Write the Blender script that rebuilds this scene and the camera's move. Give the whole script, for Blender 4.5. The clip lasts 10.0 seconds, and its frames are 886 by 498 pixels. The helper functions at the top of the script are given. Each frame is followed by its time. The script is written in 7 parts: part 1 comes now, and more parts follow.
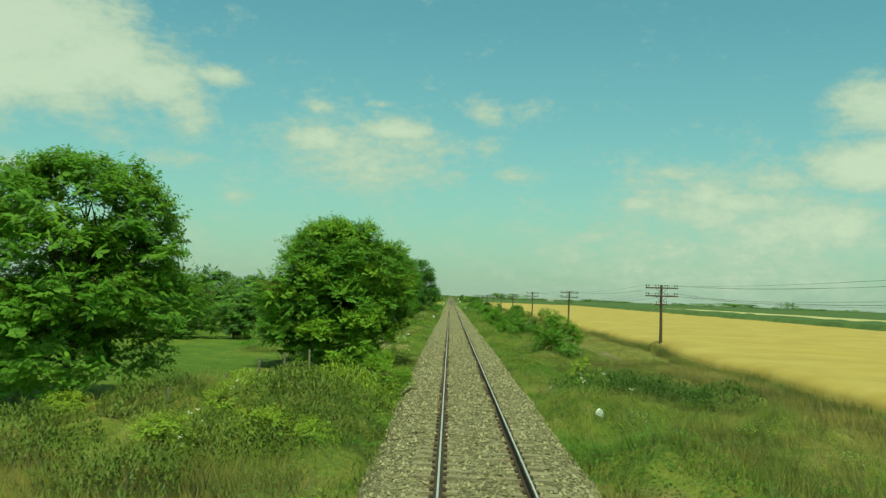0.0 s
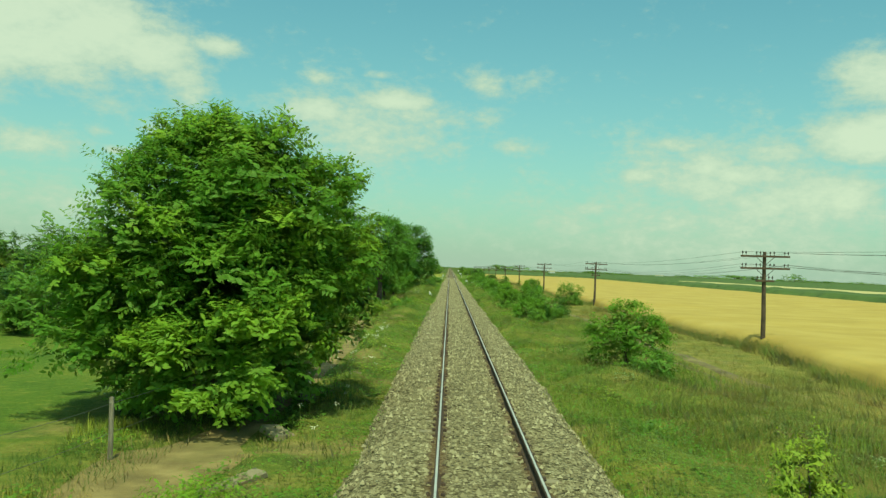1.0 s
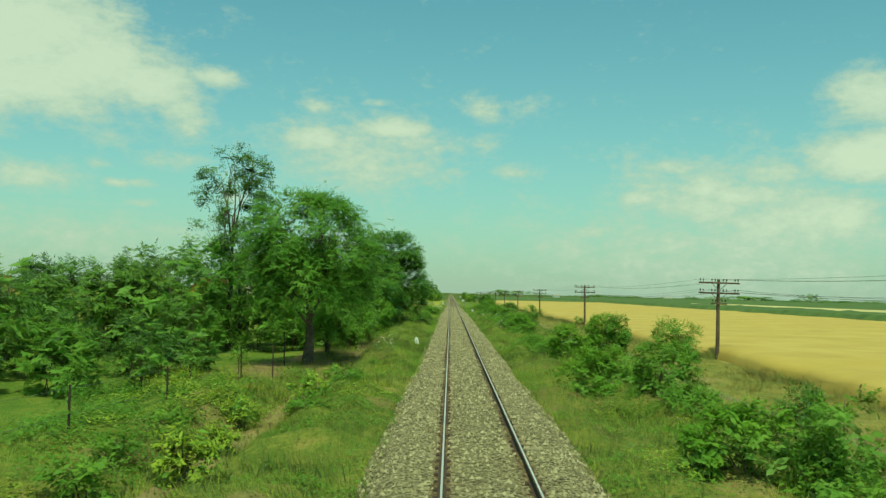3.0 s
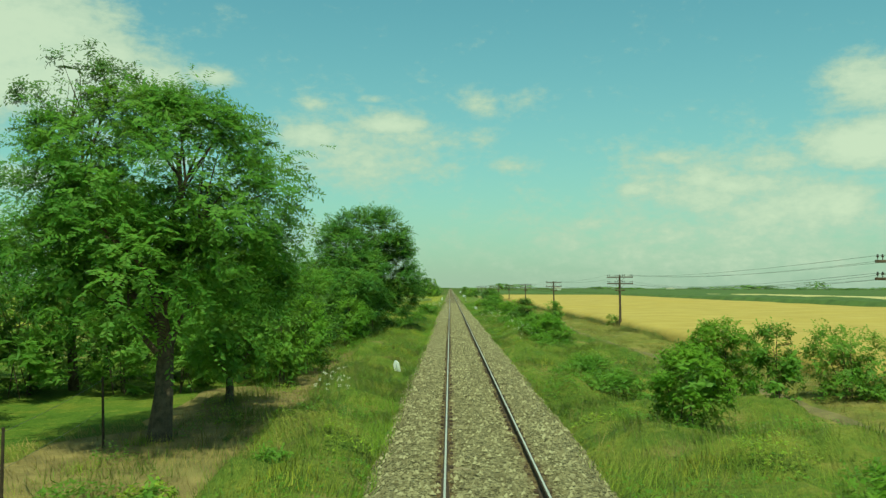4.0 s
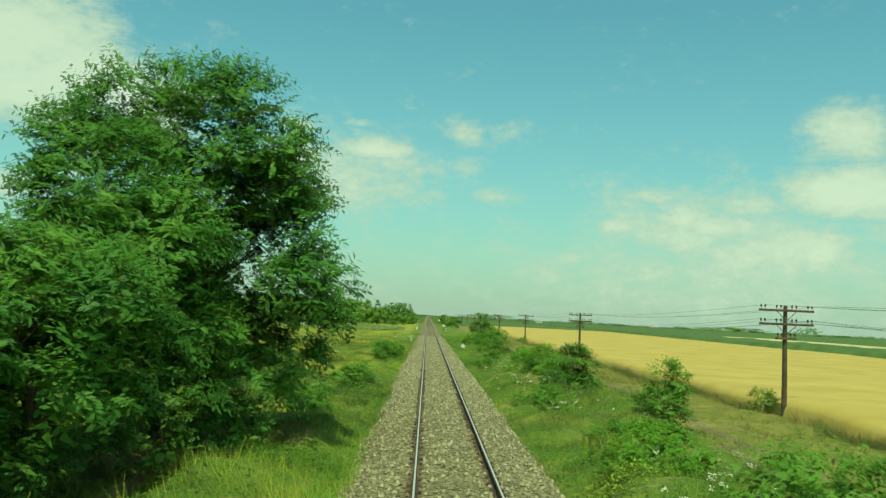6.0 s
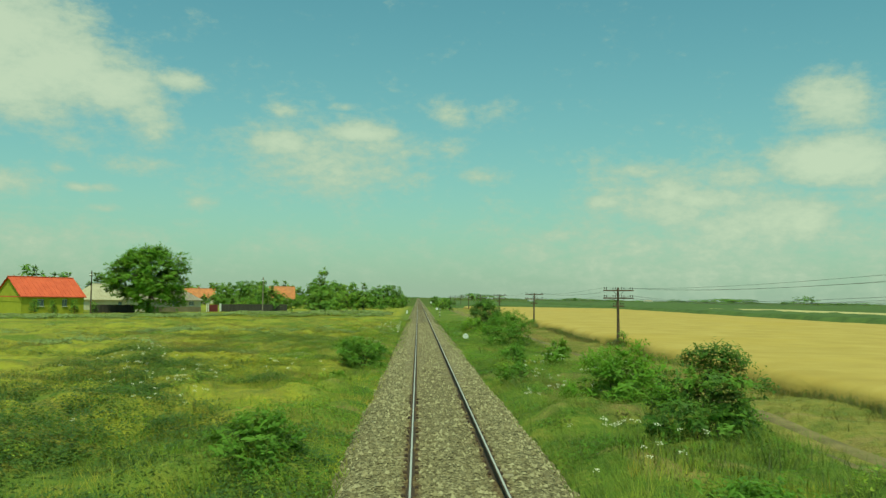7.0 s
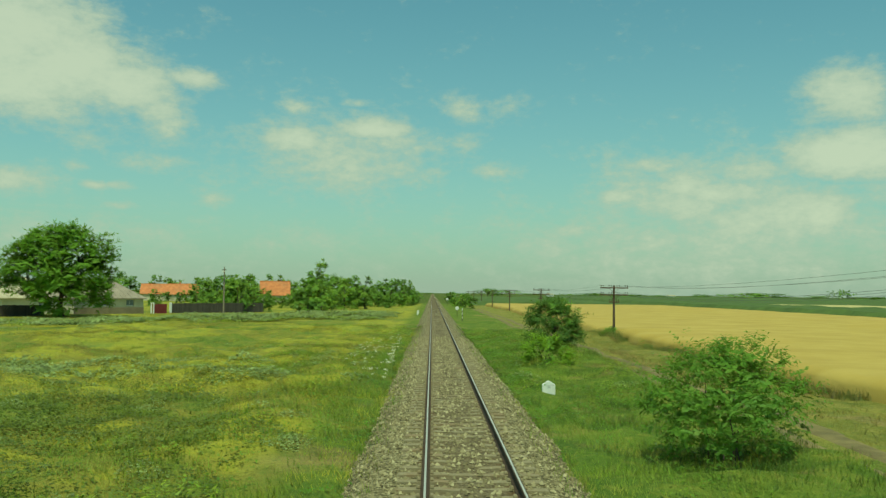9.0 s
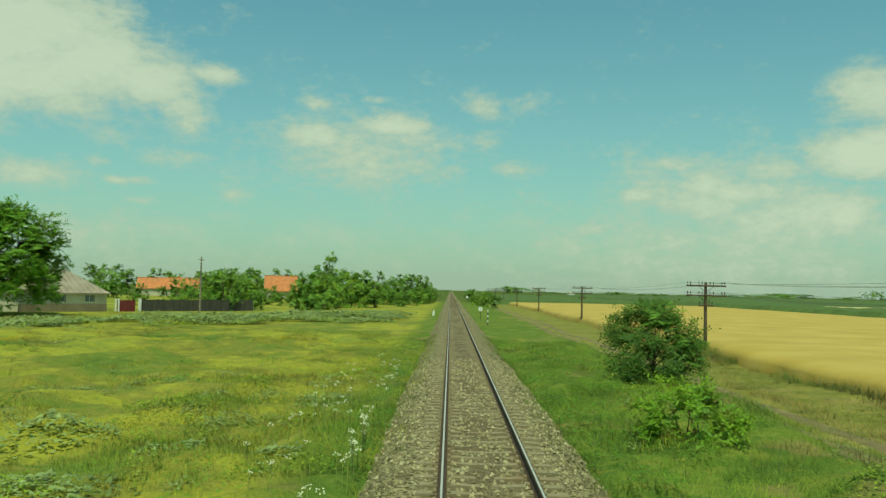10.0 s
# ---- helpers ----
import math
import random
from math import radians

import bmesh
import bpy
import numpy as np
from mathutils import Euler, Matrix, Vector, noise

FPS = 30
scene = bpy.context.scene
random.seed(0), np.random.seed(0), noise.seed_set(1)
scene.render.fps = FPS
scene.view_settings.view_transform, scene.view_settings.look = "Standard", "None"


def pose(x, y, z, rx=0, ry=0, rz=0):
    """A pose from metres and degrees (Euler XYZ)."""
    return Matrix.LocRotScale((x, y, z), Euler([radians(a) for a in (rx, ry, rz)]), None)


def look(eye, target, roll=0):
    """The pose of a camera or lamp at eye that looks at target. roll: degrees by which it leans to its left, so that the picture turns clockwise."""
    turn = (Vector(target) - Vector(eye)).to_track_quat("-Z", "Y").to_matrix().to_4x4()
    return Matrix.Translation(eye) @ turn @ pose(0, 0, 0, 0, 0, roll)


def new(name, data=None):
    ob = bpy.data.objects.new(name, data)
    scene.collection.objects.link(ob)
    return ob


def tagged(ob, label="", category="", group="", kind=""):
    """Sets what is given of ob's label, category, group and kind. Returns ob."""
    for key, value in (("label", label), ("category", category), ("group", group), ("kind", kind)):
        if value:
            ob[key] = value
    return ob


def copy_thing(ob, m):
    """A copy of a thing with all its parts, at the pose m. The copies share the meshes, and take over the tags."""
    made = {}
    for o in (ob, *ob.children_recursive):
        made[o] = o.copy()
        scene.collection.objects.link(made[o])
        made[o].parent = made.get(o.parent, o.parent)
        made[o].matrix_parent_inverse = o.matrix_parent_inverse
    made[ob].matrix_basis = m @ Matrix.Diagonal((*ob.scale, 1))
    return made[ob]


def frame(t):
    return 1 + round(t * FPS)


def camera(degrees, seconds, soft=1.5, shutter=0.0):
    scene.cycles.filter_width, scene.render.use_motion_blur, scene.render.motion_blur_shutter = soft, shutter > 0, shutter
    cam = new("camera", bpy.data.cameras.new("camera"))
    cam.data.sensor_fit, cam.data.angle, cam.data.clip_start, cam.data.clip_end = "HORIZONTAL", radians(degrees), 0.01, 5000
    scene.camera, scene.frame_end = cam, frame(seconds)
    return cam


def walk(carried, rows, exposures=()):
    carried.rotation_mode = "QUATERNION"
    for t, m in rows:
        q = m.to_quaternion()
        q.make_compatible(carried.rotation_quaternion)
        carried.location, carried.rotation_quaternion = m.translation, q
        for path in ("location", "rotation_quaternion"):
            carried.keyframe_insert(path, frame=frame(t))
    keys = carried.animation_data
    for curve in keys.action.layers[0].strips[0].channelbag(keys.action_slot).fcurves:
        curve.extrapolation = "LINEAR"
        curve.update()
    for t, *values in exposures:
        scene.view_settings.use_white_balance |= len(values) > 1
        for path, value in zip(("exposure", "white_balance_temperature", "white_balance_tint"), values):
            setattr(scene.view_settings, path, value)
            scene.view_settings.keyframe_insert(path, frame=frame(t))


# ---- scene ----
# ---- camera ----
# Seconds, yaw, pitch, roll of a steady ride along a straight track at 22.67 m/s.
EYE_X, EYE_Z, SPEED = -0.679, 2.977, 22.668
ROWS = [
    (0.0, 0.45, 2.92, -2.26), (0.5, 0.46, 2.61, -1.23), (1.0, 0.43, 1.11, -2.29), (1.5, 0.46, 1.13, -2.64),
    (2.0, 0.56, 2.78, -2.59), (2.5, 0.64, 2.18, -0.64), (2.7, 0.59, 2.43, -1.16), (3.8, 0.35, 2.99, -1.26),
    (4.0, 0.45, 2.45, -0.13), (4.5, 0.68, 2.31, -0.69), (5.0, 0.83, 2.63, -1.26), (5.5, 0.76, 2.59, -0.46),
    (6.0, -1.00, 4.23, -2.97), (6.2, -2.05, 3.28, -2.15), (7.3, -1.31, 2.93, -0.64), (7.5, -1.21, 2.00, -0.65),
    (8.0, -0.42, 0.91, -1.38), (8.5, -0.51, 2.08, -2.39), (9.0, -0.70, 2.78, -0.67), (9.5, 0.17, 1.38, -0.84),
    (10.0, 0.48, 2.59, -1.23),
]
cam = camera(52.6, 10.0, soft=1.35, shutter=0.04)
walk(cam, [(t, pose(EYE_X, SPEED * t, EYE_Z, 90 + pitch, roll, yaw)) for t, yaw, pitch, roll in ROWS],
     exposures=[(0.0, 0.22, 7500, -24), (1.0, 0.38, 7500, -22), (1.5, 0.38, 7500, -23), (2.0, 0.30, 7500, -25), (2.7, 0.30, 7500, -25), (4.0, 0.30, 7500, -25), (5.0, 0.29, 7500, -25), (6.0, 0.38, 7400, -26),
                (7.5, 0.06, 7600, -21), (8.5, 0.15, 7600, -21), (9.0, 0.09, 7600, -20), (9.5, 0.12, 7600, -18), (10.0, 0.13, 7600, -19)])

# ---- world and sun ----
SUN_TO = Vector((0.0, -0.42, 1.0)).normalized()
SUN_EL = math.asin(SUN_TO.z)
SUN_AZ = math.atan2(SUN_TO.x, SUN_TO.y)

sun = new("sun", bpy.data.lights.new("sun", "SUN"))
sun.data.energy, sun.data.angle, sun.data.color = 3.3, radians(0.6), (0.98, 0.96, 0.85)
sun.matrix_world = look((0, 0, 60), Vector((0, 0, 60)) - SUN_TO)

# Clouds: bearing and height of the middle, half sizes (degrees), weight.
CLOUDS = [
    (-26.2, 14.4, 6.0, 3.6, 1.35), (-25.5, 11.9, 6.0, 2.2, 1.30), (-22.3, 12.8, 4.7, 2.5, 1.30), (-19.5, 12.2, 3.5, 1.8, 1.15), (-17.8, 11.7, 2.2, 0.9, 0.90),
    (-15.2, 12.9, 1.5, 0.7, 1.00), (-16.9, 10.5, 1.6, 1.7, 0.88), (-20.7, 13.6, 1.7, 0.9, 1.20), (-8.8, 9.5, 2.2, 0.9, 1.15), (-4.0, 10.3, 2.9, 0.7, 1.20),
    (-5.9, 8.7, 6.6, 2.6, 0.80), (-3.0, 9.4, 3.0, 2.0, 0.75), (-9.0, 11.5, 1.2, 0.6, 0.73), (-5.1, 11.9, 1.1, 0.3, 0.63), (1.7, 11.7, 1.5, 0.9, 0.68),
    (4.8, 11.9, 1.6, 0.9, 0.60), (2.0, 9.5, 1.4, 0.7, 0.62), (3.7, 7.7, 1.6, 0.5, 0.72), (-0.4, 7.7, 1.6, 0.7, 0.50), (25.2, 8.3, 3.6, 1.4, 1.50),
    (25.6, 8.9, 2.5, 1.2, 1.30), (25.2, 11.6, 2.7, 1.7, 1.05), (17.7, 6.3, 2.7, 0.9, 1.15), (16.0, 6.7, 3.0, 1.0, 0.99), (13.7, 5.6, 1.6, 0.7, 0.83),
    (11.7, 6.1, 1.6, 0.7, 0.82), (21.3, 4.7, 7.4, 3.1, 0.86), (16.8, 6.0, 7.4, 2.7, 0.82), (23.5, 5.1, 3.0, 1.8, 0.99), (19.6, 7.5, 3.0, 0.8, 0.94),
    (9.0, 4.0, 1.4, 0.6, 0.80), (14.1, 8.0, 2.5, 0.7, 0.74), (-25.5, 6.3, 3.0, 1.0, 0.85), (-26.6, 10.1, 1.1, 0.6, 0.58), (-20.6, 6.2, 1.0, 0.3, 0.83),
    (-19.4, 6.2, 1.1, 0.3, 0.83), (-19.3, 5.0, 1.1, 0.3, 0.68), (-13.6, 5.6, 1.1, 0.6, 0.63), (-21.8, 7.2, 0.8, 0.3, 0.58), (-21.3, 9.0, 1.2, 0.7, 0.50),
    (-17.5, 7.7, 2.5, 0.7, 0.60), (0.9, 4.6, 1.2, 0.6, 0.43), (17.5, 2.9, 15.7, 3.0, 0.66), (-23.3, 2.9, 10.8, 2.2, 0.50), (-5.7, 2.9, 12.9, 2.0, 0.34),
]


class Nodes:
    """Short hand for building a node tree."""

    def __init__(self, tree):
        self.tree = tree
        tree.nodes.clear()

    def add(self, kind):
        return self.tree.nodes.new(kind)

    def link(self, a, b):
        self.tree.links.new(a, b)

    def put(self, socket, value):
        if isinstance(value, bpy.types.NodeSocket):
            self.link(value, socket)
        else:
            socket.default_value = value

    def math(self, op, a, b=0.0, c=0.0, clamp=False):
        node = self.add("ShaderNodeMath")
        node.operation, node.use_clamp = op, clamp
        for socket, value in zip(node.inputs, (a, b, c)):
            self.put(socket, value)
        return node.outputs[0]

    def step(self, value, low, high):
        node = self.add("ShaderNodeMapRange")
        node.interpolation_type = "SMOOTHSTEP"
        self.put(node.inputs["Value"], value)
        node.inputs["From Min"].default_value, node.inputs["From Max"].default_value = low, high
        return node.outputs[0]

    def noise(self, scale, detail=4.0, rough=0.55, vector=None):
        node = self.add("ShaderNodeTexNoise")
        node.inputs["Scale"].default_value, node.inputs["Detail"].default_value, node.inputs["Roughness"].default_value = scale, detail, rough
        if vector is not None:
            self.link(vector, node.inputs["Vector"])
        return node.outputs[0]

    def mix(self, fac, a, b, blend="MIX"):
        node = self.add("ShaderNodeMix")
        node.data_type, node.blend_type = "RGBA", blend
        self.put(node.inputs[0], fac)
        self.put(node.inputs[6], (*a, 1) if isinstance(a, tuple) and len(a) == 3 else a)
        self.put(node.inputs[7], (*b, 1) if isinstance(b, tuple) and len(b) == 3 else b)
        return node.outputs[2]

    def ramp(self, fac, stops):
        node = self.add("ShaderNodeValToRGB")
        self.put(node.inputs[0], fac)
        el = node.color_ramp.elements
        el[0].position, el[0].color = stops[0][0], (*stops[0][1], 1)
        el[1].position, el[1].color = stops[-1][0], (*stops[-1][1], 1)
        for pos, col in stops[1:-1]:
            e = el.new(pos)
            e.color = (*col, 1)
        return node.outputs[0]


def build_world():
    world = bpy.data.worlds.new("summer_sky")
    world.use_nodes = True
    scene.world = world
    n = Nodes(world.node_tree)
    sky = n.add("ShaderNodeTexSky")
    sky.sky_type, sky.sun_disc, sky.sun_elevation, sky.sun_rotation = "NISHITA", False, SUN_EL, SUN_AZ
    sky.air_density, sky.dust_density, sky.ozone_density = 1.0, 1.2, 1.6
    coord = n.add("ShaderNodeTexCoord").outputs["Generated"]
    xyz = n.add("ShaderNodeSeparateXYZ")
    n.link(coord, xyz.inputs[0])
    az = n.math("MULTIPLY", n.math("ARCTAN2", xyz.outputs[0], xyz.outputs[1]), 57.2958)
    el = n.math("MULTIPLY", n.math("ARCSINE", xyz.outputs[2]), 57.2958)
    flat = n.add("ShaderNodeCombineXYZ")
    n.link(n.math("MULTIPLY", az, 0.10), flat.inputs[0])
    n.link(n.math("MULTIPLY", el, 0.17), flat.inputs[1])
    billow = n.noise(3.0, 7.0, 0.56, flat.outputs[0])
    fine = n.noise(13.0, 6.0, 0.62, flat.outputs[0])
    drift = n.noise(1.1, 3.0, 0.5, flat.outputs[0])
    # thicker cloud above 22 degrees is out of view, added to raise fill light
    total = n.math("MAXIMUM", n.math("MULTIPLY", n.step(drift, 0.5, 0.8), 0.35), n.math("MULTIPLY", n.step(drift, 0.38, 0.66), n.math("MULTIPLY", n.step(el, 22.0, 34.0), 1.3)))
    for a, e, sa, se, w in CLOUDS:
        da = n.math("MULTIPLY", n.math("SUBTRACT", az, a), 1 / sa)
        de = n.math("MULTIPLY", n.math("SUBTRACT", el, e), 1 / se)
        r2 = n.math("ADD", n.math("MULTIPLY", da, da), n.math("MULTIPLY", de, de))
        total = n.math("MAXIMUM", total, n.math("MULTIPLY", n.math("EXPONENT", n.math("MULTIPLY", r2, -0.8)), w))
    ragged = n.math("ADD", n.math("MULTIPLY", n.math("SUBTRACT", billow, 0.5), 1.25), n.math("MULTIPLY", n.math("SUBTRACT", fine, 0.5), 0.85))
    body = n.math("ADD", total, ragged)
    cover = n.step(body, 0.12, 0.88)
    bright = n.step(body, 0.5, 1.35)
    cloud = n.mix(bright, (4.35, 5.05, 4.75), (5.85, 6.15, 5.55))
    haze = n.math("MULTIPLY", n.math("EXPONENT", n.math("MULTIPLY", n.math("MAXIMUM", el, 0.0), -0.13)), 0.80)
    clear = n.mix(1.0, sky.outputs[0], (0.625, 1.13, 1.10), "MULTIPLY")
    tone = n.mix(haze, clear, (3.75, 4.5, 4.25))
    tone = n.mix(n.math("MULTIPLY", cover, 0.85), tone, cloud)
    back = n.add("ShaderNodeBackground")
    n.link(tone, back.inputs[0])
    back.inputs[1].default_value = 0.10
    out = n.add("ShaderNodeOutputWorld")
    n.link(back.outputs[0], out.inputs[0])


build_world()

# ---- materials ----
def material(name, stops, scale=3.0, rough=0.8, metal=0.0, bump=0.2, bump_scale=40.0, stain=None, stain_amount=0.5, island=0.0, piece=0.0, spread=0.35):
    """A surface with coarse and fine variation: colour stops along a noise, dark or pale stains at a larger scale, fine relief."""
    mat = bpy.data.materials.new(name)
    mat.use_nodes = True
    n = Nodes(mat.node_tree)
    pos = n.add("ShaderNodeNewGeometry")
    coarse = n.noise(scale, 5.0, 0.6, pos.outputs["Position"])
    fac = n.step(coarse, 0.5 - spread, 0.5 + spread)
    if island:
        fac = n.math("ADD", n.math("MULTIPLY", fac, 1 - island), n.math("MULTIPLY", pos.outputs["Random Per Island"], island))
    if piece:
        info = n.add("ShaderNodeObjectInfo")
        fac = n.math("ADD", n.math("MULTIPLY", fac, 1 - piece), n.math("MULTIPLY", info.outputs["Random"], piece))
    col = n.ramp(fac, stops)
    if stain:
        col = n.mix(n.math("MULTIPLY", n.step(n.noise(scale * 0.23, 4.0, 0.6, pos.outputs["Position"]), 0.48, 0.7), stain_amount), col, stain)
    fine = n.noise(bump_scale, 4.0, 0.6, pos.outputs["Position"])
    shade = n.add("ShaderNodeBsdfPrincipled")
    n.link(col, shade.inputs["Base Color"])
    n.link(n.math("ADD", rough - 0.08, n.math("MULTIPLY", fine, 0.16)), shade.inputs["Roughness"])
    shade.inputs["Metallic"].default_value = metal
    shade.inputs["Specular IOR Level"].default_value = 0.35
    relief = n.add("ShaderNodeBump")
    relief.inputs["Strength"].default_value = bump
    relief.inputs["Distance"].default_value = 0.02
    n.link(fine, relief.inputs["Height"])
    n.link(relief.outputs[0], shade.inputs["Normal"])
    out = n.add("ShaderNodeOutputMaterial")
    n.link(shade.outputs[0], out.inputs[0])
    return mat


def leaf_material(name, stops, patch=0.25, thin=0.35, island=0.55, dry=None, dry_amount=0.0, upright=0.0, plant=0.0, sheer=0.0):
    """Leaves and blades: every one its own shade, patches of tone over metres, light passing through."""
    mat = bpy.data.materials.new(name)
    mat.use_nodes = True
    n = Nodes(mat.node_tree)
    pos = n.add("ShaderNodeNewGeometry")
    field = n.step(n.noise(patch, 3.0, 0.55, pos.outputs["Position"]), 0.28, 0.72)
    field = n.math("ADD", n.math("MULTIPLY", field, 0.6), n.math("MULTIPLY", n.step(n.noise(patch * 6 + 0.4, 2.0, 0.5, pos.outputs["Position"]), 0.3, 0.7), 0.4))
    fac = n.math("ADD", n.math("MULTIPLY", field, 1 - island), n.math("MULTIPLY", pos.outputs["Random Per Island"], island))
    col = n.ramp(fac, stops)
    if dry:
        where = n.step(n.noise(patch * 1.7, 3.0, 0.5, pos.outputs["Position"]), 0.5, 0.66)
        col = n.mix(n.math("MULTIPLY", where, dry_amount), col, dry)
    if plant:
        info = n.add("ShaderNodeObjectInfo")
        tone = n.ramp(info.outputs["Random"], [(0.0, (0.72, 0.76, 0.8)), (0.5, (1.0, 1.0, 1.0)), (1.0, (1.45, 1.3, 1.0))])
        col = n.mix(plant, col, n.mix(1.0, col, tone, "MULTIPLY"))
    face = n.add("ShaderNodeBsdfPrincipled")
    n.link(col, face.inputs["Base Color"])
    face.inputs["Roughness"].default_value, face.inputs["Specular IOR Level"].default_value = 0.55, 0.3
    thru = n.add("ShaderNodeBsdfTranslucent")
    n.link(n.mix(0.5, col, (0.25, 0.42, 0.03)), thru.inputs[0])
    if upright:
        # blades shade as a turf does, leaning to the sky; leaves shade as the rounded bough that they cover
        lean = n.add("ShaderNodeMix")
        lean.data_type = "VECTOR"
        lean.inputs[0].default_value = upright
        n.link(pos.outputs["Normal"], lean.inputs[4])
        tuft = n.add("ShaderNodeAttribute")
        tuft.attribute_name = "puff"
        turn = n.add("ShaderNodeVectorTransform")
        turn.vector_type, turn.convert_from, turn.convert_to = "NORMAL", "OBJECT", "WORLD"
        n.link(tuft.outputs["Vector"], turn.inputs[0])
        n.link(turn.outputs[0], lean.inputs[5])
        unit = n.add("ShaderNodeVectorMath")
        unit.operation = "NORMALIZE"
        n.link(lean.outputs[1], unit.inputs[0])
        n.link(unit.outputs[0], face.inputs["Normal"])
        n.link(unit.outputs[0], thru.inputs["Normal"])
    both = n.add("ShaderNodeMixShader")
    both.inputs[0].default_value = thin
    n.link(face.outputs[0], both.inputs[1])
    n.link(thru.outputs[0], both.inputs[2])
    if sheer:
        # partly see-through, so that more light reaches into the crown's shade
        clear, loose = n.add("ShaderNodeBsdfTransparent"), n.add("ShaderNodeMixShader")
        loose.inputs[0].default_value = sheer
        n.link(both.outputs[0], loose.inputs[1])
        n.link(clear.outputs[0], loose.inputs[2])
        both = loose
    out = n.add("ShaderNodeOutputMaterial")
    n.link(both.outputs[0], out.inputs[0])
    return mat


def ground_material():
    """Soil and turf: green verges, a mown lawn, dry pasture, all by where they lie on the plan."""
    mat = bpy.data.materials.new("turf")
    mat.use_nodes = True
    n = Nodes(mat.node_tree)
    pos = n.add("ShaderNodeNewGeometry").outputs["Position"]
    xyz = n.add("ShaderNodeSeparateXYZ")
    n.link(pos, xyz.inputs[0])
    x, y = xyz.outputs[0], xyz.outputs[1]
    broad = n.noise(0.11, 5.0, 0.6, pos)
    mid = n.noise(0.7, 5.0, 0.6, pos)
    fine = n.noise(9.0, 4.0, 0.65, pos)
    lush = n.step(y, 96.0, 150.0)
    dry_green = n.ramp(mid, [(0.3, (0.050, 0.085, 0.014)), (0.46, (0.095, 0.132, 0.020)), (0.58, (0.16, 0.172, 0.030)), (0.72, (0.25, 0.205, 0.058))])
    wet_green = n.ramp(mid, [(0.3, (0.045, 0.098, 0.014)), (0.46, (0.078, 0.142, 0.018)), (0.6, (0.135, 0.186, 0.026)), (0.75, (0.225, 0.215, 0.045))])
    green = n.mix(lush, dry_green, wet_green)
    lawn = n.ramp(n.math("ADD", n.math("MULTIPLY", broad, 0.5), n.math("MULTIPLY", mid, 0.5)), [(0.36, (0.040, 0.100, 0.011)), (0.5, (0.080, 0.150, 0.017)), (0.62, (0.16, 0.19, 0.028))])
    meadow = n.ramp(n.math("ADD", n.math("MULTIPLY", broad, 0.65), n.math("MULTIPLY", mid, 0.35)),
                    [(0.32, (0.06, 0.115, 0.022)), (0.42, (0.14, 0.195, 0.030)), (0.48, (0.23, 0.21, 0.04)), (0.54, (0.36, 0.345, 0.042)), (0.60, (0.27, 0.285, 0.042)), (0.70, (0.14, 0.21, 0.05))])
    soil = n.ramp(mid, [(0.3, (0.20, 0.14, 0.06)), (0.7, (0.36, 0.26, 0.11))])
    wobble = n.math("ADD", x, n.math("MULTIPLY", n.math("SUBTRACT", mid, 0.5), 2.2))
    left_far = n.math("SUBTRACT", 1.0, n.step(wobble, -10.5, -8.0))
    early = n.math("SUBTRACT", 1.0, n.step(y, 128.0, 140.0))
    col = n.mix(n.math("MULTIPLY", left_far, early), green, lawn)
    open_left = n.math("MULTIPLY", n.math("SUBTRACT", 1.0, n.step(wobble, -4.6, -3.0)), n.step(y, 158.0, 172.0))
    col = n.mix(open_left, col, meadow)
    strip = n.math("MULTIPLY", n.step(wobble, 8.2, 10.0), n.math("SUBTRACT", 1.0, n.step(wobble, 16.5, 17.5)))
    tan = n.ramp(mid, [(0.3, (0.12, 0.14, 0.03)), (0.5, (0.22, 0.20, 0.05)), (0.7, (0.32, 0.255, 0.075))])
    col = n.mix(n.math("MULTIPLY", strip, 0.9), col, tan)
    bare = n.math("MULTIPLY", n.step(n.noise(0.33, 3.0, 0.5, pos), 0.56, 0.68), n.math("SUBTRACT", 1.0, open_left))
    bare = n.math("MULTIPLY", bare, n.math("SUBTRACT", 1.0, n.math("MULTIPLY", left_far, early)))
    col = n.mix(n.math("MULTIPLY", bare, 0.75), col, soil)
    far = n.math("MAXIMUM", n.step(x, 66.0, 68.0), n.step(y, 480.0, 520.0))
    corn = n.ramp(mid, [(0.3, (0.036, 0.060, 0.012)), (0.7, (0.07, 0.10, 0.020))])
    col = n.mix(far, col, corn)
    clump = n.noise(2.6, 4.0, 0.6, pos)
    col = n.mix(n.math("MULTIPLY", n.step(clump, 0.52, 0.66), 0.45), col, (0.07, 0.145, 0.022))
    col = n.mix(n.math("MULTIPLY", n.step(clump, 0.46, 0.34), 0.35), col, (0.30, 0.29, 0.06))
    col = n.mix(0.25, col, n.ramp(fine, [(0.3, (0.02, 0.032, 0.010)), (0.7, (0.24, 0.27, 0.065))]))
    shade = n.add("ShaderNodeBsdfPrincipled")
    n.link(col, shade.inputs["Base Color"])
    shade.inputs["Roughness"].default_value, shade.inputs["Specular IOR Level"].default_value = 0.95, 0.1
    relief = n.add("ShaderNodeBump")
    relief.inputs["Strength"].default_value, relief.inputs["Distance"].default_value = 0.8, 0.12
    n.link(fine, relief.inputs["Height"])
    n.link(relief.outputs[0], shade.inputs["Normal"])
    out = n.add("ShaderNodeOutputMaterial")
    n.link(shade.outputs[0], out.inputs[0])
    return mat


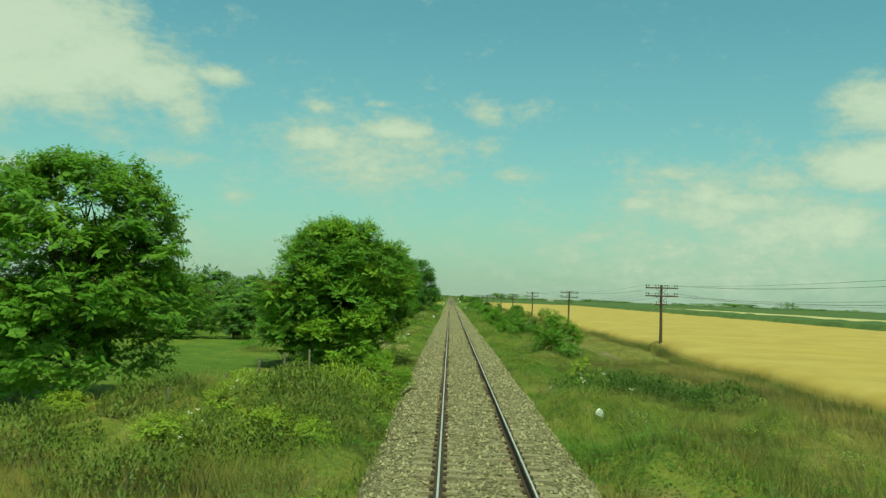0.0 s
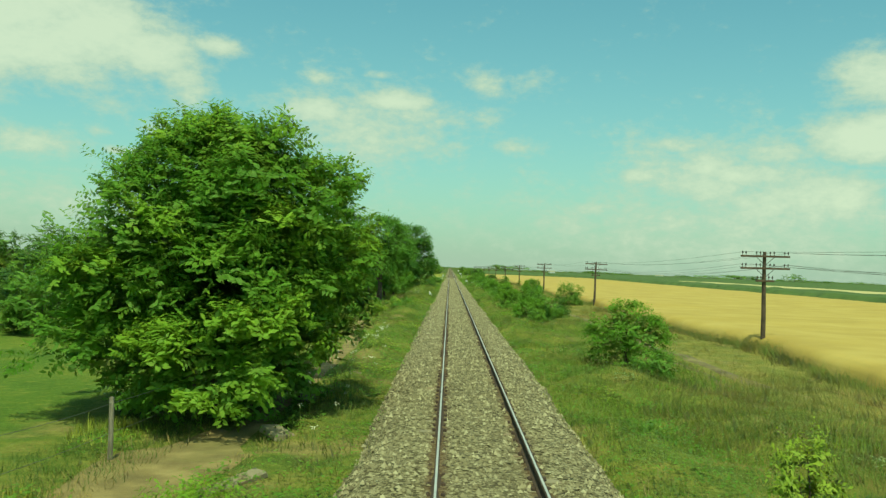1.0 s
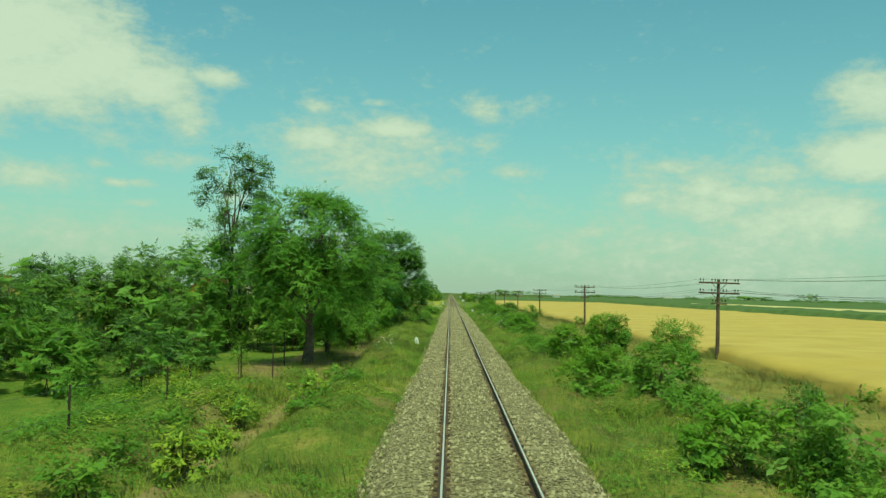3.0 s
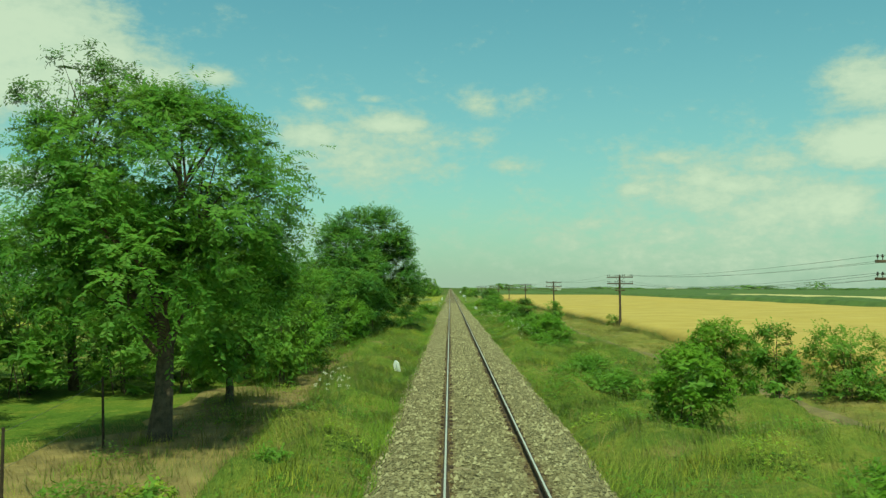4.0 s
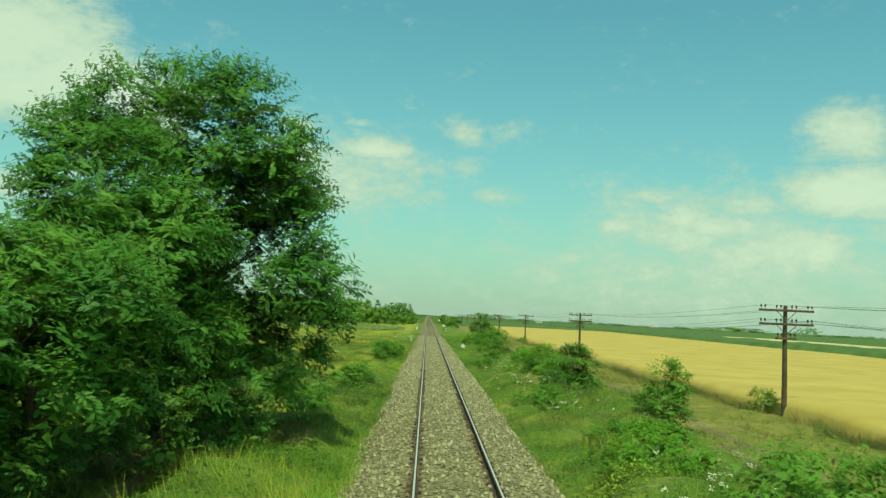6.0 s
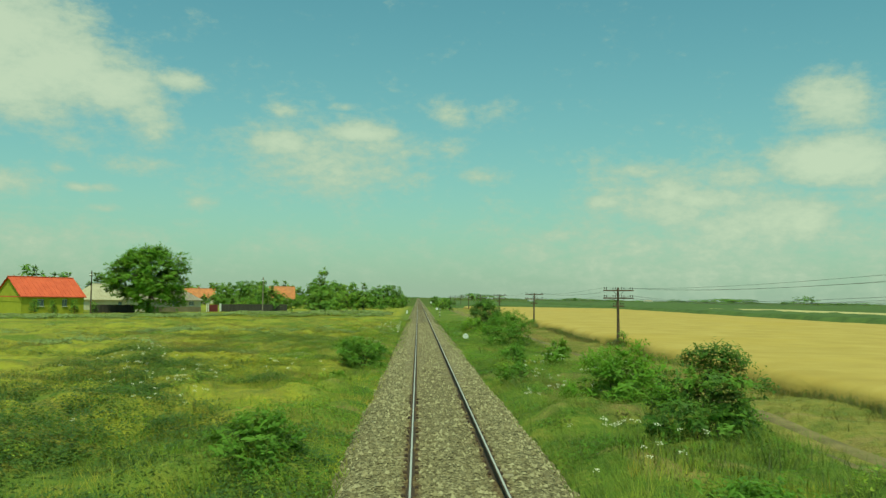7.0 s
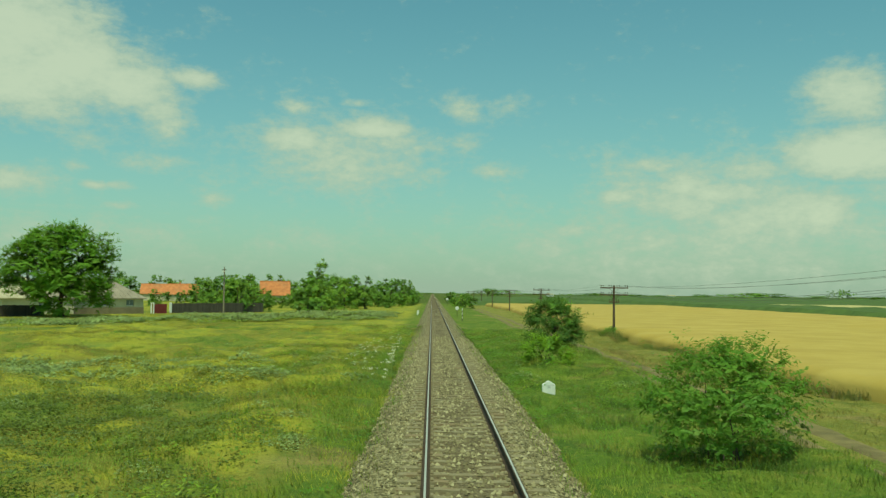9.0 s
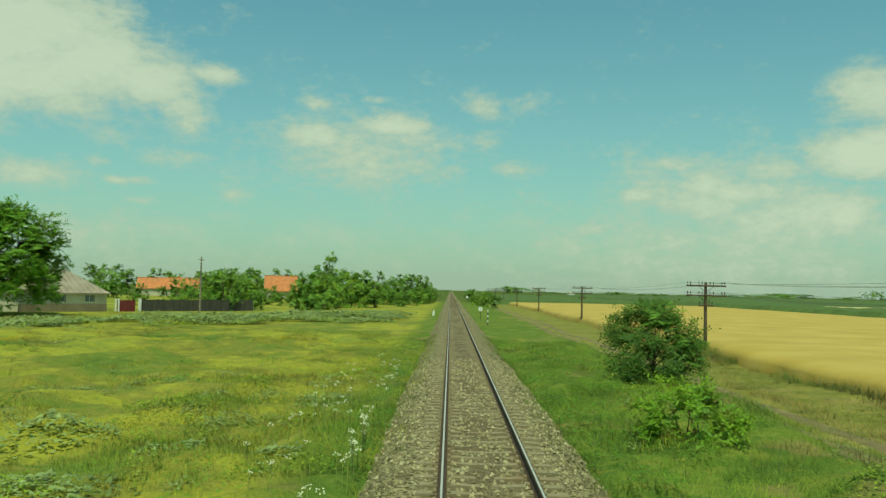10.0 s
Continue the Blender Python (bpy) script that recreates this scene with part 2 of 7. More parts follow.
def ballast_material():
    """Crushed stone: buff on the shoulders, browner between the rails, rust beside them."""
    mat = bpy.data.materials.new("ballast")
    mat.use_nodes = True
    n = Nodes(mat.node_tree)
    pos = n.add("ShaderNodeNewGeometry").outputs["Position"]
    xyz = n.add("ShaderNodeSeparateXYZ")
    n.link(pos, xyz.inputs[0])
    side = n.math("ABSOLUTE", xyz.outputs[0])
    cells = n.add("ShaderNodeTexVoronoi")
    cells.inputs["Scale"].default_value = 20.0
    n.link(pos, cells.inputs["Vector"])
    pick = n.add("ShaderNodeSeparateColor")
    n.link(cells.outputs["Color"], pick.inputs[0])
    grain = n.noise(30.0, 4.0, 0.6, pos)
    col = n.ramp(n.math("ADD", n.math("MULTIPLY", pick.outputs[0], 0.6), n.math("MULTIPLY", grain, 0.4)),
                 [(0.22, (0.055, 0.045, 0.022)), (0.5, (0.165, 0.142, 0.07)), (0.8, (0.34, 0.30, 0.17))])
    patch = n.noise(0.8, 4.0, 0.6, pos)
    between = n.math("MULTIPLY", n.math("SUBTRACT", 1.0, n.step(side, 0.5, 0.95)), n.math("ADD", 0.4, n.math("MULTIPLY", patch, 0.5)))
    between = n.math("MULTIPLY", between, n.math("ADD", 0.15, n.math("MULTIPLY", n.step(xyz.outputs[1], 172.0, 200.0), 0.85)))
    col = n.mix(between, col, (0.115, 0.085, 0.05))
    rust = n.math("SUBTRACT", 1.0, n.step(n.math("ABSOLUTE", n.math("SUBTRACT", side, 0.7525)), 0.08, 0.24))
    col = n.mix(n.math("MULTIPLY", rust, 0.55), col, (0.10, 0.05, 0.025))
    shade = n.add("ShaderNodeBsdfPrincipled")
    n.link(col, shade.inputs["Base Color"])
    shade.inputs["Roughness"].default_value, shade.inputs["Specular IOR Level"].default_value = 0.92, 0.2
    relief = n.add("ShaderNodeBump")
    relief.inputs["Strength"].default_value, relief.inputs["Distance"].default_value = 1.0, 0.035
    n.link(n.math("SUBTRACT", n.math("MULTIPLY", grain, 0.4), cells.outputs["Distance"]), relief.inputs["Height"])
    n.link(relief.outputs[0], shade.inputs["Normal"])
    out = n.add("ShaderNodeOutputMaterial")
    n.link(shade.outputs[0], out.inputs[0])
    return mat


BALLAST = ballast_material()
TURF = ground_material()
STONE = material("ballast_stone", [(0.0, (0.095, 0.078, 0.040)), (0.5, (0.215, 0.187, 0.098)), (1.0, (0.39, 0.35, 0.205))], 2.0, 0.9, bump=0.3, island=0.85)
CONCRETE = material("sleeper_concrete", [(0.0, (0.175, 0.148, 0.085)), (1.0, (0.30, 0.26, 0.16))], 5.0, 0.9, bump=0.35, stain=(0.2, 0.12, 0.06), piece=0.4)
STEEL = material("polished_steel", [(0.0, (0.54, 0.51, 0.45)), (1.0, (0.70, 0.67, 0.60))], 3.0, 0.45, metal=0.6, bump=0.03)
RUST = material("rusted_steel", [(0.0, (0.028, 0.019, 0.013)), (1.0, (0.080, 0.050, 0.030))], 9.0, 0.85, bump=0.3)
WEATHERED = material("weathered_wood", [(0.0, (0.055, 0.038, 0.026)), (1.0, (0.15, 0.105, 0.07))], 2.5, 0.9, bump=0.4, bump_scale=60.0)
GREYWOOD = material("grey_wood", [(0.0, (0.16, 0.13, 0.09)), (1.0, (0.34, 0.29, 0.21))], 4.0, 0.9, bump=0.4)
BARK = material("bark", [(0.0, (0.05, 0.036, 0.024)), (1.0, (0.17, 0.125, 0.085))], 6.0, 0.95, bump=0.9, bump_scale=22.0)
PORCELAIN = material("dark_glass_insulator", [(0.0, (0.03, 0.022, 0.02)), (1.0, (0.08, 0.06, 0.05))], 5.0, 0.25, bump=0.02)
WIRE = material("tarnished_wire", [(0.0, (0.10, 0.11, 0.10)), (1.0, (0.18, 0.19, 0.17))], 3.0, 0.5, metal=0.6, bump=0.02)
WHITE = material("white_paint", [(0.0, (0.66, 0.66, 0.62)), (1.0, (0.82, 0.82, 0.78))], 4.0, 0.7, bump=0.15, stain=(0.5, 0.48, 0.40), stain_amount=0.15)
BLACK = material("black_paint", [(0.0, (0.02, 0.02, 0.02)), (1.0, (0.05, 0.05, 0.05))], 4.0, 0.6, bump=0.1)
GREYPAINT = material("faded_lettering", [(0.0, (0.36, 0.37, 0.37)), (1.0, (0.48, 0.49, 0.48))], 6.0, 0.8, bump=0.05)
SOIL = material("dirt_track_soil", [(0.1, (0.098, 0.078, 0.034)), (0.5, (0.158, 0.127, 0.052)), (0.9, (0.235, 0.188, 0.074))], 0.9, 0.95, bump=0.8, bump_scale=14.0, stain=(0.11, 0.105, 0.033), stain_amount=0.5)
WHEAT = material("ripe_wheat", [(0.1, (0.33, 0.230, 0.050)), (0.5, (0.385, 0.277, 0.066)), (0.9, (0.435, 0.322, 0.088))], 0.22, 0.9, bump=0.25, bump_scale=9.0, stain=(0.39, 0.27, 0.045), stain_amount=0.6)
STRAW = leaf_material("wheat_ear", [(0.0, (0.36, 0.26, 0.062)), (1.0, (0.50, 0.37, 0.105))], 0.3, 0.25, upright=0.85)
STUBBLE = material("pale_stubble", [(0.1, (0.38, 0.32, 0.13)), (0.9, (0.48, 0.41, 0.19))], 0.05, 0.95, bump=0.4, bump_scale=3.0)
CORN = material("maize_field", [(0.1, (0.040, 0.072, 0.012)), (0.9, (0.085, 0.135, 0.024))], 0.3, 0.9, bump=1.0, bump_scale=2.0)
GRASS = leaf_material("verge_grass", [(0.0, (0.072, 0.155, 0.018)), (0.4, (0.142, 0.232, 0.026)), (0.72, (0.265, 0.325, 0.044)), (1.0, (0.40, 0.365, 0.088))], 0.2, 0.35, island=0.12, dry=(0.34, 0.27, 0.08), dry_amount=0.55, upright=0.88)
FRESH = leaf_material("fresh_grass", [(0.0, (0.098, 0.205, 0.022)), (0.45, (0.17, 0.30, 0.030)), (0.8, (0.28, 0.375, 0.045)), (1.0, (0.39, 0.39, 0.085))], 0.24, 0.35, island=0.12, dry=(0.34, 0.29, 0.08), dry_amount=0.3, upright=0.85)
LAWN = leaf_material("lawn_grass", [(0.0, (0.05, 0.125, 0.018)), (0.5, (0.10, 0.20, 0.028)), (1.0, (0.20, 0.27, 0.042))], 0.2, 0.25, upright=0.8)
MEADOW = leaf_material("pasture_grass", [(0.0, (0.06, 0.115, 0.02)), (0.22, (0.13, 0.20, 0.024)), (0.42, (0.225, 0.29, 0.03)), (0.65, (0.34, 0.36, 0.04)), (1.0, (0.46, 0.42, 0.06))], 0.15, 0.3, island=0.1, dry=(0.42, 0.31, 0.055), dry_amount=0.7, upright=0.8)
DARKGRASS = leaf_material("rank_grass", [(0.0, (0.042, 0.092, 0.016)), (0.6, (0.085, 0.155, 0.024)), (1.0, (0.15, 0.225, 0.034))], 0.5, 0.35, island=0.15, upright=0.82)
FALLOW = leaf_material("fallow_grass", [(0.0, (0.10, 0.135, 0.022)), (0.4, (0.20, 0.19, 0.040)), (0.75, (0.30, 0.24, 0.058)), (1.0, (0.39, 0.30, 0.085))], 0.26, 0.3, island=0.14, upright=0.82)
# bright leaf for the inside of crowns, lifting the shade there by colour
INNER = leaf_material("inner_leaf", [(0.0, (0.19, 0.39, 0.06)), (1.0, (0.31, 0.53, 0.09))], 2.2, 0.6, upright=0.8, sheer=0.2)
TREE_OF_HEAVEN = leaf_material("dark_acacia_leaf", [(0.0, (0.06, 0.17, 0.028)), (0.5, (0.115, 0.275, 0.044)), (1.0, (0.24, 0.42, 0.062))], 0.6, 0.5, island=0.25, upright=0.75, sheer=0.2)
DUST = material("dusty_bare_earth", [(0.1, (0.13, 0.098, 0.036)), (0.5, (0.20, 0.150, 0.055)), (0.9, (0.29, 0.22, 0.085))], 1.3, 0.95, bump=0.8, bump_scale=16.0, stain=(0.15, 0.14, 0.04), stain_amount=0.5)
FRUITLEAF = leaf_material("fruit_leaf", [(0.0, (0.056, 0.135, 0.029)), (0.5, (0.098, 0.20, 0.038)), (1.0, (0.17, 0.28, 0.050))], 0.3, 0.45, island=0.25, upright=0.75, plant=1.0, sheer=0.2)
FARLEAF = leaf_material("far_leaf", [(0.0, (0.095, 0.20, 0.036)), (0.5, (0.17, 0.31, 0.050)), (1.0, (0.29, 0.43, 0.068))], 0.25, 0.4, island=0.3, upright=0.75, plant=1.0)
BUTTERCUP = leaf_material("yellow_bloom", [(0.0, (0.26, 0.28, 0.03)), (0.5, (0.42, 0.37, 0.035)), (1.0, (0.52, 0.45, 0.05))], 0.6, 0.25, upright=0.7)
OLIVE = leaf_material("olive_weed", [(0.0, (0.085, 0.135, 0.022)), (0.6, (0.16, 0.215, 0.035)), (1.0, (0.27, 0.27, 0.06))], 0.35, 0.3, island=0.35, upright=0.75)
WORMWOOD = leaf_material("grey_green_weed", [(0.0, (0.20, 0.28, 0.085)), (1.0, (0.37, 0.45, 0.175))], 0.4, 0.3, island=0.2, upright=0.8)
WALNUT = leaf_material("walnut_leaf", [(0.0, (0.155, 0.365, 0.041)), (0.5, (0.265, 0.51, 0.063)), (1.0, (0.44, 0.69, 0.098))], 0.6, 0.7, island=0.22, upright=0.8, sheer=0.12)
# bright leaf of a weed and a bush, and painted sunlight on walnut boughs
SUNNY = leaf_material("sunlit_and_bright_leaf", [(0.0, (0.24, 0.46, 0.05)), (1.0, (0.44, 0.66, 0.075))], 0.7, 0.62, island=0.3, upright=0.8, sheer=0.12)
ACACIA = leaf_material("acacia_leaf", [(0.0, (0.115, 0.285, 0.042)), (0.5, (0.205, 0.44, 0.066)), (1.0, (0.36, 0.60, 0.095))], 0.6, 0.65, island=0.25, upright=0.75, sheer=0.2)
SHRUB = leaf_material("shrub_leaf", [(0.0, (0.105, 0.25, 0.034)), (0.5, (0.185, 0.375, 0.052)), (1.0, (0.31, 0.50, 0.078))], 0.7, 0.6, island=0.3, upright=0.75, sheer=0.2)
LIME = leaf_material("young_leaf", [(0.0, (0.20, 0.32, 0.032)), (1.0, (0.40, 0.49, 0.06))], 0.7, 0.4, upright=0.8)
DARKLEAF = leaf_material("dark_leaf", [(0.0, (0.062, 0.155, 0.028)), (1.0, (0.15, 0.27, 0.045))], 0.5, 0.45, island=0.3, upright=0.7, sheer=0.2)
PETAL = leaf_material("cream_petal", [(0.0, (0.60, 0.60, 0.42)), (1.0, (0.76, 0.75, 0.58))], 0.8, 0.3)
RUSSET = leaf_material("russet_weed", [(0.0, (0.15, 0.14, 0.03)), (0.5, (0.25, 0.18, 0.05)), (1.0, (0.36, 0.23, 0.08))], 0.4, 0.3, island=0.15, upright=0.75)
DRY = leaf_material("dry_stalk", [(0.0, (0.23, 0.165, 0.05)), (1.0, (0.39, 0.29, 0.10))], 0.5, 0.2, upright=0.6)
RED_TILE = material("red_roof_tile", [(0.0, (0.50, 0.075, 0.035)), (1.0, (0.66, 0.12, 0.055))], 0.8, 0.7, bump=0.3, bump_scale=8.0)
OLD_TILE = material("orange_clay_tile", [(0.0, (0.36, 0.12, 0.045)), (1.0, (0.58, 0.23, 0.09))], 1.1, 0.85, bump=0.5, bump_scale=9.0, stain=(0.25, 0.15, 0.08))
GREY_ROOF = material("grey_fibre_roof", [(0.0, (0.20, 0.17, 0.13)), (1.0, (0.34, 0.29, 0.23))], 0.9, 0.9, bump=0.4, bump_scale=7.0)
PALE_ROOF = material("pale_fibre_roof", [(0.0, (0.34, 0.30, 0.20)), (1.0, (0.48, 0.43, 0.30))], 0.9, 0.9, bump=0.3, bump_scale=7.0)
GREENWALL = material("yellow_green_render", [(0.0, (0.30, 0.31, 0.03)), (1.0, (0.42, 0.42, 0.05))], 0.7, 0.9, bump=0.15)
CREAM = material("cream_render", [(0.0, (0.46, 0.43, 0.30)), (1.0, (0.60, 0.57, 0.42))], 0.8, 0.9, bump=0.2, stain=(0.33, 0.29, 0.19))
PLINTH = material("brown_plinth", [(0.0, (0.16, 0.13, 0.08)), (1.0, (0.27, 0.22, 0.14))], 0.8, 0.9, bump=0.2)
DARKFENCE = material("dark_fence_board", [(0.0, (0.045, 0.04, 0.034)), (1.0, (0.10, 0.088, 0.07))], 1.5, 0.9, bump=0.3, piece=0.5)
MAROON = material("maroon_gate_paint", [(0.0, (0.12, 0.018, 0.02)), (1.0, (0.20, 0.03, 0.03))], 1.5, 0.6, bump=0.1)
GLASS = material("dark_window_glass", [(0.0, (0.10, 0.13, 0.14)), (1.0, (0.20, 0.24, 0.25))], 0.8, 0.1, bump=0.01)

# ---- building helpers ----


def mesh_of(name, verts, faces, mats, smooth=False, index=None):
    me = bpy.data.meshes.new(name)
    me.from_pydata([tuple(v) for v in verts], [], faces)
    for m in mats if isinstance(mats, (list, tuple)) else [mats]:
        me.materials.append(m)
    if index is not None:
        me.polygons.foreach_set("material_index", np.asarray(index, dtype=np.int32))
    if smooth:
        me.polygons.foreach_set("use_smooth", np.ones(len(me.polygons), dtype=bool))
    me.update()
    return me


def quick_mesh(name, verts, sizes, mat, puff=None):
    """A mesh of many faces from arrays: verts (n, 3), the faces use them in order, sizes gives the corners of each face."""
    verts, sizes = np.asarray(verts, dtype=np.float32), np.asarray(sizes, dtype=np.int32)
    me = bpy.data.meshes.new(name)
    me.vertices.add(len(verts))
    me.vertices.foreach_set("co", verts.ravel())
    me.loops.add(int(sizes.sum()))
    me.loops.foreach_set("vertex_index", np.arange(int(sizes.sum()), dtype=np.int32))
    me.polygons.add(len(sizes))
    me.polygons.foreach_set("loop_start", np.concatenate([[0], np.cumsum(sizes)[:-1]]).astype(np.int32))
    me.materials.append(mat)
    me.update(calc_edges=True)
    if puff is None:
        puff = np.tile(np.float32([0, 0, 1]), (len(verts), 1))
    lean = me.attributes.new("puff", "FLOAT_VECTOR", "POINT")
    lean.data.foreach_set("vector", np.asarray(puff, dtype=np.float32).ravel())
    return me


def indexed_mesh(name, verts, faces, mat, smooth=False):
    """A mesh from arrays: verts (n, 3) and faces (m, k) of one corner count k."""
    verts, faces = np.asarray(verts, dtype=np.float32), np.asarray(faces, dtype=np.int32)
    me = bpy.data.meshes.new(name)
    me.vertices.add(len(verts))
    me.vertices.foreach_set("co", verts.ravel())
    me.loops.add(faces.size)
    me.loops.foreach_set("vertex_index", faces.ravel())
    me.polygons.add(len(faces))
    me.polygons.foreach_set("loop_start", np.arange(0, faces.size, faces.shape[1], dtype=np.int32))
    me.materials.append(mat)
    if smooth:
        me.polygons.foreach_set("use_smooth", np.ones(len(faces), dtype=bool))
    me.update(calc_edges=True)
    return me


def part(name, me, parent=None, label="", at=None):
    """One mesh object, under a thing or a part if one is given. me: a mesh or a bmesh with its material."""
    ob = new(name, me)
    if parent is not None:
        ob.parent = parent
    if at is not None:
        ob.matrix_basis = at
    return tagged(ob, label)


def thing(name, label, category, at, group="", kind=""):
    ob = new(name)
    ob.empty_display_size = 0.2
    ob.matrix_basis = at
    return tagged(ob, label, category, group, kind)


def box(name, size, mat, centre=(0, 0, 0), bevel=0.01, taper=1.0):
    """A bevelled box; taper shrinks its top."""
    bm = bmesh.new()
    bmesh.ops.create_cube(bm, size=1.0)
    for v in bm.verts:
        k = taper if v.co.z > 0 else 1.0
        v.co = Vector((v.co.x * size[0] * k, v.co.y * size[1] * k, v.co.z * size[2])) + Vector(centre)
    if bevel:
        bmesh.ops.bevel(bm, geom=list(bm.edges), offset=bevel, segments=1, affect="EDGES")
    return close(name, bm, mat)


def close(name, bm, mat, smooth=False):
    me = bpy.data.meshes.new(name)
    bm.to_mesh(me)
    bm.free()
    me.materials.append(mat)
    if smooth:
        me.polygons.foreach_set("use_smooth", np.ones(len(me.polygons), dtype=bool))
    return me


def tube(bm, path, radii, sides=7):
    """Rings along a path, closed at both ends."""
    rings = []
    for i, (p, r) in enumerate(zip(path, radii)):
        a, b = Vector(path[max(i - 1, 0)]), Vector(path[min(i + 1, len(path) - 1)])
        way = (b - a).normalized()
        side = way.cross(Vector((0.31, 0.95, 0.07))).normalized()
        up = way.cross(side)
        rings.append([bm.verts.new(Vector(p) + (side * math.cos(k * math.tau / sides) + up * math.sin(k * math.tau / sides)) * r) for k in range(sides)])
    for lower, upper in zip(rings, rings[1:]):
        for k in range(sides):
            bm.faces.new((lower[k], lower[(k + 1) % sides], upper[(k + 1) % sides], upper[k]))
    bm.faces.new(rings[0][::-1])
    bm.faces.new(rings[-1])


def value_noise(x, y, scale, seed):
    """Smooth noise from 0 to 1 over the plan."""
    x, y = np.asarray(x, float) / scale, np.asarray(y, float) / scale
    xi, yi = np.floor(x), np.floor(y)
    fx, fy = x - xi, y - yi
    fx, fy = fx * fx * (3 - 2 * fx), fy * fy * (3 - 2 * fy)

    def corner(a, b):
        s = np.sin(a * 127.1 + b * 311.7 + seed * 74.7) * 43758.5453
        return s - np.floor(s)

    top = corner(xi, yi) * (1 - fx) + corner(xi + 1, yi) * fx
    low = corner(xi, yi + 1) * (1 - fx) + corner(xi + 1, yi + 1) * fx
    return top * (1 - fy) + low * fy


GROUND_X = [-4000, -40, -12, -5, -2.9, -2.2, 2.2, 2.9, 5, 9, 12.5, 15, 17, 60, 4000]
GROUND_Z = [-0.75, -0.75, -0.78, -0.78, -0.70, -0.52, -0.52, -0.70, -0.80, -0.80, -0.78, -0.76, -0.76, -0.76, -0.76]


def ground_z(x, y):
    x, y = np.asarray(x, float), np.asarray(y, float)
    z = np.interp(x, GROUND_X, GROUND_Z)
    free = np.clip((np.abs(x) - 2.3) / 2.5, 0, 1) * np.clip(1.5 - np.abs(x) / 120, 0, 1)
    return z + free * (0.22 * (value_noise(x, y, 7.0, 1) - 0.5) + 0.10 * (value_noise(x, y, 2.3, 2) - 0.5))


def gz(x, y):
    return float(ground_z(x, y))


# ---- the land ----
def build_ground():
    xs = np.concatenate([[-4000, -1500, -600, -300, -150, -90], np.arange(-60, -20, 4), np.arange(-20, 20, 0.8), np.arange(20, 60, 4), [66, 90, 150, 300, 600, 1500, 4000]])
    ys = np.concatenate([[-900, -300, -100, -40], np.arange(-20, 300, 1.2), np.arange(300, 520, 5), [560, 650, 800, 1000, 1400, 2000, 3000, 4900]])
    gx, gy = np.meshgrid(xs, ys)
    verts = np.stack([gx, gy, ground_z(gx, gy)], -1).reshape(-1, 3)
    w, h = len(xs), len(ys)
    i = (np.arange(h - 1)[:, None] * w + np.arange(w - 1)[None]).ravel()
    faces = np.stack([i, i + 1, i + w + 1, i + w], -1)
    tagged(part("ground", indexed_mesh("ground", verts, faces, TURF, True)), "grassy plain with green verges and dry pasture", "ground", kind="structure")


def strip(name, label, category, x0, x1, y0, y1, z, mat, nx, ny, rough=0.06, lift=None, kind="structure", scale=3.0):
    """A sheet of land with a skirt all round: a field's crop or a worn track."""
    gx, gy = np.meshgrid(np.linspace(x0, x1, nx), np.linspace(y0, y1, ny))
    edge = (value_noise(gx, gy, 4.0, 11) - 0.5)
    base = ground_z(gx, gy) if lift is not None else np.full_like(gx, z)
    gz_ = base + (lift or 0) + rough * (value_noise(gx, gy, scale, 12) - 0.5) + rough * 0.5 * (value_noise(gx, gy, scale * 0.3, 13) - 0.5)
    gx = gx + edge * np.where((gx <= x0) | (gx >= x1), 0.9, 0)
    rim = np.zeros_like(gx, bool)
    rim[0], rim[-1], rim[:, 0], rim[:, -1] = True, True, True, True
    gz_ = np.where(rim, -1.1, gz_)
    verts = np.stack([gx, gy, gz_], -1).reshape(-1, 3)
    i = (np.arange(ny - 1)[:, None] * nx + np.arange(nx - 1)[None]).ravel()
    faces = np.stack([i, i + 1, i + nx + 1, i + nx], -1)
    return tagged(part(name, indexed_mesh(name, verts, faces, mat, True)), label, category, kind=kind)


def blade_verts(x, y, z, h, w, lean, rng_):
    """Grass blades as slim leaning triangles, combed one way within each drift: (n, 3, 3) corners."""
    n = len(x)
    a = rng_.uniform(0, math.tau, n)
    b = math.tau * value_noise(x, y, 2.2, 36) + rng_.normal(0, 0.9, n)
    sx, sy = np.cos(a) * w / 2, np.sin(a) * w / 2
    out = np.empty((n, 3, 3))
    out[:, 0] = np.stack([x - sx, y - sy, z], -1)
    out[:, 1] = np.stack([x + sx, y + sy, z], -1)
    out[:, 2] = np.stack([x + np.cos(b) * lean * h, y + np.sin(b) * lean * h, z + h * (1 - 0.35 * lean)], -1)
    return out


def clearing(x, y):
    """0 at the foot of each lineside stone and on the side from which it is read, and on the worn path, 1 elsewhere."""
    worn = np.clip((y - 33) / 3, 0, 1) * np.clip((84 - y) / 6, 0, 1)
    k = 1 - worn * np.exp(-((x - path_x(y)) / (0.55 + 0.25 * value_noise(y, y * 0, 2.4, 24))) ** 4)
    for px, py in ((3.45, 234.4), (3.65, 24.8), (-2.75, 126.4)):
        ahead = y - py + 0.9
        k = k * (1 - np.exp(-(((x - px - math.copysign(0.17, px) * (y - py)) / 0.55) ** 2 + (ahead / 2.2) ** 2)))
    return k


def billow(x, y):
    """How the growth swells and sinks over the land, from 0 to 1."""
    return value_noise(x, y, 4.5, 33) * 0.55 + value_noise(x, y, 1.4, 34) * 0.45


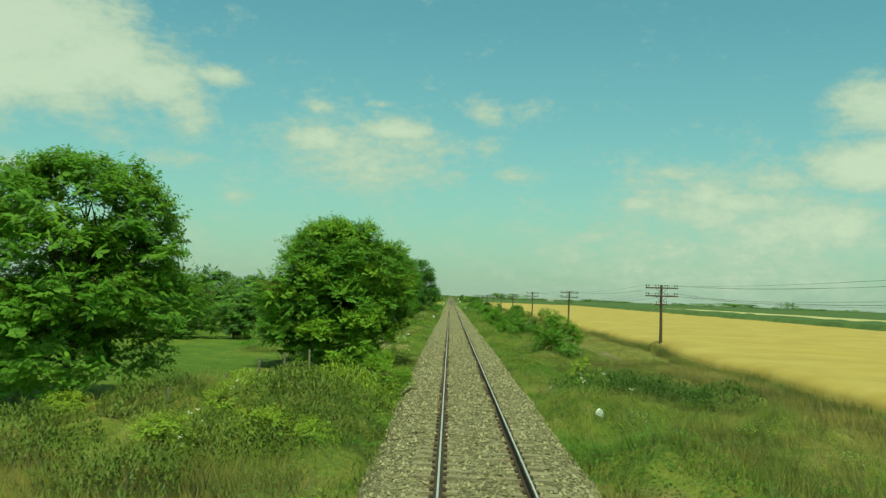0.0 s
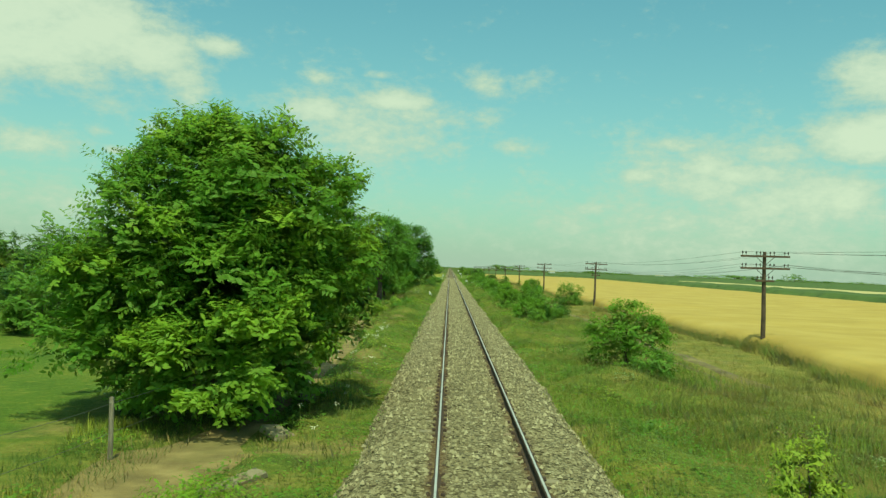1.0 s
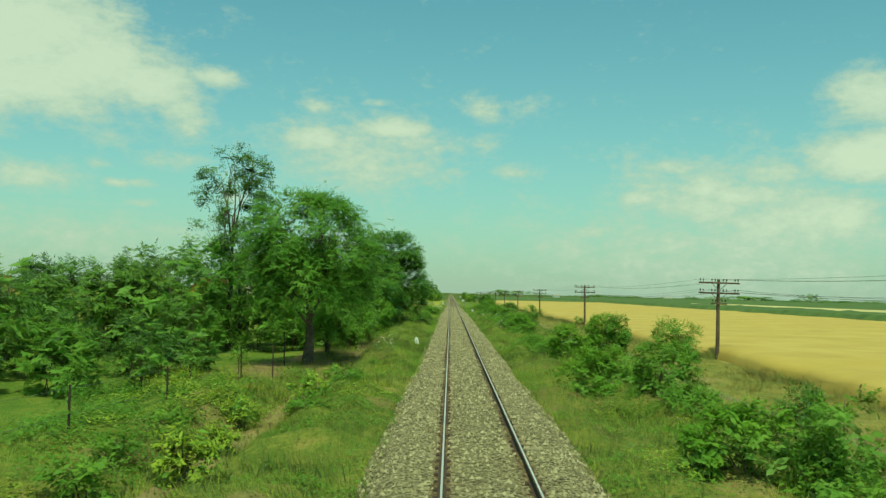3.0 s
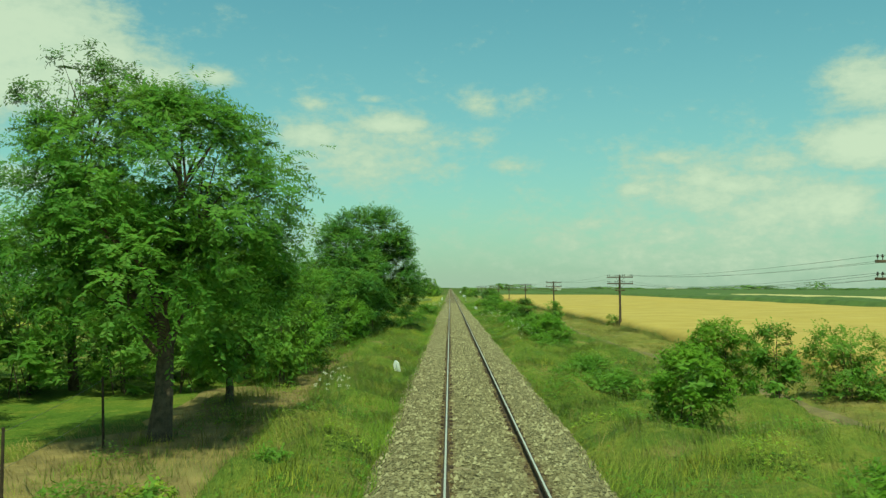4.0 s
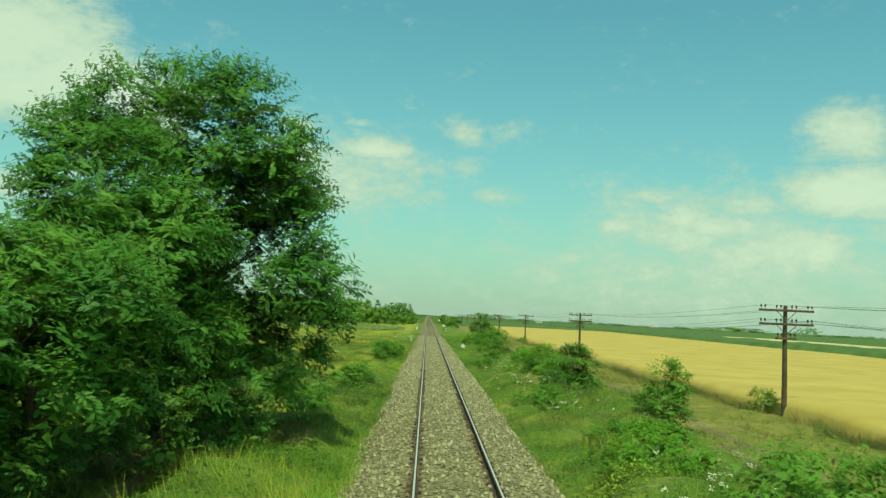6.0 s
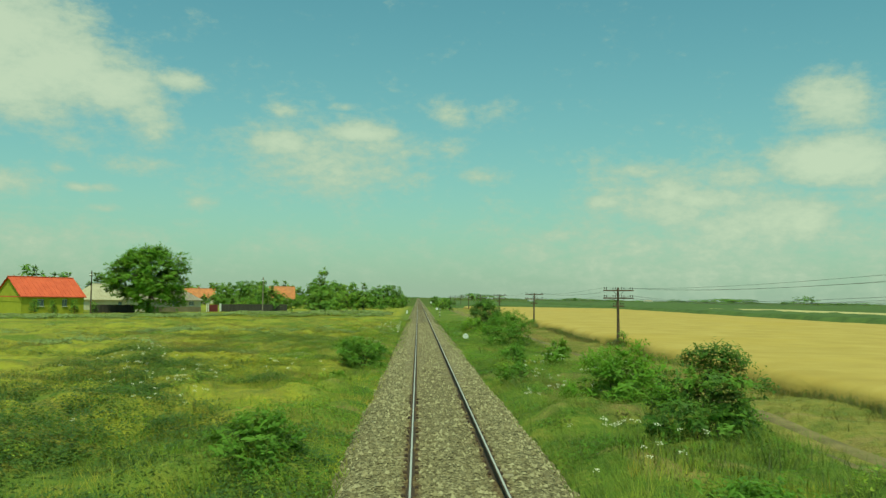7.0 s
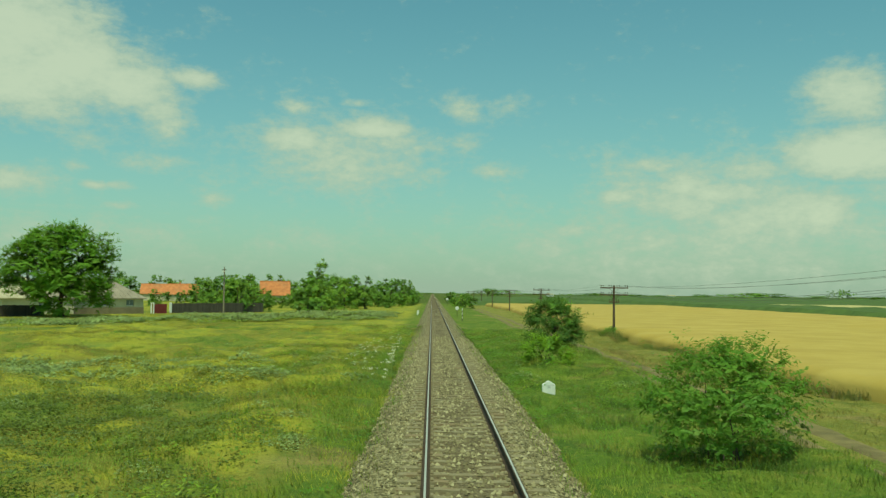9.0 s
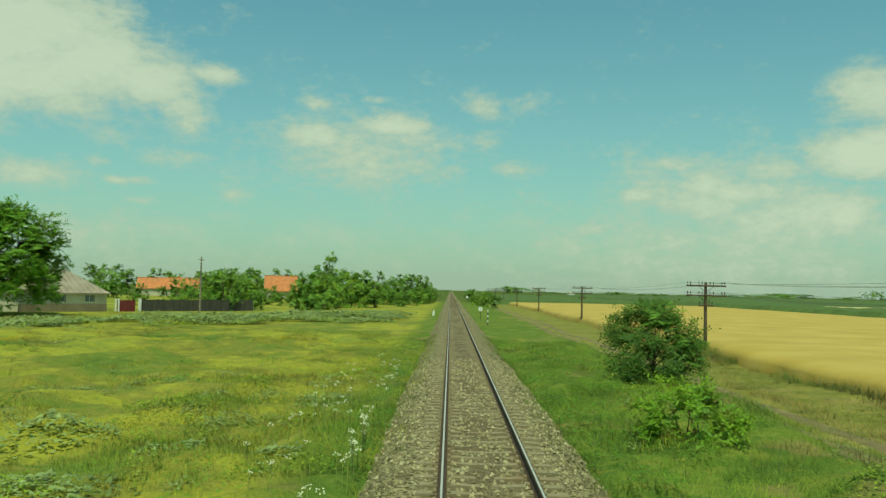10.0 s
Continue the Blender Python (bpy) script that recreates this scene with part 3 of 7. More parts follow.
def grass(name, label, category, x, y, h, w, mat, seed, lean=(0.1, 0.7)):
    r = np.random.default_rng(seed)
    seen = clearing(x, y) > 0.35
    x, y, h, w = x[seen], y[seen], h[seen], w[seen]
    n = len(x)
    matted = np.clip(growth(x, y) / 0.25, 0, 1)
    v = blade_verts(x, y, top_z(x, y) - 0.06, h * (0.9 - 0.12 * matted), w * (1 - 0.4 * matted), r.uniform(*lean, n), r)
    puff = np.stack([(billow(x - 0.12, y) - billow(x + 0.12, y)) * 3.2, (billow(x, y - 0.12) - billow(x, y + 0.12)) * 3.2, np.ones(n)], -1) + r.normal(0, 0.12, (n, 3))
    puff /= np.linalg.norm(puff, axis=1, keepdims=True)
    me = quick_mesh(name, v.reshape(-1, 3), np.full(n, 3), mat, np.repeat(puff, 3, axis=0))
    return tagged(part(name, me), label, category, kind="stuff")


def scatter(n, x0, x1, y0, y1, seed, power=1.0, keep=None):
    r = np.random.default_rng(seed)
    x = x0 + (x1 - x0) * r.uniform(0, 1, n) ** power
    y = r.uniform(y0, y1, n)
    if keep is not None:
        k = keep(x, y, r)
        x, y = x[k], y[k]
    return x, y, r


def tufts(n, x0, x1, y0, y1, seed, power=1.0, keep=None, per=9, spread=0.13):
    """Blades gathered in tufts; also gives each blade's share of its tuft's height."""
    cx, cy, r = scatter(int(n / per), x0, x1, y0, y1, seed, power, keep)
    m = len(cx)
    which = np.repeat(np.arange(m), per)
    wide = spread * r.uniform(0.5, 1.7, m)[which]
    dx, dy = r.normal(0, 1, m * per) * wide, r.normal(0, 1, m * per) * wide
    tall = r.uniform(0.45, 1.5, m)[which] * np.exp(-0.5 * (dx ** 2 + dy ** 2) / (2.2 * wide ** 2))
    x, y = cx[which] + dx, cy[which] + dy
    ok = np.abs(x) > np.where(y > 205, 1.5, 1.9)
    return x[ok], y[ok], r, np.clip(tall[ok], 0.35, 1.4)


build_ground()
def track_x(y):
    """The farm track's middle wanders a little."""
    return 9.8 + 0.9 * (value_noise(y, y * 0, 26.0, 17) - 0.5) + 0.35 * (value_noise(y, y * 0, 7.0, 18) - 0.5)


def build_farm_track():
    """Two wheel ruts with a grassy crown between them, ragged at the sides."""
    ys = np.arange(-20, 420, 0.8)
    for side in (-0.62, 0.62):
        us = np.linspace(-1, 1, 7)
        gx = track_x(ys)[:, None] + side + us[None] * (0.34 + 0.32 * (value_noise(ys, ys * 0 + side, 2.2, 19)[:, None]))
        gy = np.repeat(ys[:, None], 7, 1)
        z = ground_z(gx, gy) + 0.035 - 0.12 * np.abs(us[None]) ** 3
        i = (np.arange(len(ys) - 1)[:, None] * 7 + np.arange(6)[None]).ravel()
        me = indexed_mesh("dirt_road", np.stack([gx, gy, z], -1).reshape(-1, 3), np.stack([i, i + 1, i + 8, i + 7], -1), SOIL, True)
        tagged(part("dirt_road", me), "worn wheel rut of a dirt farm track", "dirt track", kind="structure")


def path_x(y):
    """The middle of the footpath."""
    return np.interp(y, [34, 50, 62, 69, 76, 120, 168], [-5.2, -4.85, -4.85, -5.3, -5.8, -5.9, -6.4]) + 0.4 * (value_noise(y, y * 0, 16.0, 23) - 0.5)


def build_footpath():
    """A trodden path through the grass on the garden side."""
    ys = np.arange(34, 168, 0.6)
    us = np.linspace(-1, 1, 5)
    mid = path_x(ys)
    gx = mid[:, None] + us[None] * (0.34 + 0.36 * value_noise(ys, ys * 0, 2.4, 24)[:, None])
    gy = np.repeat(ys[:, None], 5, 1)
    z = ground_z(gx, gy) + 0.03 - 0.1 * np.abs(us[None]) ** 3
    i = (np.arange(len(ys) - 1)[:, None] * 5 + np.arange(4)[None]).ravel()
    me = indexed_mesh("footpath", np.stack([gx, gy, z], -1).reshape(-1, 3), np.stack([i, i + 1, i + 6, i + 5], -1), DUST, True)
    tagged(part("footpath", me), "trodden bare earth footpath through the verge", "footpath", kind="structure")


def bare_patch(x, y, across, along, seed):
    """Worn earth with a ragged outline, a little above the turf."""
    rings, spokes = 6, 40
    verts, faces = [(x, y, gz(x, y) + 0.035)], []
    for k in range(1, rings + 1):
        for s in range(spokes):
            a = math.tau * s / spokes
            q = k / rings * (0.7 + 0.6 * float(value_noise(3 + 2 * math.cos(a), 3 + 2 * math.sin(a), 0.9, seed)))
            px, py = x + across * q * math.cos(a), y + along * q * math.sin(a)
            verts.append((px, py, gz(px, py) + 0.035 - (0.12 if k == rings else 0)))
    for s in range(spokes):
        faces.append((0, 1 + s, 1 + (s + 1) % spokes))
        for k in range(rings - 1):
            a, b = 1 + k * spokes, 1 + (k + 1) * spokes
            faces.append((a + s, b + s, b + (s + 1) % spokes, a + (s + 1) % spokes))
    tagged(part("bare_patch", mesh_of("bare_patch", verts, faces, DUST, True)), "patch of dusty worn earth in the grass", "bare earth", kind="structure")


def wheat_edge(y):
    """Where the crop begins: ragged, and drawn back round the foot of each pole."""
    y = np.asarray(y, float)
    spare = np.zeros_like(y)
    for k in range(12):
        spare = np.maximum(spare, np.exp(-((y - (12.2 + 53.75 * k)) / 5.5) ** 2))
    return np.interp(y, [40, 75, 120], [14.5, 14.7, 14.95]) + 0.7 * spare + 0.5 * (value_noise(y, y * 0, 9.0, 141) - 0.5) + 0.22 * (value_noise(y, y * 0, 1.7, 142) - 0.5)


def build_wheat():
    """A standing crop 0.82 m high with a steep ragged side and drill rows a little uneven."""
    us = np.concatenate([[0.0, 0.1, 0.3, 0.65, 1.1, 1.6, 2.2], np.linspace(3.4, 51.0, 34)])
    rise = np.concatenate([[-0.1, 0.4, 0.62, 0.75, 0.80], np.full(len(us) - 5, 0.82)])
    ys = np.concatenate([np.arange(-60, 290, 0.7), np.arange(290, 471, 4.0)])
    gx = wheat_edge(ys)[:, None] + us[None]
    gy = np.repeat(ys[:, None], len(us), 1)
    z = ground_z(gx, gy) * 0.5 - 0.38 + rise[None] + (rise[None] > 0.3) * (0.06 * (value_noise(gx, gy, 6.0, 143) - 0.5) + 0.04 * (value_noise(gx, gy, 0.7, 144) - 0.5))
    z[-1] = -1.0
    k = len(us)
    i = (np.arange(len(ys) - 1)[:, None] * k + np.arange(k - 1)[None]).ravel()
    me = indexed_mesh("wheat_field", np.stack([gx, gy, z], -1).reshape(-1, 3), np.stack([i, i + 1, i + k + 1, i + k], -1), WHEAT, True)
    tagged(part("wheat_field", me), "ripe golden wheat field beside the pole line", "wheat", kind="stuff")


build_farm_track()
build_footpath()
for k, (px, py, rx, ry) in enumerate([(-8.0, 108.5, 3.2, 7.5), (-5.4, 38.0, 1.3, 5.0), (-6.2, 31.5, 1.2, 2.4), (-5.6, 118.0, 0.8, 3.0), (8.0, 42.0, 0.8, 6.0), (-7.6, 119.5, 2.4, 5.0), (-6.2, 128.6, 0.9, 3.4), (-7.2, 160.0, 1.8, 6.0)]):
    bare_patch(px, py, rx, ry, 60 + k)
build_wheat()
strip("maize_field", "dark green maize strip beyond the wheat", "field", 66.5, 95, -60, 900, 0, CORN, 12, 220, 0.5, lift=1.5, kind="stuff")
strip("stubble_field", "pale stubble field far beyond the maize", "field", 96, 150, -60, 520, 0.25, STUBBLE, 8, 60, 0.1, kind="stuff")
strip("far_maize_field", "dark green crop reaching to the horizon", "field", 151, 900, -100, 1500, 0.8, CORN, 20, 60, 0.6, kind="stuff", scale=40.0)
strip("cross_maize_field", "dark green crop at the end of the wheat", "field", 12, 66, 475, 900, 0.3, CORN, 20, 60, 0.6, kind="stuff", scale=12.0)


# ---- the railway ----
BED_X = [-2.35, -2.0, -1.75, -1.3, -0.95, -0.6, -0.3, 0.0, 0.3, 0.6, 0.95, 1.3, 1.75, 2.0, 2.35]
BED_Z = [-0.72, -0.42, -0.27, -0.205, -0.215, -0.215, -0.20, -0.195, -0.20, -0.215, -0.215, -0.205, -0.27, -0.42, -0.72]


def bed_z(x, y):
    full = np.interp(y, [8, 16, 26, 184, 197, 300], [-0.004, 0.006, 0.062, 0.06, 0.014, 0.010])
    edge = 0.16 * (value_noise(y, np.sign(x) * 3.0, 3.0, 5) - 0.5)
    x2 = np.abs(x) - edge * np.clip(np.abs(x) - 1.2, 0, 1)
    return np.interp(x2, BED_X, BED_Z) + full + 0.06 * (value_noise(x, y, 0.33, 6) - 0.5) + 0.045 * (value_noise(x, y, 0.9, 8) - 0.5)


def surface_z(x, y):
    """The ground, or the ballast's shoulder where that is higher."""
    return np.maximum(ground_z(x, y), np.where(np.abs(x) < 2.34, bed_z(x, y), -9.0))


def build_ballast():
    xs = np.concatenate([np.linspace(-2.4, 2.4, 33)])
    ys = np.concatenate([np.arange(-20, 300, 0.3), np.arange(300, 620, 4.0), [700, 900, 1400, 2200]])
    gx, gy = np.meshgrid(xs, ys)
    verts = np.stack([gx, gy, bed_z(gx, gy)], -1).reshape(-1, 3)
    w, h = len(xs), len(ys)
    i = (np.arange(h - 1)[:, None] * w + np.arange(w - 1)[None]).ravel()
    bed = tagged(part("ballast_bed", indexed_mesh("ballast_bed", verts, np.stack([i, i + 1, i + w + 1, i + w], -1), BALLAST)),
                 "grey crushed stone ballast bed under the track", "ballast", kind="structure")
    # loose stones: rough lumps half sunk in the bed
    r = np.random.default_rng(21)
    n = 58000
    y = 6 + 262 * r.uniform(0, 1, n)
    x = r.uniform(-2.25, 2.25, n)
    keep = np.abs(np.abs(x) - 0.7525) > 0.10
    x, y = x[keep], y[keep]
    n = len(x)
    s = r.uniform(0.022, 0.054, n)
    base = np.array([[1, 0, 0], [-1, 0, 0], [0, 1, 0], [0, -1, 0], [0, 0, 0.8], [0, 0, -0.8]])
    v = base[None] * s[:, None, None] * r.uniform(0.6, 1.3, (n, 6, 1)) + r.normal(0, 0.008, (n, 6, 3))
    a = r.uniform(0, math.tau, n)
    c, si = np.cos(a)[:, None], np.sin(a)[:, None]
    vx, vy = v[..., 0] * c - v[..., 1] * si, v[..., 0] * si + v[..., 1] * c
    v = np.stack([vx + x[:, None], vy + y[:, None], v[..., 2] + (bed_z(x, y) + s * 0.45)[:, None]], -1)
    v[:, :4, 2] -= (s * 0.3)[:, None]
    f = np.array([[0, 2, 4], [2, 1, 4], [1, 3, 4], [3, 0, 4]])
    faces = (np.arange(n)[:, None, None] * 6 + f[None]).reshape(-1, 3)
    tagged(part("ballast_stone", indexed_mesh("ballast_stone", v.reshape(-1, 3), faces, STONE)), "loose grey and buff crushed stones on the ballast", "ballast stones", kind="stuff")
    return bed


def rail_mesh():
    """A flat-bottomed rail 172 mm high, its top face worn bright."""
    half = [(0.075, -0.172), (0.075, -0.160), (0.022, -0.145), (0.009, -0.125), (0.009, -0.050), (0.034, -0.036), (0.036, -0.012), (0.028, -0.002), (0.017, 0.0)]
    ring = half + [(-x, z) for x, z in half[::-1]]
    ys = [-30, 60, 160, 260, 400, 700, 1200, 2200]
    verts = [(x, y, z) for y in ys for x, z in ring]
    k = len(ring)
    faces, index = [], []
    for j in range(len(ys) - 1):
        for i in range(k):
            faces.append((j * k + i, j * k + (i + 1) % k, (j + 1) * k + (i + 1) % k, (j + 1) * k + i))
            index.append(1 if i == 8 else 0)
    return mesh_of("rail", verts, faces, [RUST, STEEL], index=index)


def build_track():
    track = thing("railway_track", "single straight railway track on concrete sleepers", "railway track", pose(0, 0, 0))
    rail = rail_mesh()
    for x in (-0.7525, 0.7525):
        part("rail", rail, track, "rusty steel rail with a polished top", pose(x, 0, 0))
    # concrete sleeper, waisted in the middle
    bm = bmesh.new()
    prof = [(-1.25, 0.14, -0.20), (-1.22, 0.14, -0.178), (-0.5, 0.13, -0.172), (-0.3, 0.105, -0.186), (0.3, 0.105, -0.186), (0.5, 0.13, -0.172), (1.22, 0.14, -0.178), (1.25, 0.14, -0.20)]
    rows = []
    for x, half, z in prof:
        rows.append([bm.verts.new((x, -half, -0.36)), bm.verts.new((x, -half * 0.86, z)), bm.verts.new((x, half * 0.86, z)), bm.verts.new((x, half, -0.36))])
    for a, b in zip(rows, rows[1:]):
        for k in range(3):
            bm.faces.new((a[k], b[k], b[k + 1], a[k + 1]))
    bm.faces.new(rows[0])
    bm.faces.new(rows[-1][::-1])
    sleeper = close("sleeper", bm, CONCRETE)
    clip = box("rail_clip", (0.075, 0.13, 0.05), RUST, (0, 0, -0.145), 0.012, 0.7)
    r = random.Random(3)
    for i in range(300):
        y = 8.0 + 0.6 * i + r.uniform(-0.02, 0.02)
        s = part("sleeper", sleeper, track, at=pose(0, y, r.uniform(-0.012, 0.012), 0, 0, r.uniform(-0.5, 0.5)))
        for x in (-0.86, -0.645, 0.645, 0.86):
            part("rail_clip", clip, s, at=pose(x, 0, 0))
    verts, faces = [], []
    for i in range(330):
        y = 8.0 + 0.6 * (300 + i)
        for m, off in ((sleeper, (0, 0)), (clip, (-0.86, 0)), (clip, (-0.645, 0)), (clip, (0.645, 0)), (clip, (0.86, 0))):
            if m is clip and y > 280:
                continue
            o = len(verts)
            verts += [(v.co.x + off[0], v.co.y + y, v.co.z) for v in m.vertices]
            faces += [tuple(o + k for k in p.vertices) for p in m.polygons]
    tagged(part("distant_sleeper", mesh_of("distant_sleeper", verts, faces, CONCRETE), track), kind="stuff")


build_ballast()
build_track()

# ---- trees and shrubs ----
def foliage(name, lobes, sprigs, leaf, mat, seed, leaflets=7, droop=0.25, inner=0.3, reach=0.45, slim=0.42, fit=None, clump=0.42):
    """A crown of leafy sprigs gathered into boughs over overlapping lobes (x, y, z, radius across, radius up).
    fit: width, lowest and highest leaf, to which the whole crown is drawn. Returns the mesh and the stretch."""
    r = np.random.default_rng(seed)
    lobes = np.asarray(lobes, float)
    area = lobes[:, 3] * (lobes[:, 3] + lobes[:, 4])
    boughs = max(26, int(sprigs / 26))
    pick = r.choice(len(lobes), boughs * 8, p=area / area.sum())
    d = r.normal(size=(boughs * 8, 3))
    d /= np.linalg.norm(d, axis=1, keepdims=True)
    d[:, 2] = np.where(d[:, 2] < -0.6, -d[:, 2], d[:, 2])
    L = lobes[pick]
    centre = L[:, :3] + d * np.stack([L[:, 3], L[:, 3], L[:, 4]], -1) * r.uniform(0.8, 1.0, (boughs * 8, 1))
    # only boughs near the outside of the whole crown
    gap = (centre[:, None] - lobes[None, :, :3]) / np.stack([lobes[:, 3], lobes[:, 3], lobes[:, 4]], -1)[None]
    depth = np.linalg.norm(gap, axis=2).min(axis=1)
    best = np.argsort(-depth + r.uniform(0, 0.25, len(depth)))[:boughs]
    pick, d, L, centre = pick[best], d[best], L[best], centre[best]
    girth = clump * L[:, 3] * r.uniform(0.5, 1.5, boughs)
    which = r.integers(0, boughs, sprigs)
    e = r.normal(size=(sprigs, 3)) + 0.9 * d[which] + np.array([0, 0, 0.35])
    e /= np.linalg.norm(e, axis=1, keepdims=True)
    spread = r.uniform(0.35, 1.05, sprigs)
    p = centre[which] + e * (girth[which] * spread)[:, None] * np.array([1, 1, 0.5])
    p[:, 2] -= 0.35 * girth[which] * spread ** 2 * (e[:, 2] < 0.6)
    shoot = r.uniform(0, 1, sprigs) < 0.03
    p[shoot] += e[shoot] * (girth[which[shoot]] * r.uniform(0.2, 0.6, shoot.sum()))[:, None]
    deep = (r.uniform(0, 1, sprigs) < inner) & ~shoot
    p[deep] = L[which[deep], :3] + (p[deep] - L[which[deep], :3]) * r.uniform(0.25, 0.75, (deep.sum(), 1))
    way = (e + 0.7 * d[which]) * np.array([1, 1, 0.7]) + r.normal(0, 0.35, (sprigs, 3)) + np.array([0, 0, 0.1 - droop])
    way /= np.linalg.norm(way, axis=1, keepdims=True)
    side = np.cross(way, r.normal(0, 0.4, size=(sprigs, 3)) + np.array([0, 0, 1.0]))
    side /= np.maximum(np.linalg.norm(side, axis=1, keepdims=True), 1e-6)
    k = leaflets
    s = (np.arange(k) + 0.5) / k
    flip = np.where(np.arange(k) % 2, 1.0, -1.0)
    long = r.uniform(0.7, 1.25, (sprigs, 1, 1))
    root = p[:, None] + way[:, None] * (s * reach)[None, :, None] * long
    root[:, :, 2] -= (0.55 * droop + 0.1) * reach * s[None] ** 2
    along = way[:, None] * 0.45 + side[:, None] * flip[None, :, None] + r.normal(0, 0.18, (sprigs, k, 3)) + np.array([0, 0, -0.25])
    along /= np.linalg.norm(along, axis=2, keepdims=True)
    size = leaf * r.uniform(0.6, 1.35, (sprigs, k, 1))
    up = np.array([0, 0, 0.7]) + r.normal(0, 0.3, (sprigs, k, 3)) + 0.9 * e[:, None]
    across = np.cross(along, up)
    across /= np.maximum(np.linalg.norm(across, axis=2, keepdims=True), 1e-6)
    up = np.cross(across, along)
    if leaf < 0.26:
        v = np.stack([root, root + along * size * 0.5 + across * size * slim * 0.5 + up * size * 0.06, root + along * size, root + along * size * 0.5 - across * size * slim * 0.5 + up * size * 0.06], 2)
    else:
        # far crowns: each leaf one triangle
        v = np.stack([root - across * size * slim * 0.5, root + across * size * slim * 0.5, root + along * size], 2)
    corners = v.shape[2]
    stretch = (1.0, 0.0, 1.0)
    if fit:
        flat = v.reshape(-1, 3)
        wide = np.percentile(np.hypot(flat[:, 0], flat[:, 1]), 95.5)
        z0, z1 = np.percentile(flat[:, 2], (1.0, 99.3))
        kx, kz = fit[0] / 2 / wide, (fit[2] - fit[1]) / (z1 - z0)
        stretch = (kx, fit[1] - z0 * kz, kz)
        v = v * np.array([kx, kx, kz]) + np.array([0, 0, stretch[1]])
    puff = 0.7 * e + 0.5 * d[which] + np.array([0, 0, 0.75]) + r.normal(0, 0.22, (sprigs, 3))
    puff /= np.maximum(np.linalg.norm(puff, axis=1, keepdims=True), 1e-6)
    return quick_mesh(name, v.reshape(-1, 3), np.full(sprigs * k, corners), mat, np.repeat(puff, k * corners, axis=0)), stretch


def stretched(lobes, stretch):
    kx, z, kz = stretch
    return [(a * kx, b * kx, c * kz + z, d * kx, e * kz) for a, b, c, d, e in lobes]


def crown_lobes(seed, width, low, high, count, bulge=0.5, size=(0.22, 0.36), lean=(0.0, 0.0)):
    """Lobes that fill an egg from the heights low to high, width across, widest at the share bulge of its height."""
    r = np.random.default_rng(seed)
    out = []
    for i in range(count):
        t = (i + r.uniform(0.1, 0.9)) / count
        z = low + (high - low) * t
        girth = math.sqrt(max(0.04, 1 - ((t - bulge) / (bulge if t < bulge else 1 - bulge)) ** 2 * 0.93))
        rad = width * r.uniform(*size)
        out_to = max(0.0, width * 0.5 * girth - rad * 0.75)
        a = i * 2.399 + r.uniform(-0.5, 0.5)
        q = out_to * math.sqrt(r.uniform(0.35, 1.0))
        rad = min(rad, width * 0.55 * girth + 0.1)
        up = rad * r.uniform(0.6, 0.85)
        out.append((q * math.cos(a) + lean[0] * t, q * math.sin(a) + lean[1] * t, min(max(z, low + up * 0.8), high - up * 0.8), rad, up))
    return out


def trunk_mesh(name, lobes, height, girth, seed, mat=None, low=0.25, limbs=9):
    """A tapered trunk that forks into crooked limbs, each reaching for a lobe of the crown."""
    r = random.Random(seed)
    bm = bmesh.new()
    stem = [Vector((0, 0, -0.15))]
    for i in range(1, 6):
        stem.append(Vector((r.uniform(-1, 1) * 0.03 * height, r.uniform(-1, 1) * 0.03 * height, height * i / 5)))
    tube(bm, stem, [girth * k for k in (1.35, 0.95, 0.8, 0.6, 0.4, 0.16)], 9)
    chosen = sorted(lobes, key=lambda l: l[2])
    step = max(1, len(chosen) // limbs)
    for l in chosen[::step]:
        tip = Vector(l[:3])
        start_h = min(max(low * height, tip.z * 0.55), height * 0.85)
        f = start_h / height * 5
        a, b = stem[int(f)], stem[min(int(f) + 1, 5)]
        root = a.lerp(b, f - int(f))
        mid = root.lerp(tip, 0.5) + Vector((r.uniform(-1, 1), r.uniform(-1, 1), r.uniform(-0.2, 0.6))) * 0.12 * (tip - root).length
        tube(bm, [root, mid, tip], [girth * 0.42, girth * 0.26, girth * 0.08], 6)
        for k in range(2):
            way = Vector((r.uniform(-1, 1), r.uniform(-1, 1), r.uniform(-0.1, 0.9))).normalized() * l[3] * 0.9
            tube(bm, [mid.lerp(tip, 0.4), mid.lerp(tip, 0.7) + way * 0.5, tip + way], [girth * 0.16, girth * 0.1, girth * 0.03], 5)
    return close(name, bm, mat or BARK)


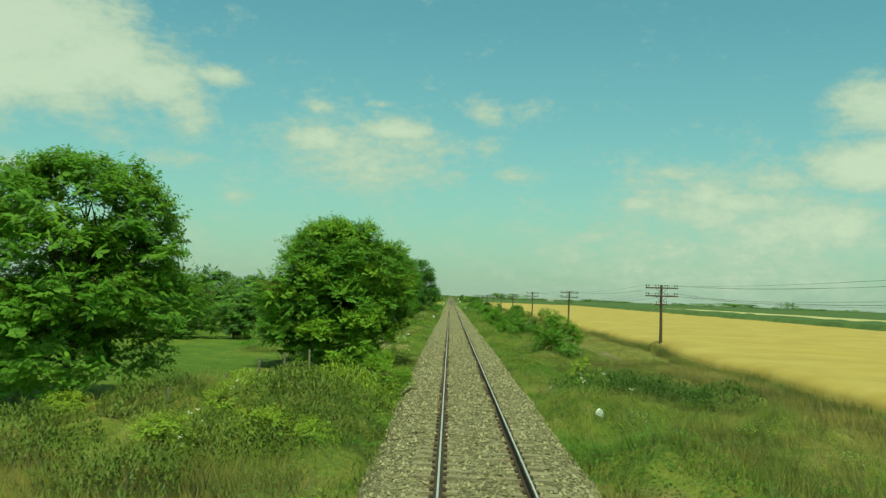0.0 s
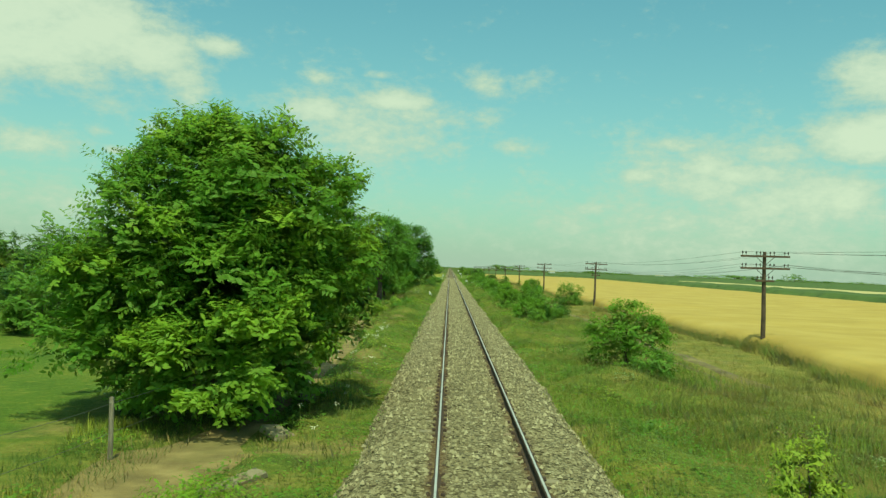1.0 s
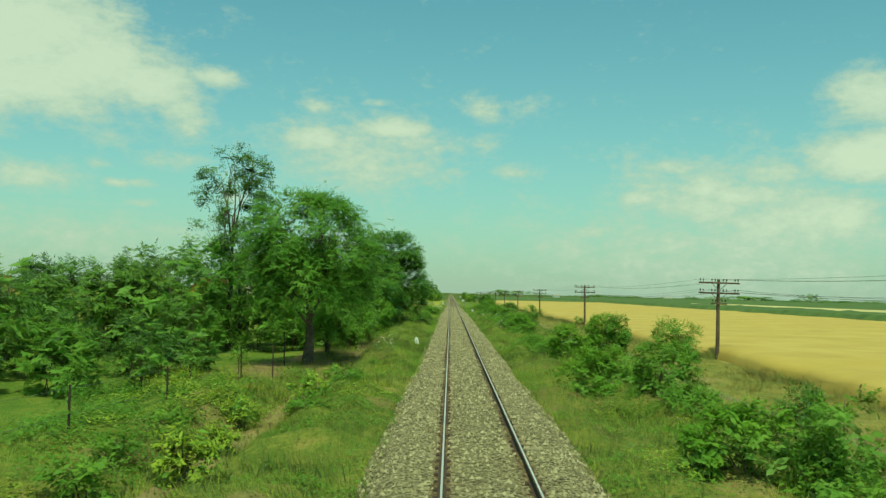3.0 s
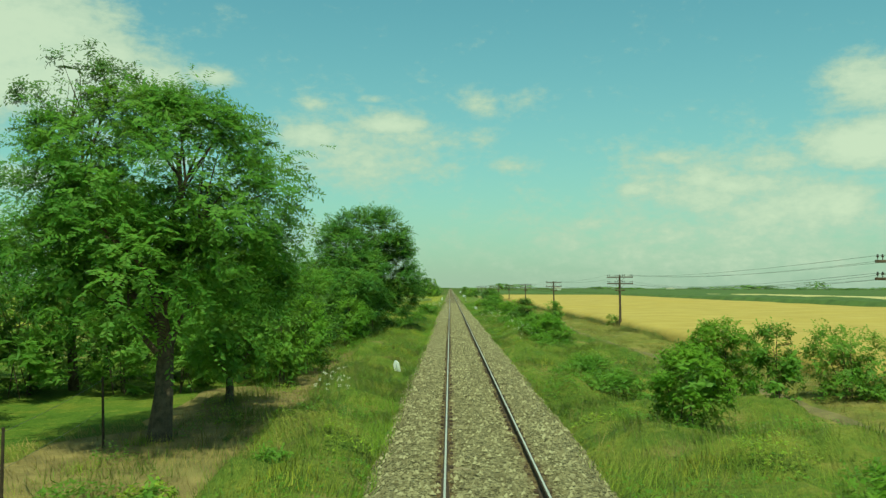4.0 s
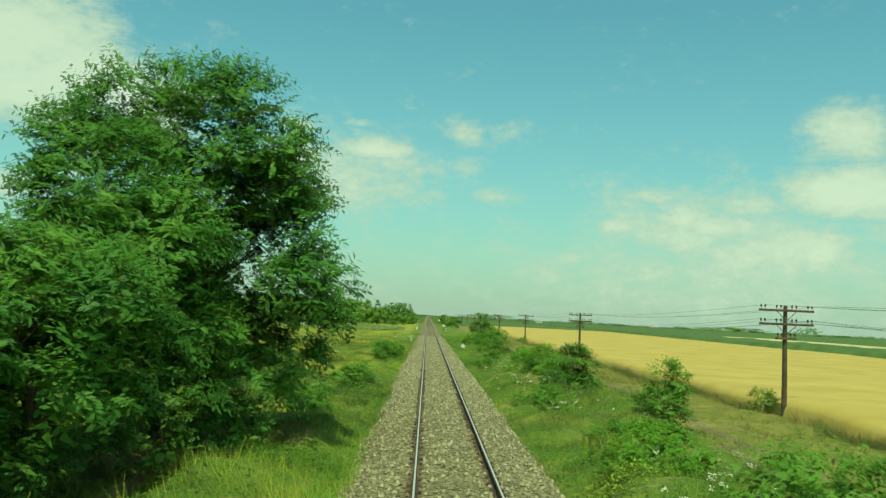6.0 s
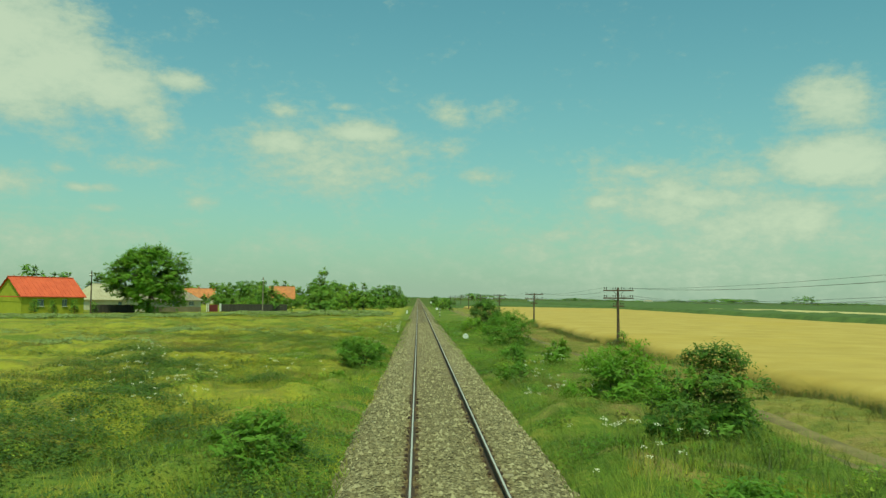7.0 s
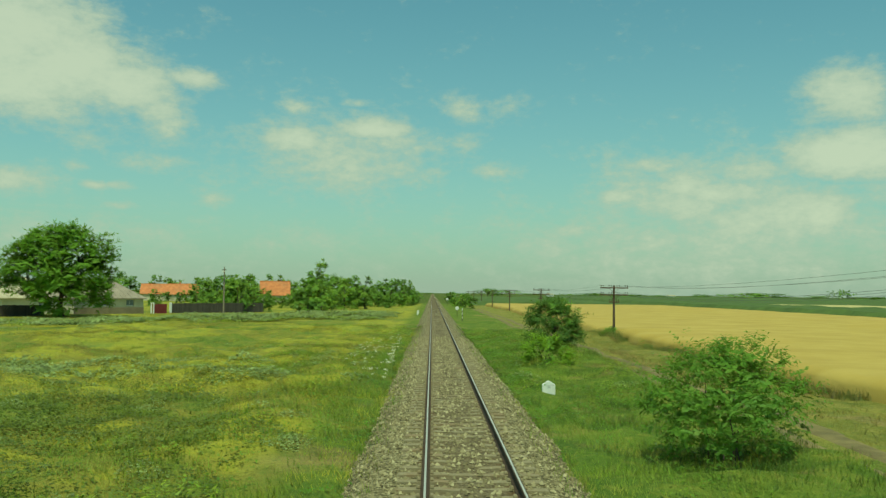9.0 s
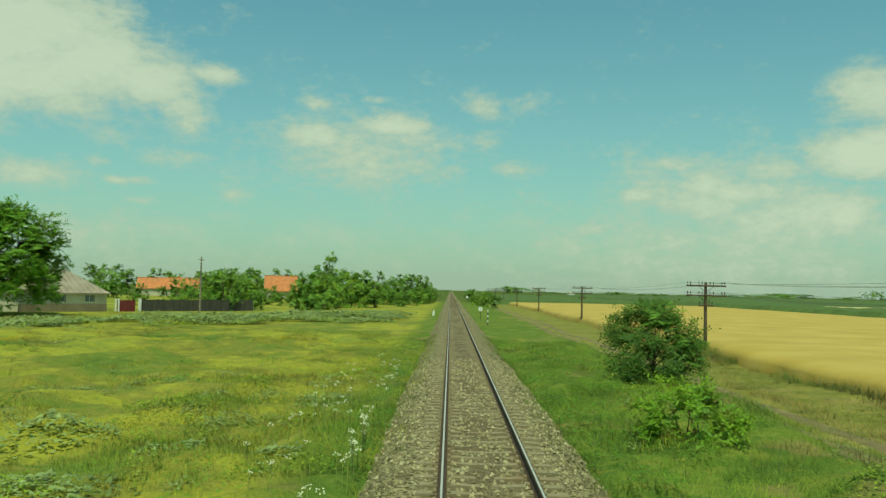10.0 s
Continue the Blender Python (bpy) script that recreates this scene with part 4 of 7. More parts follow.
def tree(name, label, x, y, width, low, high, seed, mat, girth=0.16, lobes=16, sprigs=2600, leaf=0.2, leaflets=8, bulge=0.48, category="tree",
         droop=0.25, inner=0.28, reach=0.5, slim=0.42, size=(0.2, 0.32), group="", z=None, rz=0.0, trunk_mat=None, lean=(0, 0), limbs=9, core=True, dense=0.0, clump=0.42):
    """Heights are above the tree's foot."""
    t = thing(name, label, category, pose(x, y, gz(x, y) if z is None else z, 0, 0, rz), group)
    ls = crown_lobes(seed, width, low, high, lobes, bulge, size, lean)
    crown, k = foliage("crown", ls, sprigs, leaf, mat, seed + 1, leaflets, droop, inner, reach, slim, (width, low, high), clump)
    part("trunk", trunk_mesh("trunk", stretched(ls, k), high * 0.66, girth, seed, trunk_mat, limbs=limbs), t)
    part("crown", crown, t)
    if core:
        deep = [(a * 0.85, b * 0.85, c, d * 0.8, e * 0.8) for a, b, c, d, e in stretched(ls, k)]
        inside = foliage("inner_crown", deep, int(sprigs * (dense or (0.10 if sprigs > 1400 else 0.22))), leaf * 1.5, INNER, seed + 2, 5, droop, 0.4, reach, 0.5)[0]
        part("inner_crown", inside, t, "inner leaves coloured bright to lift the shade")
    return t


def shrub(name, label, width, height, seed, mat, sprigs=420, leaf=0.15, leaflets=7, lobes=7, slim=0.45, category="shrub", reach=0.35, droop=0.1, x=0, y=0, inner=0.25, inner_mat=None):
    """Many-stemmed from the ground up; foliage reaches down to the grass."""
    t = thing(name, label, category, pose(x, y, gz(x, y)))
    ls = crown_lobes(seed, width, 0.1, height, lobes, 0.4, (0.22, 0.36))
    leaves, k = foliage("foliage", ls, sprigs, leaf, mat, seed + 1, leaflets, droop, inner, reach, slim, (width, 0.02, height))
    ls = stretched(ls, k)
    r = random.Random(seed)
    for l in ls[::2]:
        tip = Vector((l[0], l[1], l[2] + l[4] * 0.7))
        root = Vector((r.uniform(-0.12, 0.12) * width, r.uniform(-0.12, 0.12) * width, -0.1))
        bm = bmesh.new()
        tube(bm, [root, root.lerp(tip, 0.5) + Vector((0, 0, 0.1)), tip], [0.022, 0.016, 0.006], 5)
        part("stem", close("stem", bm, BARK), t)
    core = [(a * 0.8, b * 0.8, c * 0.85, d * 0.75, e * 0.8) for a, b, c, d, e in ls]
    part("inner_foliage", foliage("inner_foliage", core, int(sprigs * 0.18), leaf * 1.3, inner_mat or INNER, seed + 2, 5, droop, 0.4, reach, 0.5)[0], t, "inner leaves coloured bright to lift the shade")
    part("foliage", leaves, t)
    return t


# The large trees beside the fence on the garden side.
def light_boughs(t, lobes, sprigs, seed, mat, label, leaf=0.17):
    """Extra outer boughs on a crown; a lighter mat paints sunlight onto them."""
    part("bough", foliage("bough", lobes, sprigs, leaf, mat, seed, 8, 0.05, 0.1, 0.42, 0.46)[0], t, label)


tree("walnut_tree", "broad leafy walnut tree on the lawn with low boughs", -12.0, 26.8, 7.0, 0.85, 7.4, 101, WALNUT, 0.19, 34, 5600, 0.21, 8, inner=0.14, size=(0.14, 0.25), reach=0.48, droop=0.05, slim=0.46)
walnut = tree("walnut_tree", "bushy walnut tree with bright lower boughs behind a wire fence", -6.5, 44.9, 6.6, 0.35, 7.15, 103, WALNUT, 0.17, 48, 10000, 0.18, 9, inner=0.06, bulge=0.36, droop=0.0, slim=0.46, size=(0.13, 0.23), reach=0.46, clump=0.68)
light_boughs(walnut, [(-1.6, -2.0, 3.6, 1.0, 0.8), (0.8, -2.4, 3.4, 1.0, 0.8), (2.3, -1.2, 3.2, 0.9, 0.8), (2.6, 0.2, 2.2, 0.9, 0.7), (-2.6, -1.4, 1.6, 1.0, 0.8), (-0.6, -2.6, 2.6, 0.9, 0.7), (0.4, -1.9, 5.0, 0.9, 0.7), (-3.0, -0.4, 3.4, 0.9, 0.7), (2.9, -0.5, 4.3, 0.9, 0.8), (2.3, -1.0, 5.3, 0.9, 0.75), (1.3, -1.5, 6.0, 0.9, 0.7), (2.8, 0.7, 3.3, 0.9, 0.8), (1.8, -1.7, 4.5, 0.9, 0.8)], 1500, 903, WALNUT, "leafy outer boughs")
# sunlight on the lower boughs is put in as a lighter leaf colour
light_boughs(walnut, [(1.1, -2.7, 1.9, 1.15, 0.75), (0.0, -3.0, 1.5, 0.8, 0.55), (2.0, -2.2, 2.1, 0.8, 0.6), (0.9, -3.0, 1.0, 0.8, 0.5), (-2.2, -2.3, 3.0, 0.7, 0.5), (-1.0, -2.6, 4.2, 0.6, 0.45)], 760, 901, SUNNY, "lower boughs coloured yellow-green as if sunlit")
# lighter leaf colour brightens the crown's own shaded side
light_boughs(walnut, [(2.6, -0.7, 4.7, 0.95, 0.75), (2.2, 0.6, 5.6, 0.95, 0.75), (2.9, 0.5, 3.6, 0.9, 0.75), (1.6, -1.5, 5.8, 0.95, 0.7), (0.8, -0.7, 6.5, 1.0, 0.6), (2.5, -1.7, 3.1, 0.9, 0.7), (2.9, 1.2, 2.5, 0.9, 0.7), (1.9, -2.1, 4.0, 0.9, 0.7), (3.0, -0.6, 1.8, 0.9, 0.7), (-0.4, -1.8, 6.0, 0.9, 0.6)], 950, 907, SUNNY, "boughs towards the line coloured lighter as if sunlit")
tree("walnut_tree", "smaller walnut tree with boughs reaching towards the line", -6.4, 51.2, 5.8, 1.9, 6.8, 127, WALNUT, 0.13, 22, 2700, 0.165, 9, inner=0.12, size=(0.15, 0.25), reach=0.48, droop=0.0)
tree("acacia_tree", "spreading acacia with a bare trunk and feathery leaves", -7.7, 112.4, 7.2, 2.7, 8.5, 105, ACACIA, 0.24, 34, 6200, 0.17, 11, slim=0.38, reach=0.55, inner=0.08, bulge=0.5, droop=0.35, size=(0.14, 0.25), clump=0.58)
dark_acacia = tree("acacia_tree", "tall dark acacia with drooping feathery boughs over shrubs", -7.1, 159.0, 8.8, 0.6, 9.6, 107, TREE_OF_HEAVEN, 0.24, 44, 7000, 0.21, 9, slim=0.38, reach=0.56, inner=0.12, bulge=0.58, droop=0.12, size=(0.12, 0.24), dense=0.2)
light_boughs(dark_acacia, [(-1.4, -0.4, 6.6, 1.5, 1.1), (1.2, -0.6, 6.3, 1.6, 1.2), (2.3, -0.4, 4.4, 1.3, 1.1), (0.0, -1.0, 4.6, 1.7, 1.2), (0.6, -0.4, 7.9, 1.3, 0.8), (1.4, 0.4, 3.0, 1.5, 1.1), (3.0, -0.2, 5.6, 0.9, 0.8)], 1500, 905, TREE_OF_HEAVEN, "dense middle boughs", 0.2)
tree("acacia_tree", "dark acacia with feathery boughs behind the thicket", -11.6, 149.0, 6.4, 0.2, 5.4, 113, ACACIA, 0.18, 26, 3000, 0.22, 7, slim=0.4, reach=0.5, size=(0.15, 0.25))
tree("acacia_tree", "low acacia with boughs spreading over bare shaded ground", -7.5, 151.8, 5.0, 1.4, 4.8, 121, TREE_OF_HEAVEN, 0.12, 18, 2600, 0.2, 8, slim=0.4, reach=0.5, inner=0.15, size=(0.15, 0.25))
tree("acacia_tree", "slender acacia behind the thicket", -13.4, 139.0, 4.4, 0.5, 6.8, 125, ACACIA, 0.14, 16, 1500, 0.22, 7, slim=0.4, reach=0.5, size=(0.15, 0.25))
tree("twiggy_tree", "slim half-bare tree rising out of the thicket", -11.0, 141.5, 3.6, 2.0, 7.2, 117, ACACIA, 0.09, 12, 900, 0.16, 7, size=(0.14, 0.24), reach=0.5, limbs=12, core=False)
tree("half_dead_tree", "tall thin tree with sparse dark crown and bare twigs", -14.2, 123.0, 5.2, 5.2, 12.4, 109, DARKLEAF, 0.15, 16, 2000, 0.2, 6, size=(0.14, 0.24), reach=0.5, limbs=14, core=False)

tree("acacia_tree", "young acacia with a leaning grey trunk on bare earth", -7.6, 118.9, 3.2, 1.1, 3.5, 129, ACACIA, 0.13, 14, 1100, 0.17, 9, slim=0.4, reach=0.5, inner=0.12, size=(0.15, 0.25))

# Shrubs and young trees under the acacias.
THICKET = [(-9.9, 122.6, 3.0, 3.8, ACACIA), (-7.1, 124.4, 3.0, 3.2, SHRUB), (-8.8, 126.0, 3.6, 4.4, ACACIA), (-6.9, 128.4, 3.0, 3.2, WALNUT), (-7.4, 133.8, 3.4, 3.7, DARKLEAF),
           (-9.6, 138.5, 3.8, 5.2, ACACIA), (-8.6, 142.0, 3.0, 4.6, SHRUB), (-6.9, 145.4, 3.0, 3.3, WALNUT), (-9.4, 147.0, 3.6, 5.9, ACACIA), (-8.2, 151.0, 3.4, 2.2, DARKLEAF), (-6.4, 155.5, 2.6, 2.2, DARKLEAF),
           (-12.4, 122.4, 4.2, 5.6, SHRUB), (-15.4, 121.4, 4.6, 6.6, ACACIA), (-18.8, 120.4, 4.6, 6.0, DARKLEAF), (-22.2, 119.4, 4.6, 5.2, SHRUB), (-11.5, 129.0, 4.0, 5.0, ACACIA), (-8.6, 154.0, 3.6, 5.0, DARKLEAF), (-7.4, 164.0, 3.0, 3.4, DARKLEAF), (-10.4, 133.5, 4.2, 4.4, ACACIA),
           (-12.6, 136.0, 4.4, 4.6, SHRUB), (-10.6, 126.5, 3.6, 4.2, ACACIA)]
for i, (x, y, w, h, m) in enumerate(THICKET):
    shrub("thicket_shrub", "dense green thicket shrub below the acacias", w, h, 200 + i * 3, m, int((60 if x > -9.5 else 34) * w * h), 0.19 if x > -9.5 else 0.26, 8 if x > -9.5 else 6, 9, x=x, y=y, slim=0.42, reach=0.6)["group"] = "thicket below the acacias"

# Orchard behind the fence: three kinds of small fruit tree, repeated.
ORCHARD = [tree("fruit_tree", "rounded orchard tree leafy to the ground", -19.0, 102.0, 5.4, 0.1, 4.6, 301, FRUITLEAF, 0.11, 15, 560, 0.29, 5, limbs=4, group="orchard trees"),
           tree("fruit_tree", "rounded orchard tree leafy to the ground", -15.2, 114.5, 5.6, 0.1, 5.8, 304, FRUITLEAF, 0.12, 16, 600, 0.29, 5, limbs=4, group="orchard trees"),
           tree("fruit_tree", "dark orchard tree with a short trunk", -22.5, 98.5, 5.0, 0.5, 4.4, 307, DARKLEAF, 0.10, 14, 360, 0.36, 5, limbs=4, group="orchard trees")]


def orchard_row(entries):
    for i, (x, y, s) in enumerate(entries):
        copy_thing(ORCHARD[i % 3], pose(x, y, gz(x, y), 0, 0, 77 * i) @ Matrix.Scale(s, 4))


orchard_row([(-26, 104, 0.9), (-30, 99, 0.85), (-35, 105, 0.95), (-18.5, 108, 0.9), (-22, 111, 0.9), (-27, 112, 1.1), (-33, 114, 1.1), (-40, 110, 1.1), (-13.6, 82.0, 0.62), (-13.4, 104, 0.55),
             (-11.6, 100, 0.42), (-16.2, 103, 0.6)])
orchard_row([(-23, 74, 0.9), (-28, 69, 0.95), (-33, 76, 1.0), (-21, 66, 0.8), (-17.5, 73, 0.75), (-16, 64, 0.8), (-21.5, 77, 1.15), (-25.0, 78, 0.9), (-28.2, 79, 1.05), (-31.2, 81, 1.1), (-35.0, 82, 0.9)])
orchard_row([(-18, 118, 1.1), (-14.5, 127, 1.1), (-21, 126, 1.2), (-28, 127, 1.2), (-16, 136, 1.1), (-20, 146, 1.15), (-14, 152, 1.0), (-24, 137, 1.2), (-12.2, 161, 0.8), (-20.0, 118, 1.05), (-24.0, 120, 0.9), (-29.0, 120, 1.15), (-34.0, 122, 1.1), (-40.0, 121, 0.95)])

for i, (x, y, w, h) in enumerate([(-14.2, 99.0, 3.4, 2.4), (-17.5, 97.5, 4.0, 2.9), (-21.0, 96.5, 4.2, 2.7), (-25.0, 96.0, 4.4, 2.9), (-29.5, 95.0, 4.6, 2.8), (-12.2, 107.5, 3.2, 3.0), (-34.0, 94.5, 4.6, 2.8),
                                (-15.5, 63.5, 3.4, 2.4), (-18.8, 62.5, 3.8, 2.6), (-22.5, 62.0, 4.0, 2.8), (-26.5, 61.5, 4.0, 2.6), (-30.5, 61.0, 4.0, 2.6)]):
    shrub("garden_hedge", "dense dark hedge shrub behind the lawn", w, h, 620 + i * 3, DARKLEAF if i % 2 else SHRUB, int(42 * w * h), 0.32, 5, 9, x=x, y=y)["group"] = "hedge behind the lawn"

# Row of young staked trees in the garden.
SAPLING = tree("sapling", "young fruit tree with a thin stem and small crown", -9.4, 83.5, 1.2, 0.7, 2.1, 311, SHRUB, 0.03, 6, 150, 0.12, 6, size=(0.25, 0.4), group="young garden trees")
for x, y, s in [(-10.2, 75.0, 0.9), (-10.8, 92.0, 0.85), (-9.2, 104.5, 0.8), (-10.3, 101.5, 0.75), (-8.9, 66.0, 0.8)]:
    copy_thing(SAPLING, pose(x, y, gz(x, y), 0, 0, 50 * x) @ Matrix.Scale(s, 4))

# Low plants in the garden rows.
HERB = [shrub("garden_bush", "low leafy green garden bush in rough grass", 1.5, 1.1, 331 + k * 4, (SHRUB, SHRUB, LIME)[k], 140, 0.17, 6, 5, x=(-6.5, -8.5, -5.7)[k], y=(82.4, 76.8, 85.2)[k]) for k in range(3)]
for ob in HERB:
    ob["group"] = "garden bushes"
for i, (x, y, s) in enumerate([(-5.5, 76, 0.5), (-4.6, 93, 0.9), (-5.2, 97.5, 1.0), (-7.4, 86, 0.8), (-6.9, 78.5, 0.9), (-7.9, 72.5, 0.8), (-6.2, 70, 0.7), (-7.6, 90.5, 0.9), (-6.3, 92.5, 0.8), (-9.6, 71, 0.8),
                               (-8.5, 81.2, 0.7), (-5.9, 88.5, 0.7), (-4.9, 66, 0.6), (-4.4, 101.5, 0.9), (-5.4, 105, 0.7), (-11.8, 79.5, 0.8), (-11.3, 86.5, 0.9), (-6.0, 61.5, 0.7), (-4.0, 107.5, 0.7), (-8.9, 95.5, 0.8)]):
    copy_thing(HERB[i % 3], pose(x, y, gz(x, y), 0, 0, 63 * i) @ Matrix.Scale(s, 4))

# Yellow-green tall weeds close to the line.
shrub("tall_weed", "bushy bright yellow-green weed at the ballast edge", 2.0, 1.7, 351, SUNNY, 1300, 0.08, 8, 9, x=-2.8, y=30.2, slim=0.34, reach=0.28, inner_mat=LIME)["group"] = "verge weeds"
for x, y, w, h, k in [(-5.0, 21.0, 2.0, 1.0, 5), (-6.2, 22.1, 1.0, 1.35, 6), (-6.8, 19.5, 1.8, 1.0, 7), (-3.6, 20.0, 1.2, 0.9, 8), (4.7, 36.0, 1.2, 1.6, 9), (5.1, 33.2, 0.9, 1.3, 10),
                       (-7.0, 25.7, 1.0, 1.1, 1), (-10.2, 23.2, 1.9, 0.9, 2), (-4.7, 29.3, 2.3, 1.15, 3), (-6.0, 27.0, 1.6, 0.8, 4)]:
    shrub("tall_weed", "tall yellow-green weed clump in the verge", w, h, 351 + k * 5, LIME, int(240 * w), 0.11, 7, 7, x=x, y=y, slim=0.35, inner_mat=LIME)["group"] = "verge weeds"

# Bushes between the track and the dirt road.
def bush_row(entries, seed):
    for i, (x, y, w, h, m) in enumerate(entries):
        shrub("roadside_bush", "leafy green bush in tall grass beside the track", w, h * 1.12, seed + i * 3, m, int(225 * (w * h) ** 0.8), 0.16 if m is WALNUT else 0.145, 6, 9, x=x, y=y)["group"] = "bushes between track and farm road"


bush_row([(6.1, 56.6, 3.1, 2.4, WALNUT), (6.4, 53.8, 1.8, 1.1, SHRUB), (6.4, 84.2, 1.8, 2.0, SHRUB), (5.1, 85.5, 2.6, 1.7, WALNUT), (6.1, 96.5, 2.6, 2.2, SHRUB), (5.1, 80.8, 1.5, 1.2, SHRUB), (7.6, 89.0, 1.8, 1.6, DARKLEAF),
          (4.6, 99.2, 3.0, 1.7, WALNUT), (6.4, 94.3, 2.3, 1.1, SHRUB), (8.4, 120.6, 2.6, 2.5, WALNUT), (5.1, 112.8, 2.1, 2.0, WALNUT), (8.2, 115.2, 1.5, 2.5, SHRUB), (6.5, 104.0, 2.8, 1.3, SHRUB), (4.4, 124.6, 3.0, 1.1, SHRUB), (12.6, 121.0, 3.2, 2.2, SHRUB)], 400)
bush_row([(5.0, 149.0, 3.2, 1.9, SHRUB), (5.4, 144.8, 2.8, 1.9, WALNUT), (4.9, 120.4, 3.2, 1.1, SHRUB), (7.9, 123.4, 2.4, 1.6, DARKLEAF), (4.6, 140.2, 1.8, 0.9, SHRUB), (4.3, 155.0, 2.5, 1.4, WALNUT), (5.1, 163.3, 1.6, 0.9, SHRUB),
          (4.1, 171.2, 2.7, 1.1, SHRUB), (8.4, 169.5, 2.3, 2.3, SHRUB), (5.6, 160.0, 2.2, 1.2, WALNUT)], 440)
bush_row([(6.7, 181.2, 3.0, 2.4, DARKLEAF), (6.1, 224.0, 4.1, 2.6, SHRUB), (6.6, 205.2, 1.4, 1.5, WALNUT), (3.3, 195.2, 1.5, 1.0, SHRUB), (4.6, 209.0, 1.6, 1.1, SHRUB), (5.9, 187.2, 4.0, 2.1, WALNUT), (5.0, 247.8, 2.7, 1.6, SUNNY),
          (8.2, 183.2, 1.7, 0.9, SHRUB)], 480)
for x, y, w, h, k in [(15.0, 177.5, 1.5, 1.2, 0), (15.5, 229.0, 0.8, 1.3, 1), (15.3, 284.0, 2.2, 0.9, 2)]:
    shrub("pole_bush", "small scrubby bush at the foot of a pole", w, h, 520 + k * 4, SHRUB, int(160 * w), 0.12, 6, 5, x=x, y=y)
tree("young_tree", "small dense rounded tree between track and wheat", 7.2, 261.3, 4.0, 0.3, 3.5, 541, DARKLEAF, 0.07, 16, 2200, 0.18, 6, bulge=0.55)
for x, y, w, h, k in [(-3.5, 204.4, 3.0, 1.6, 11), (-3.9, 177.2, 2.3, 1.4, 2), (-4.3, 165.0, 1.7, 1.2, 5), (-4.0, 196.9, 0.8, 0.6, 4), (-4.6, 171.0, 1.6, 0.9, 8)]:
    shrub("lineside_bush", "dark green bramble bush at the ballast edge", w, h, 560 + k * 4, (DARKLEAF, WALNUT, SHRUB)[k % 3], int(200 * w), 0.17, 7, 7, x=x, y=y)["group"] = "bushes at the ballast edge"

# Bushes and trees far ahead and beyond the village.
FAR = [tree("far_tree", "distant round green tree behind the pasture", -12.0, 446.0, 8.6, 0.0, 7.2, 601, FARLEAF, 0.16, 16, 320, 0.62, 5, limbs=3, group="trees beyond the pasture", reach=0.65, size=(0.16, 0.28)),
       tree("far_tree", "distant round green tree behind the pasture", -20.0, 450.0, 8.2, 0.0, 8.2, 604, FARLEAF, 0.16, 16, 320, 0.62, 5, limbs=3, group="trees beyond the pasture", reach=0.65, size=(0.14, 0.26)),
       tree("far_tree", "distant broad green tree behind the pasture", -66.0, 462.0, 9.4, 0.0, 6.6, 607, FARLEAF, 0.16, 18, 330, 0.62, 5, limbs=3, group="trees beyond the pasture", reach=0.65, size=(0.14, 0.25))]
def far_row(entries, turn):
    for i, (x, y, s) in enumerate(entries):
        copy_thing(FAR[i % 3], pose(x, y, gz(x, y), 0, 0, turn * i) @ Matrix.Scale(s, 4))


far_row([(-27, 440, 1.0), (-33, 452, 1.1), (-39, 446, 0.42), (-45, 455, 0.3), (-52, 448, 1.0), (-16, 434, 0.75), (-23, 432, 0.7), (-9.0, 470, 0.9), (-30, 470, 1.3), (-60, 460, 1.1)], 47)
far_row([(-57, 420, 0.35), (-64, 410, 0.45), (-85, 440, 1.2), (-95, 430, 1.3), (-36, 425, 0.35), (-46, 415, 0.85), (-84, 370, 1.1), (-95, 380, 1.2), (-104, 350, 1.2), (-55, 380, 0.3), (-43, 400, 0.7)], 61)
far_row([(-8.0, 425, 0.45), (-11, 415, 0.4), (-7.0, 500, 0.6), (-6.5, 540, 0.6), (-10, 580, 0.8), (-13, 640, 1.0), (8.5, 420, 0.42), (7.0, 436, 0.4), (6.0, 455, 0.42), (9.0, 470, 0.5), (6.5, 520, 0.5), (7.5, 600, 0.6)], 83)
far_row([(-14, 428, 0.5), (-19, 426, 0.55), (-25, 424, 0.55), (-30, 430, 0.7), (-30.5, 436, 0.8), (-41, 432, 0.32), (-48, 430, 0.7), (-11.5, 440, 0.6), (-16, 452, 0.9), (-24, 458, 1.0), (-6.0, 470, 0.35), (-7.5, 455, 0.4), (-80, 474, 0.42), (-75.5, 478, 0.45), (-71, 480, 0.5), (-67, 476, 0.5), (-50, 478, 0.45)], 29)
far_row([(-104, 512, 1.1), (-97, 520, 1.05), (-90, 514, 1.15), (-83, 522, 1.1), (-76, 512, 1.0), (-70, 520, 1.15), (-63, 514, 1.2), (-56, 520, 1.15), (-49, 512, 1.1), (-43, 518, 1.2), (-112, 520, 1.2)], 53)
far_row([(-33, 398, 0.36), (-37, 404, 0.4), (-41, 410, 0.38), (-45, 418, 0.4), (-50, 426, 0.42), (-54, 434, 0.4), (-59, 440, 0.42), (-29, 392, 0.42), (-64, 448, 0.42), (-70, 452, 0.4), (-27, 404, 0.6), (-23, 410, 0.7)], 71)
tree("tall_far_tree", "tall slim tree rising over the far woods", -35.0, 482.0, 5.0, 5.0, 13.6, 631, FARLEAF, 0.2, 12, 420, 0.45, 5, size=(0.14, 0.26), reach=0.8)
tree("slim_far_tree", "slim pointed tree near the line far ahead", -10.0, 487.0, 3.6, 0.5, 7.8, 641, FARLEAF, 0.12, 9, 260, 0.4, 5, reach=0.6)
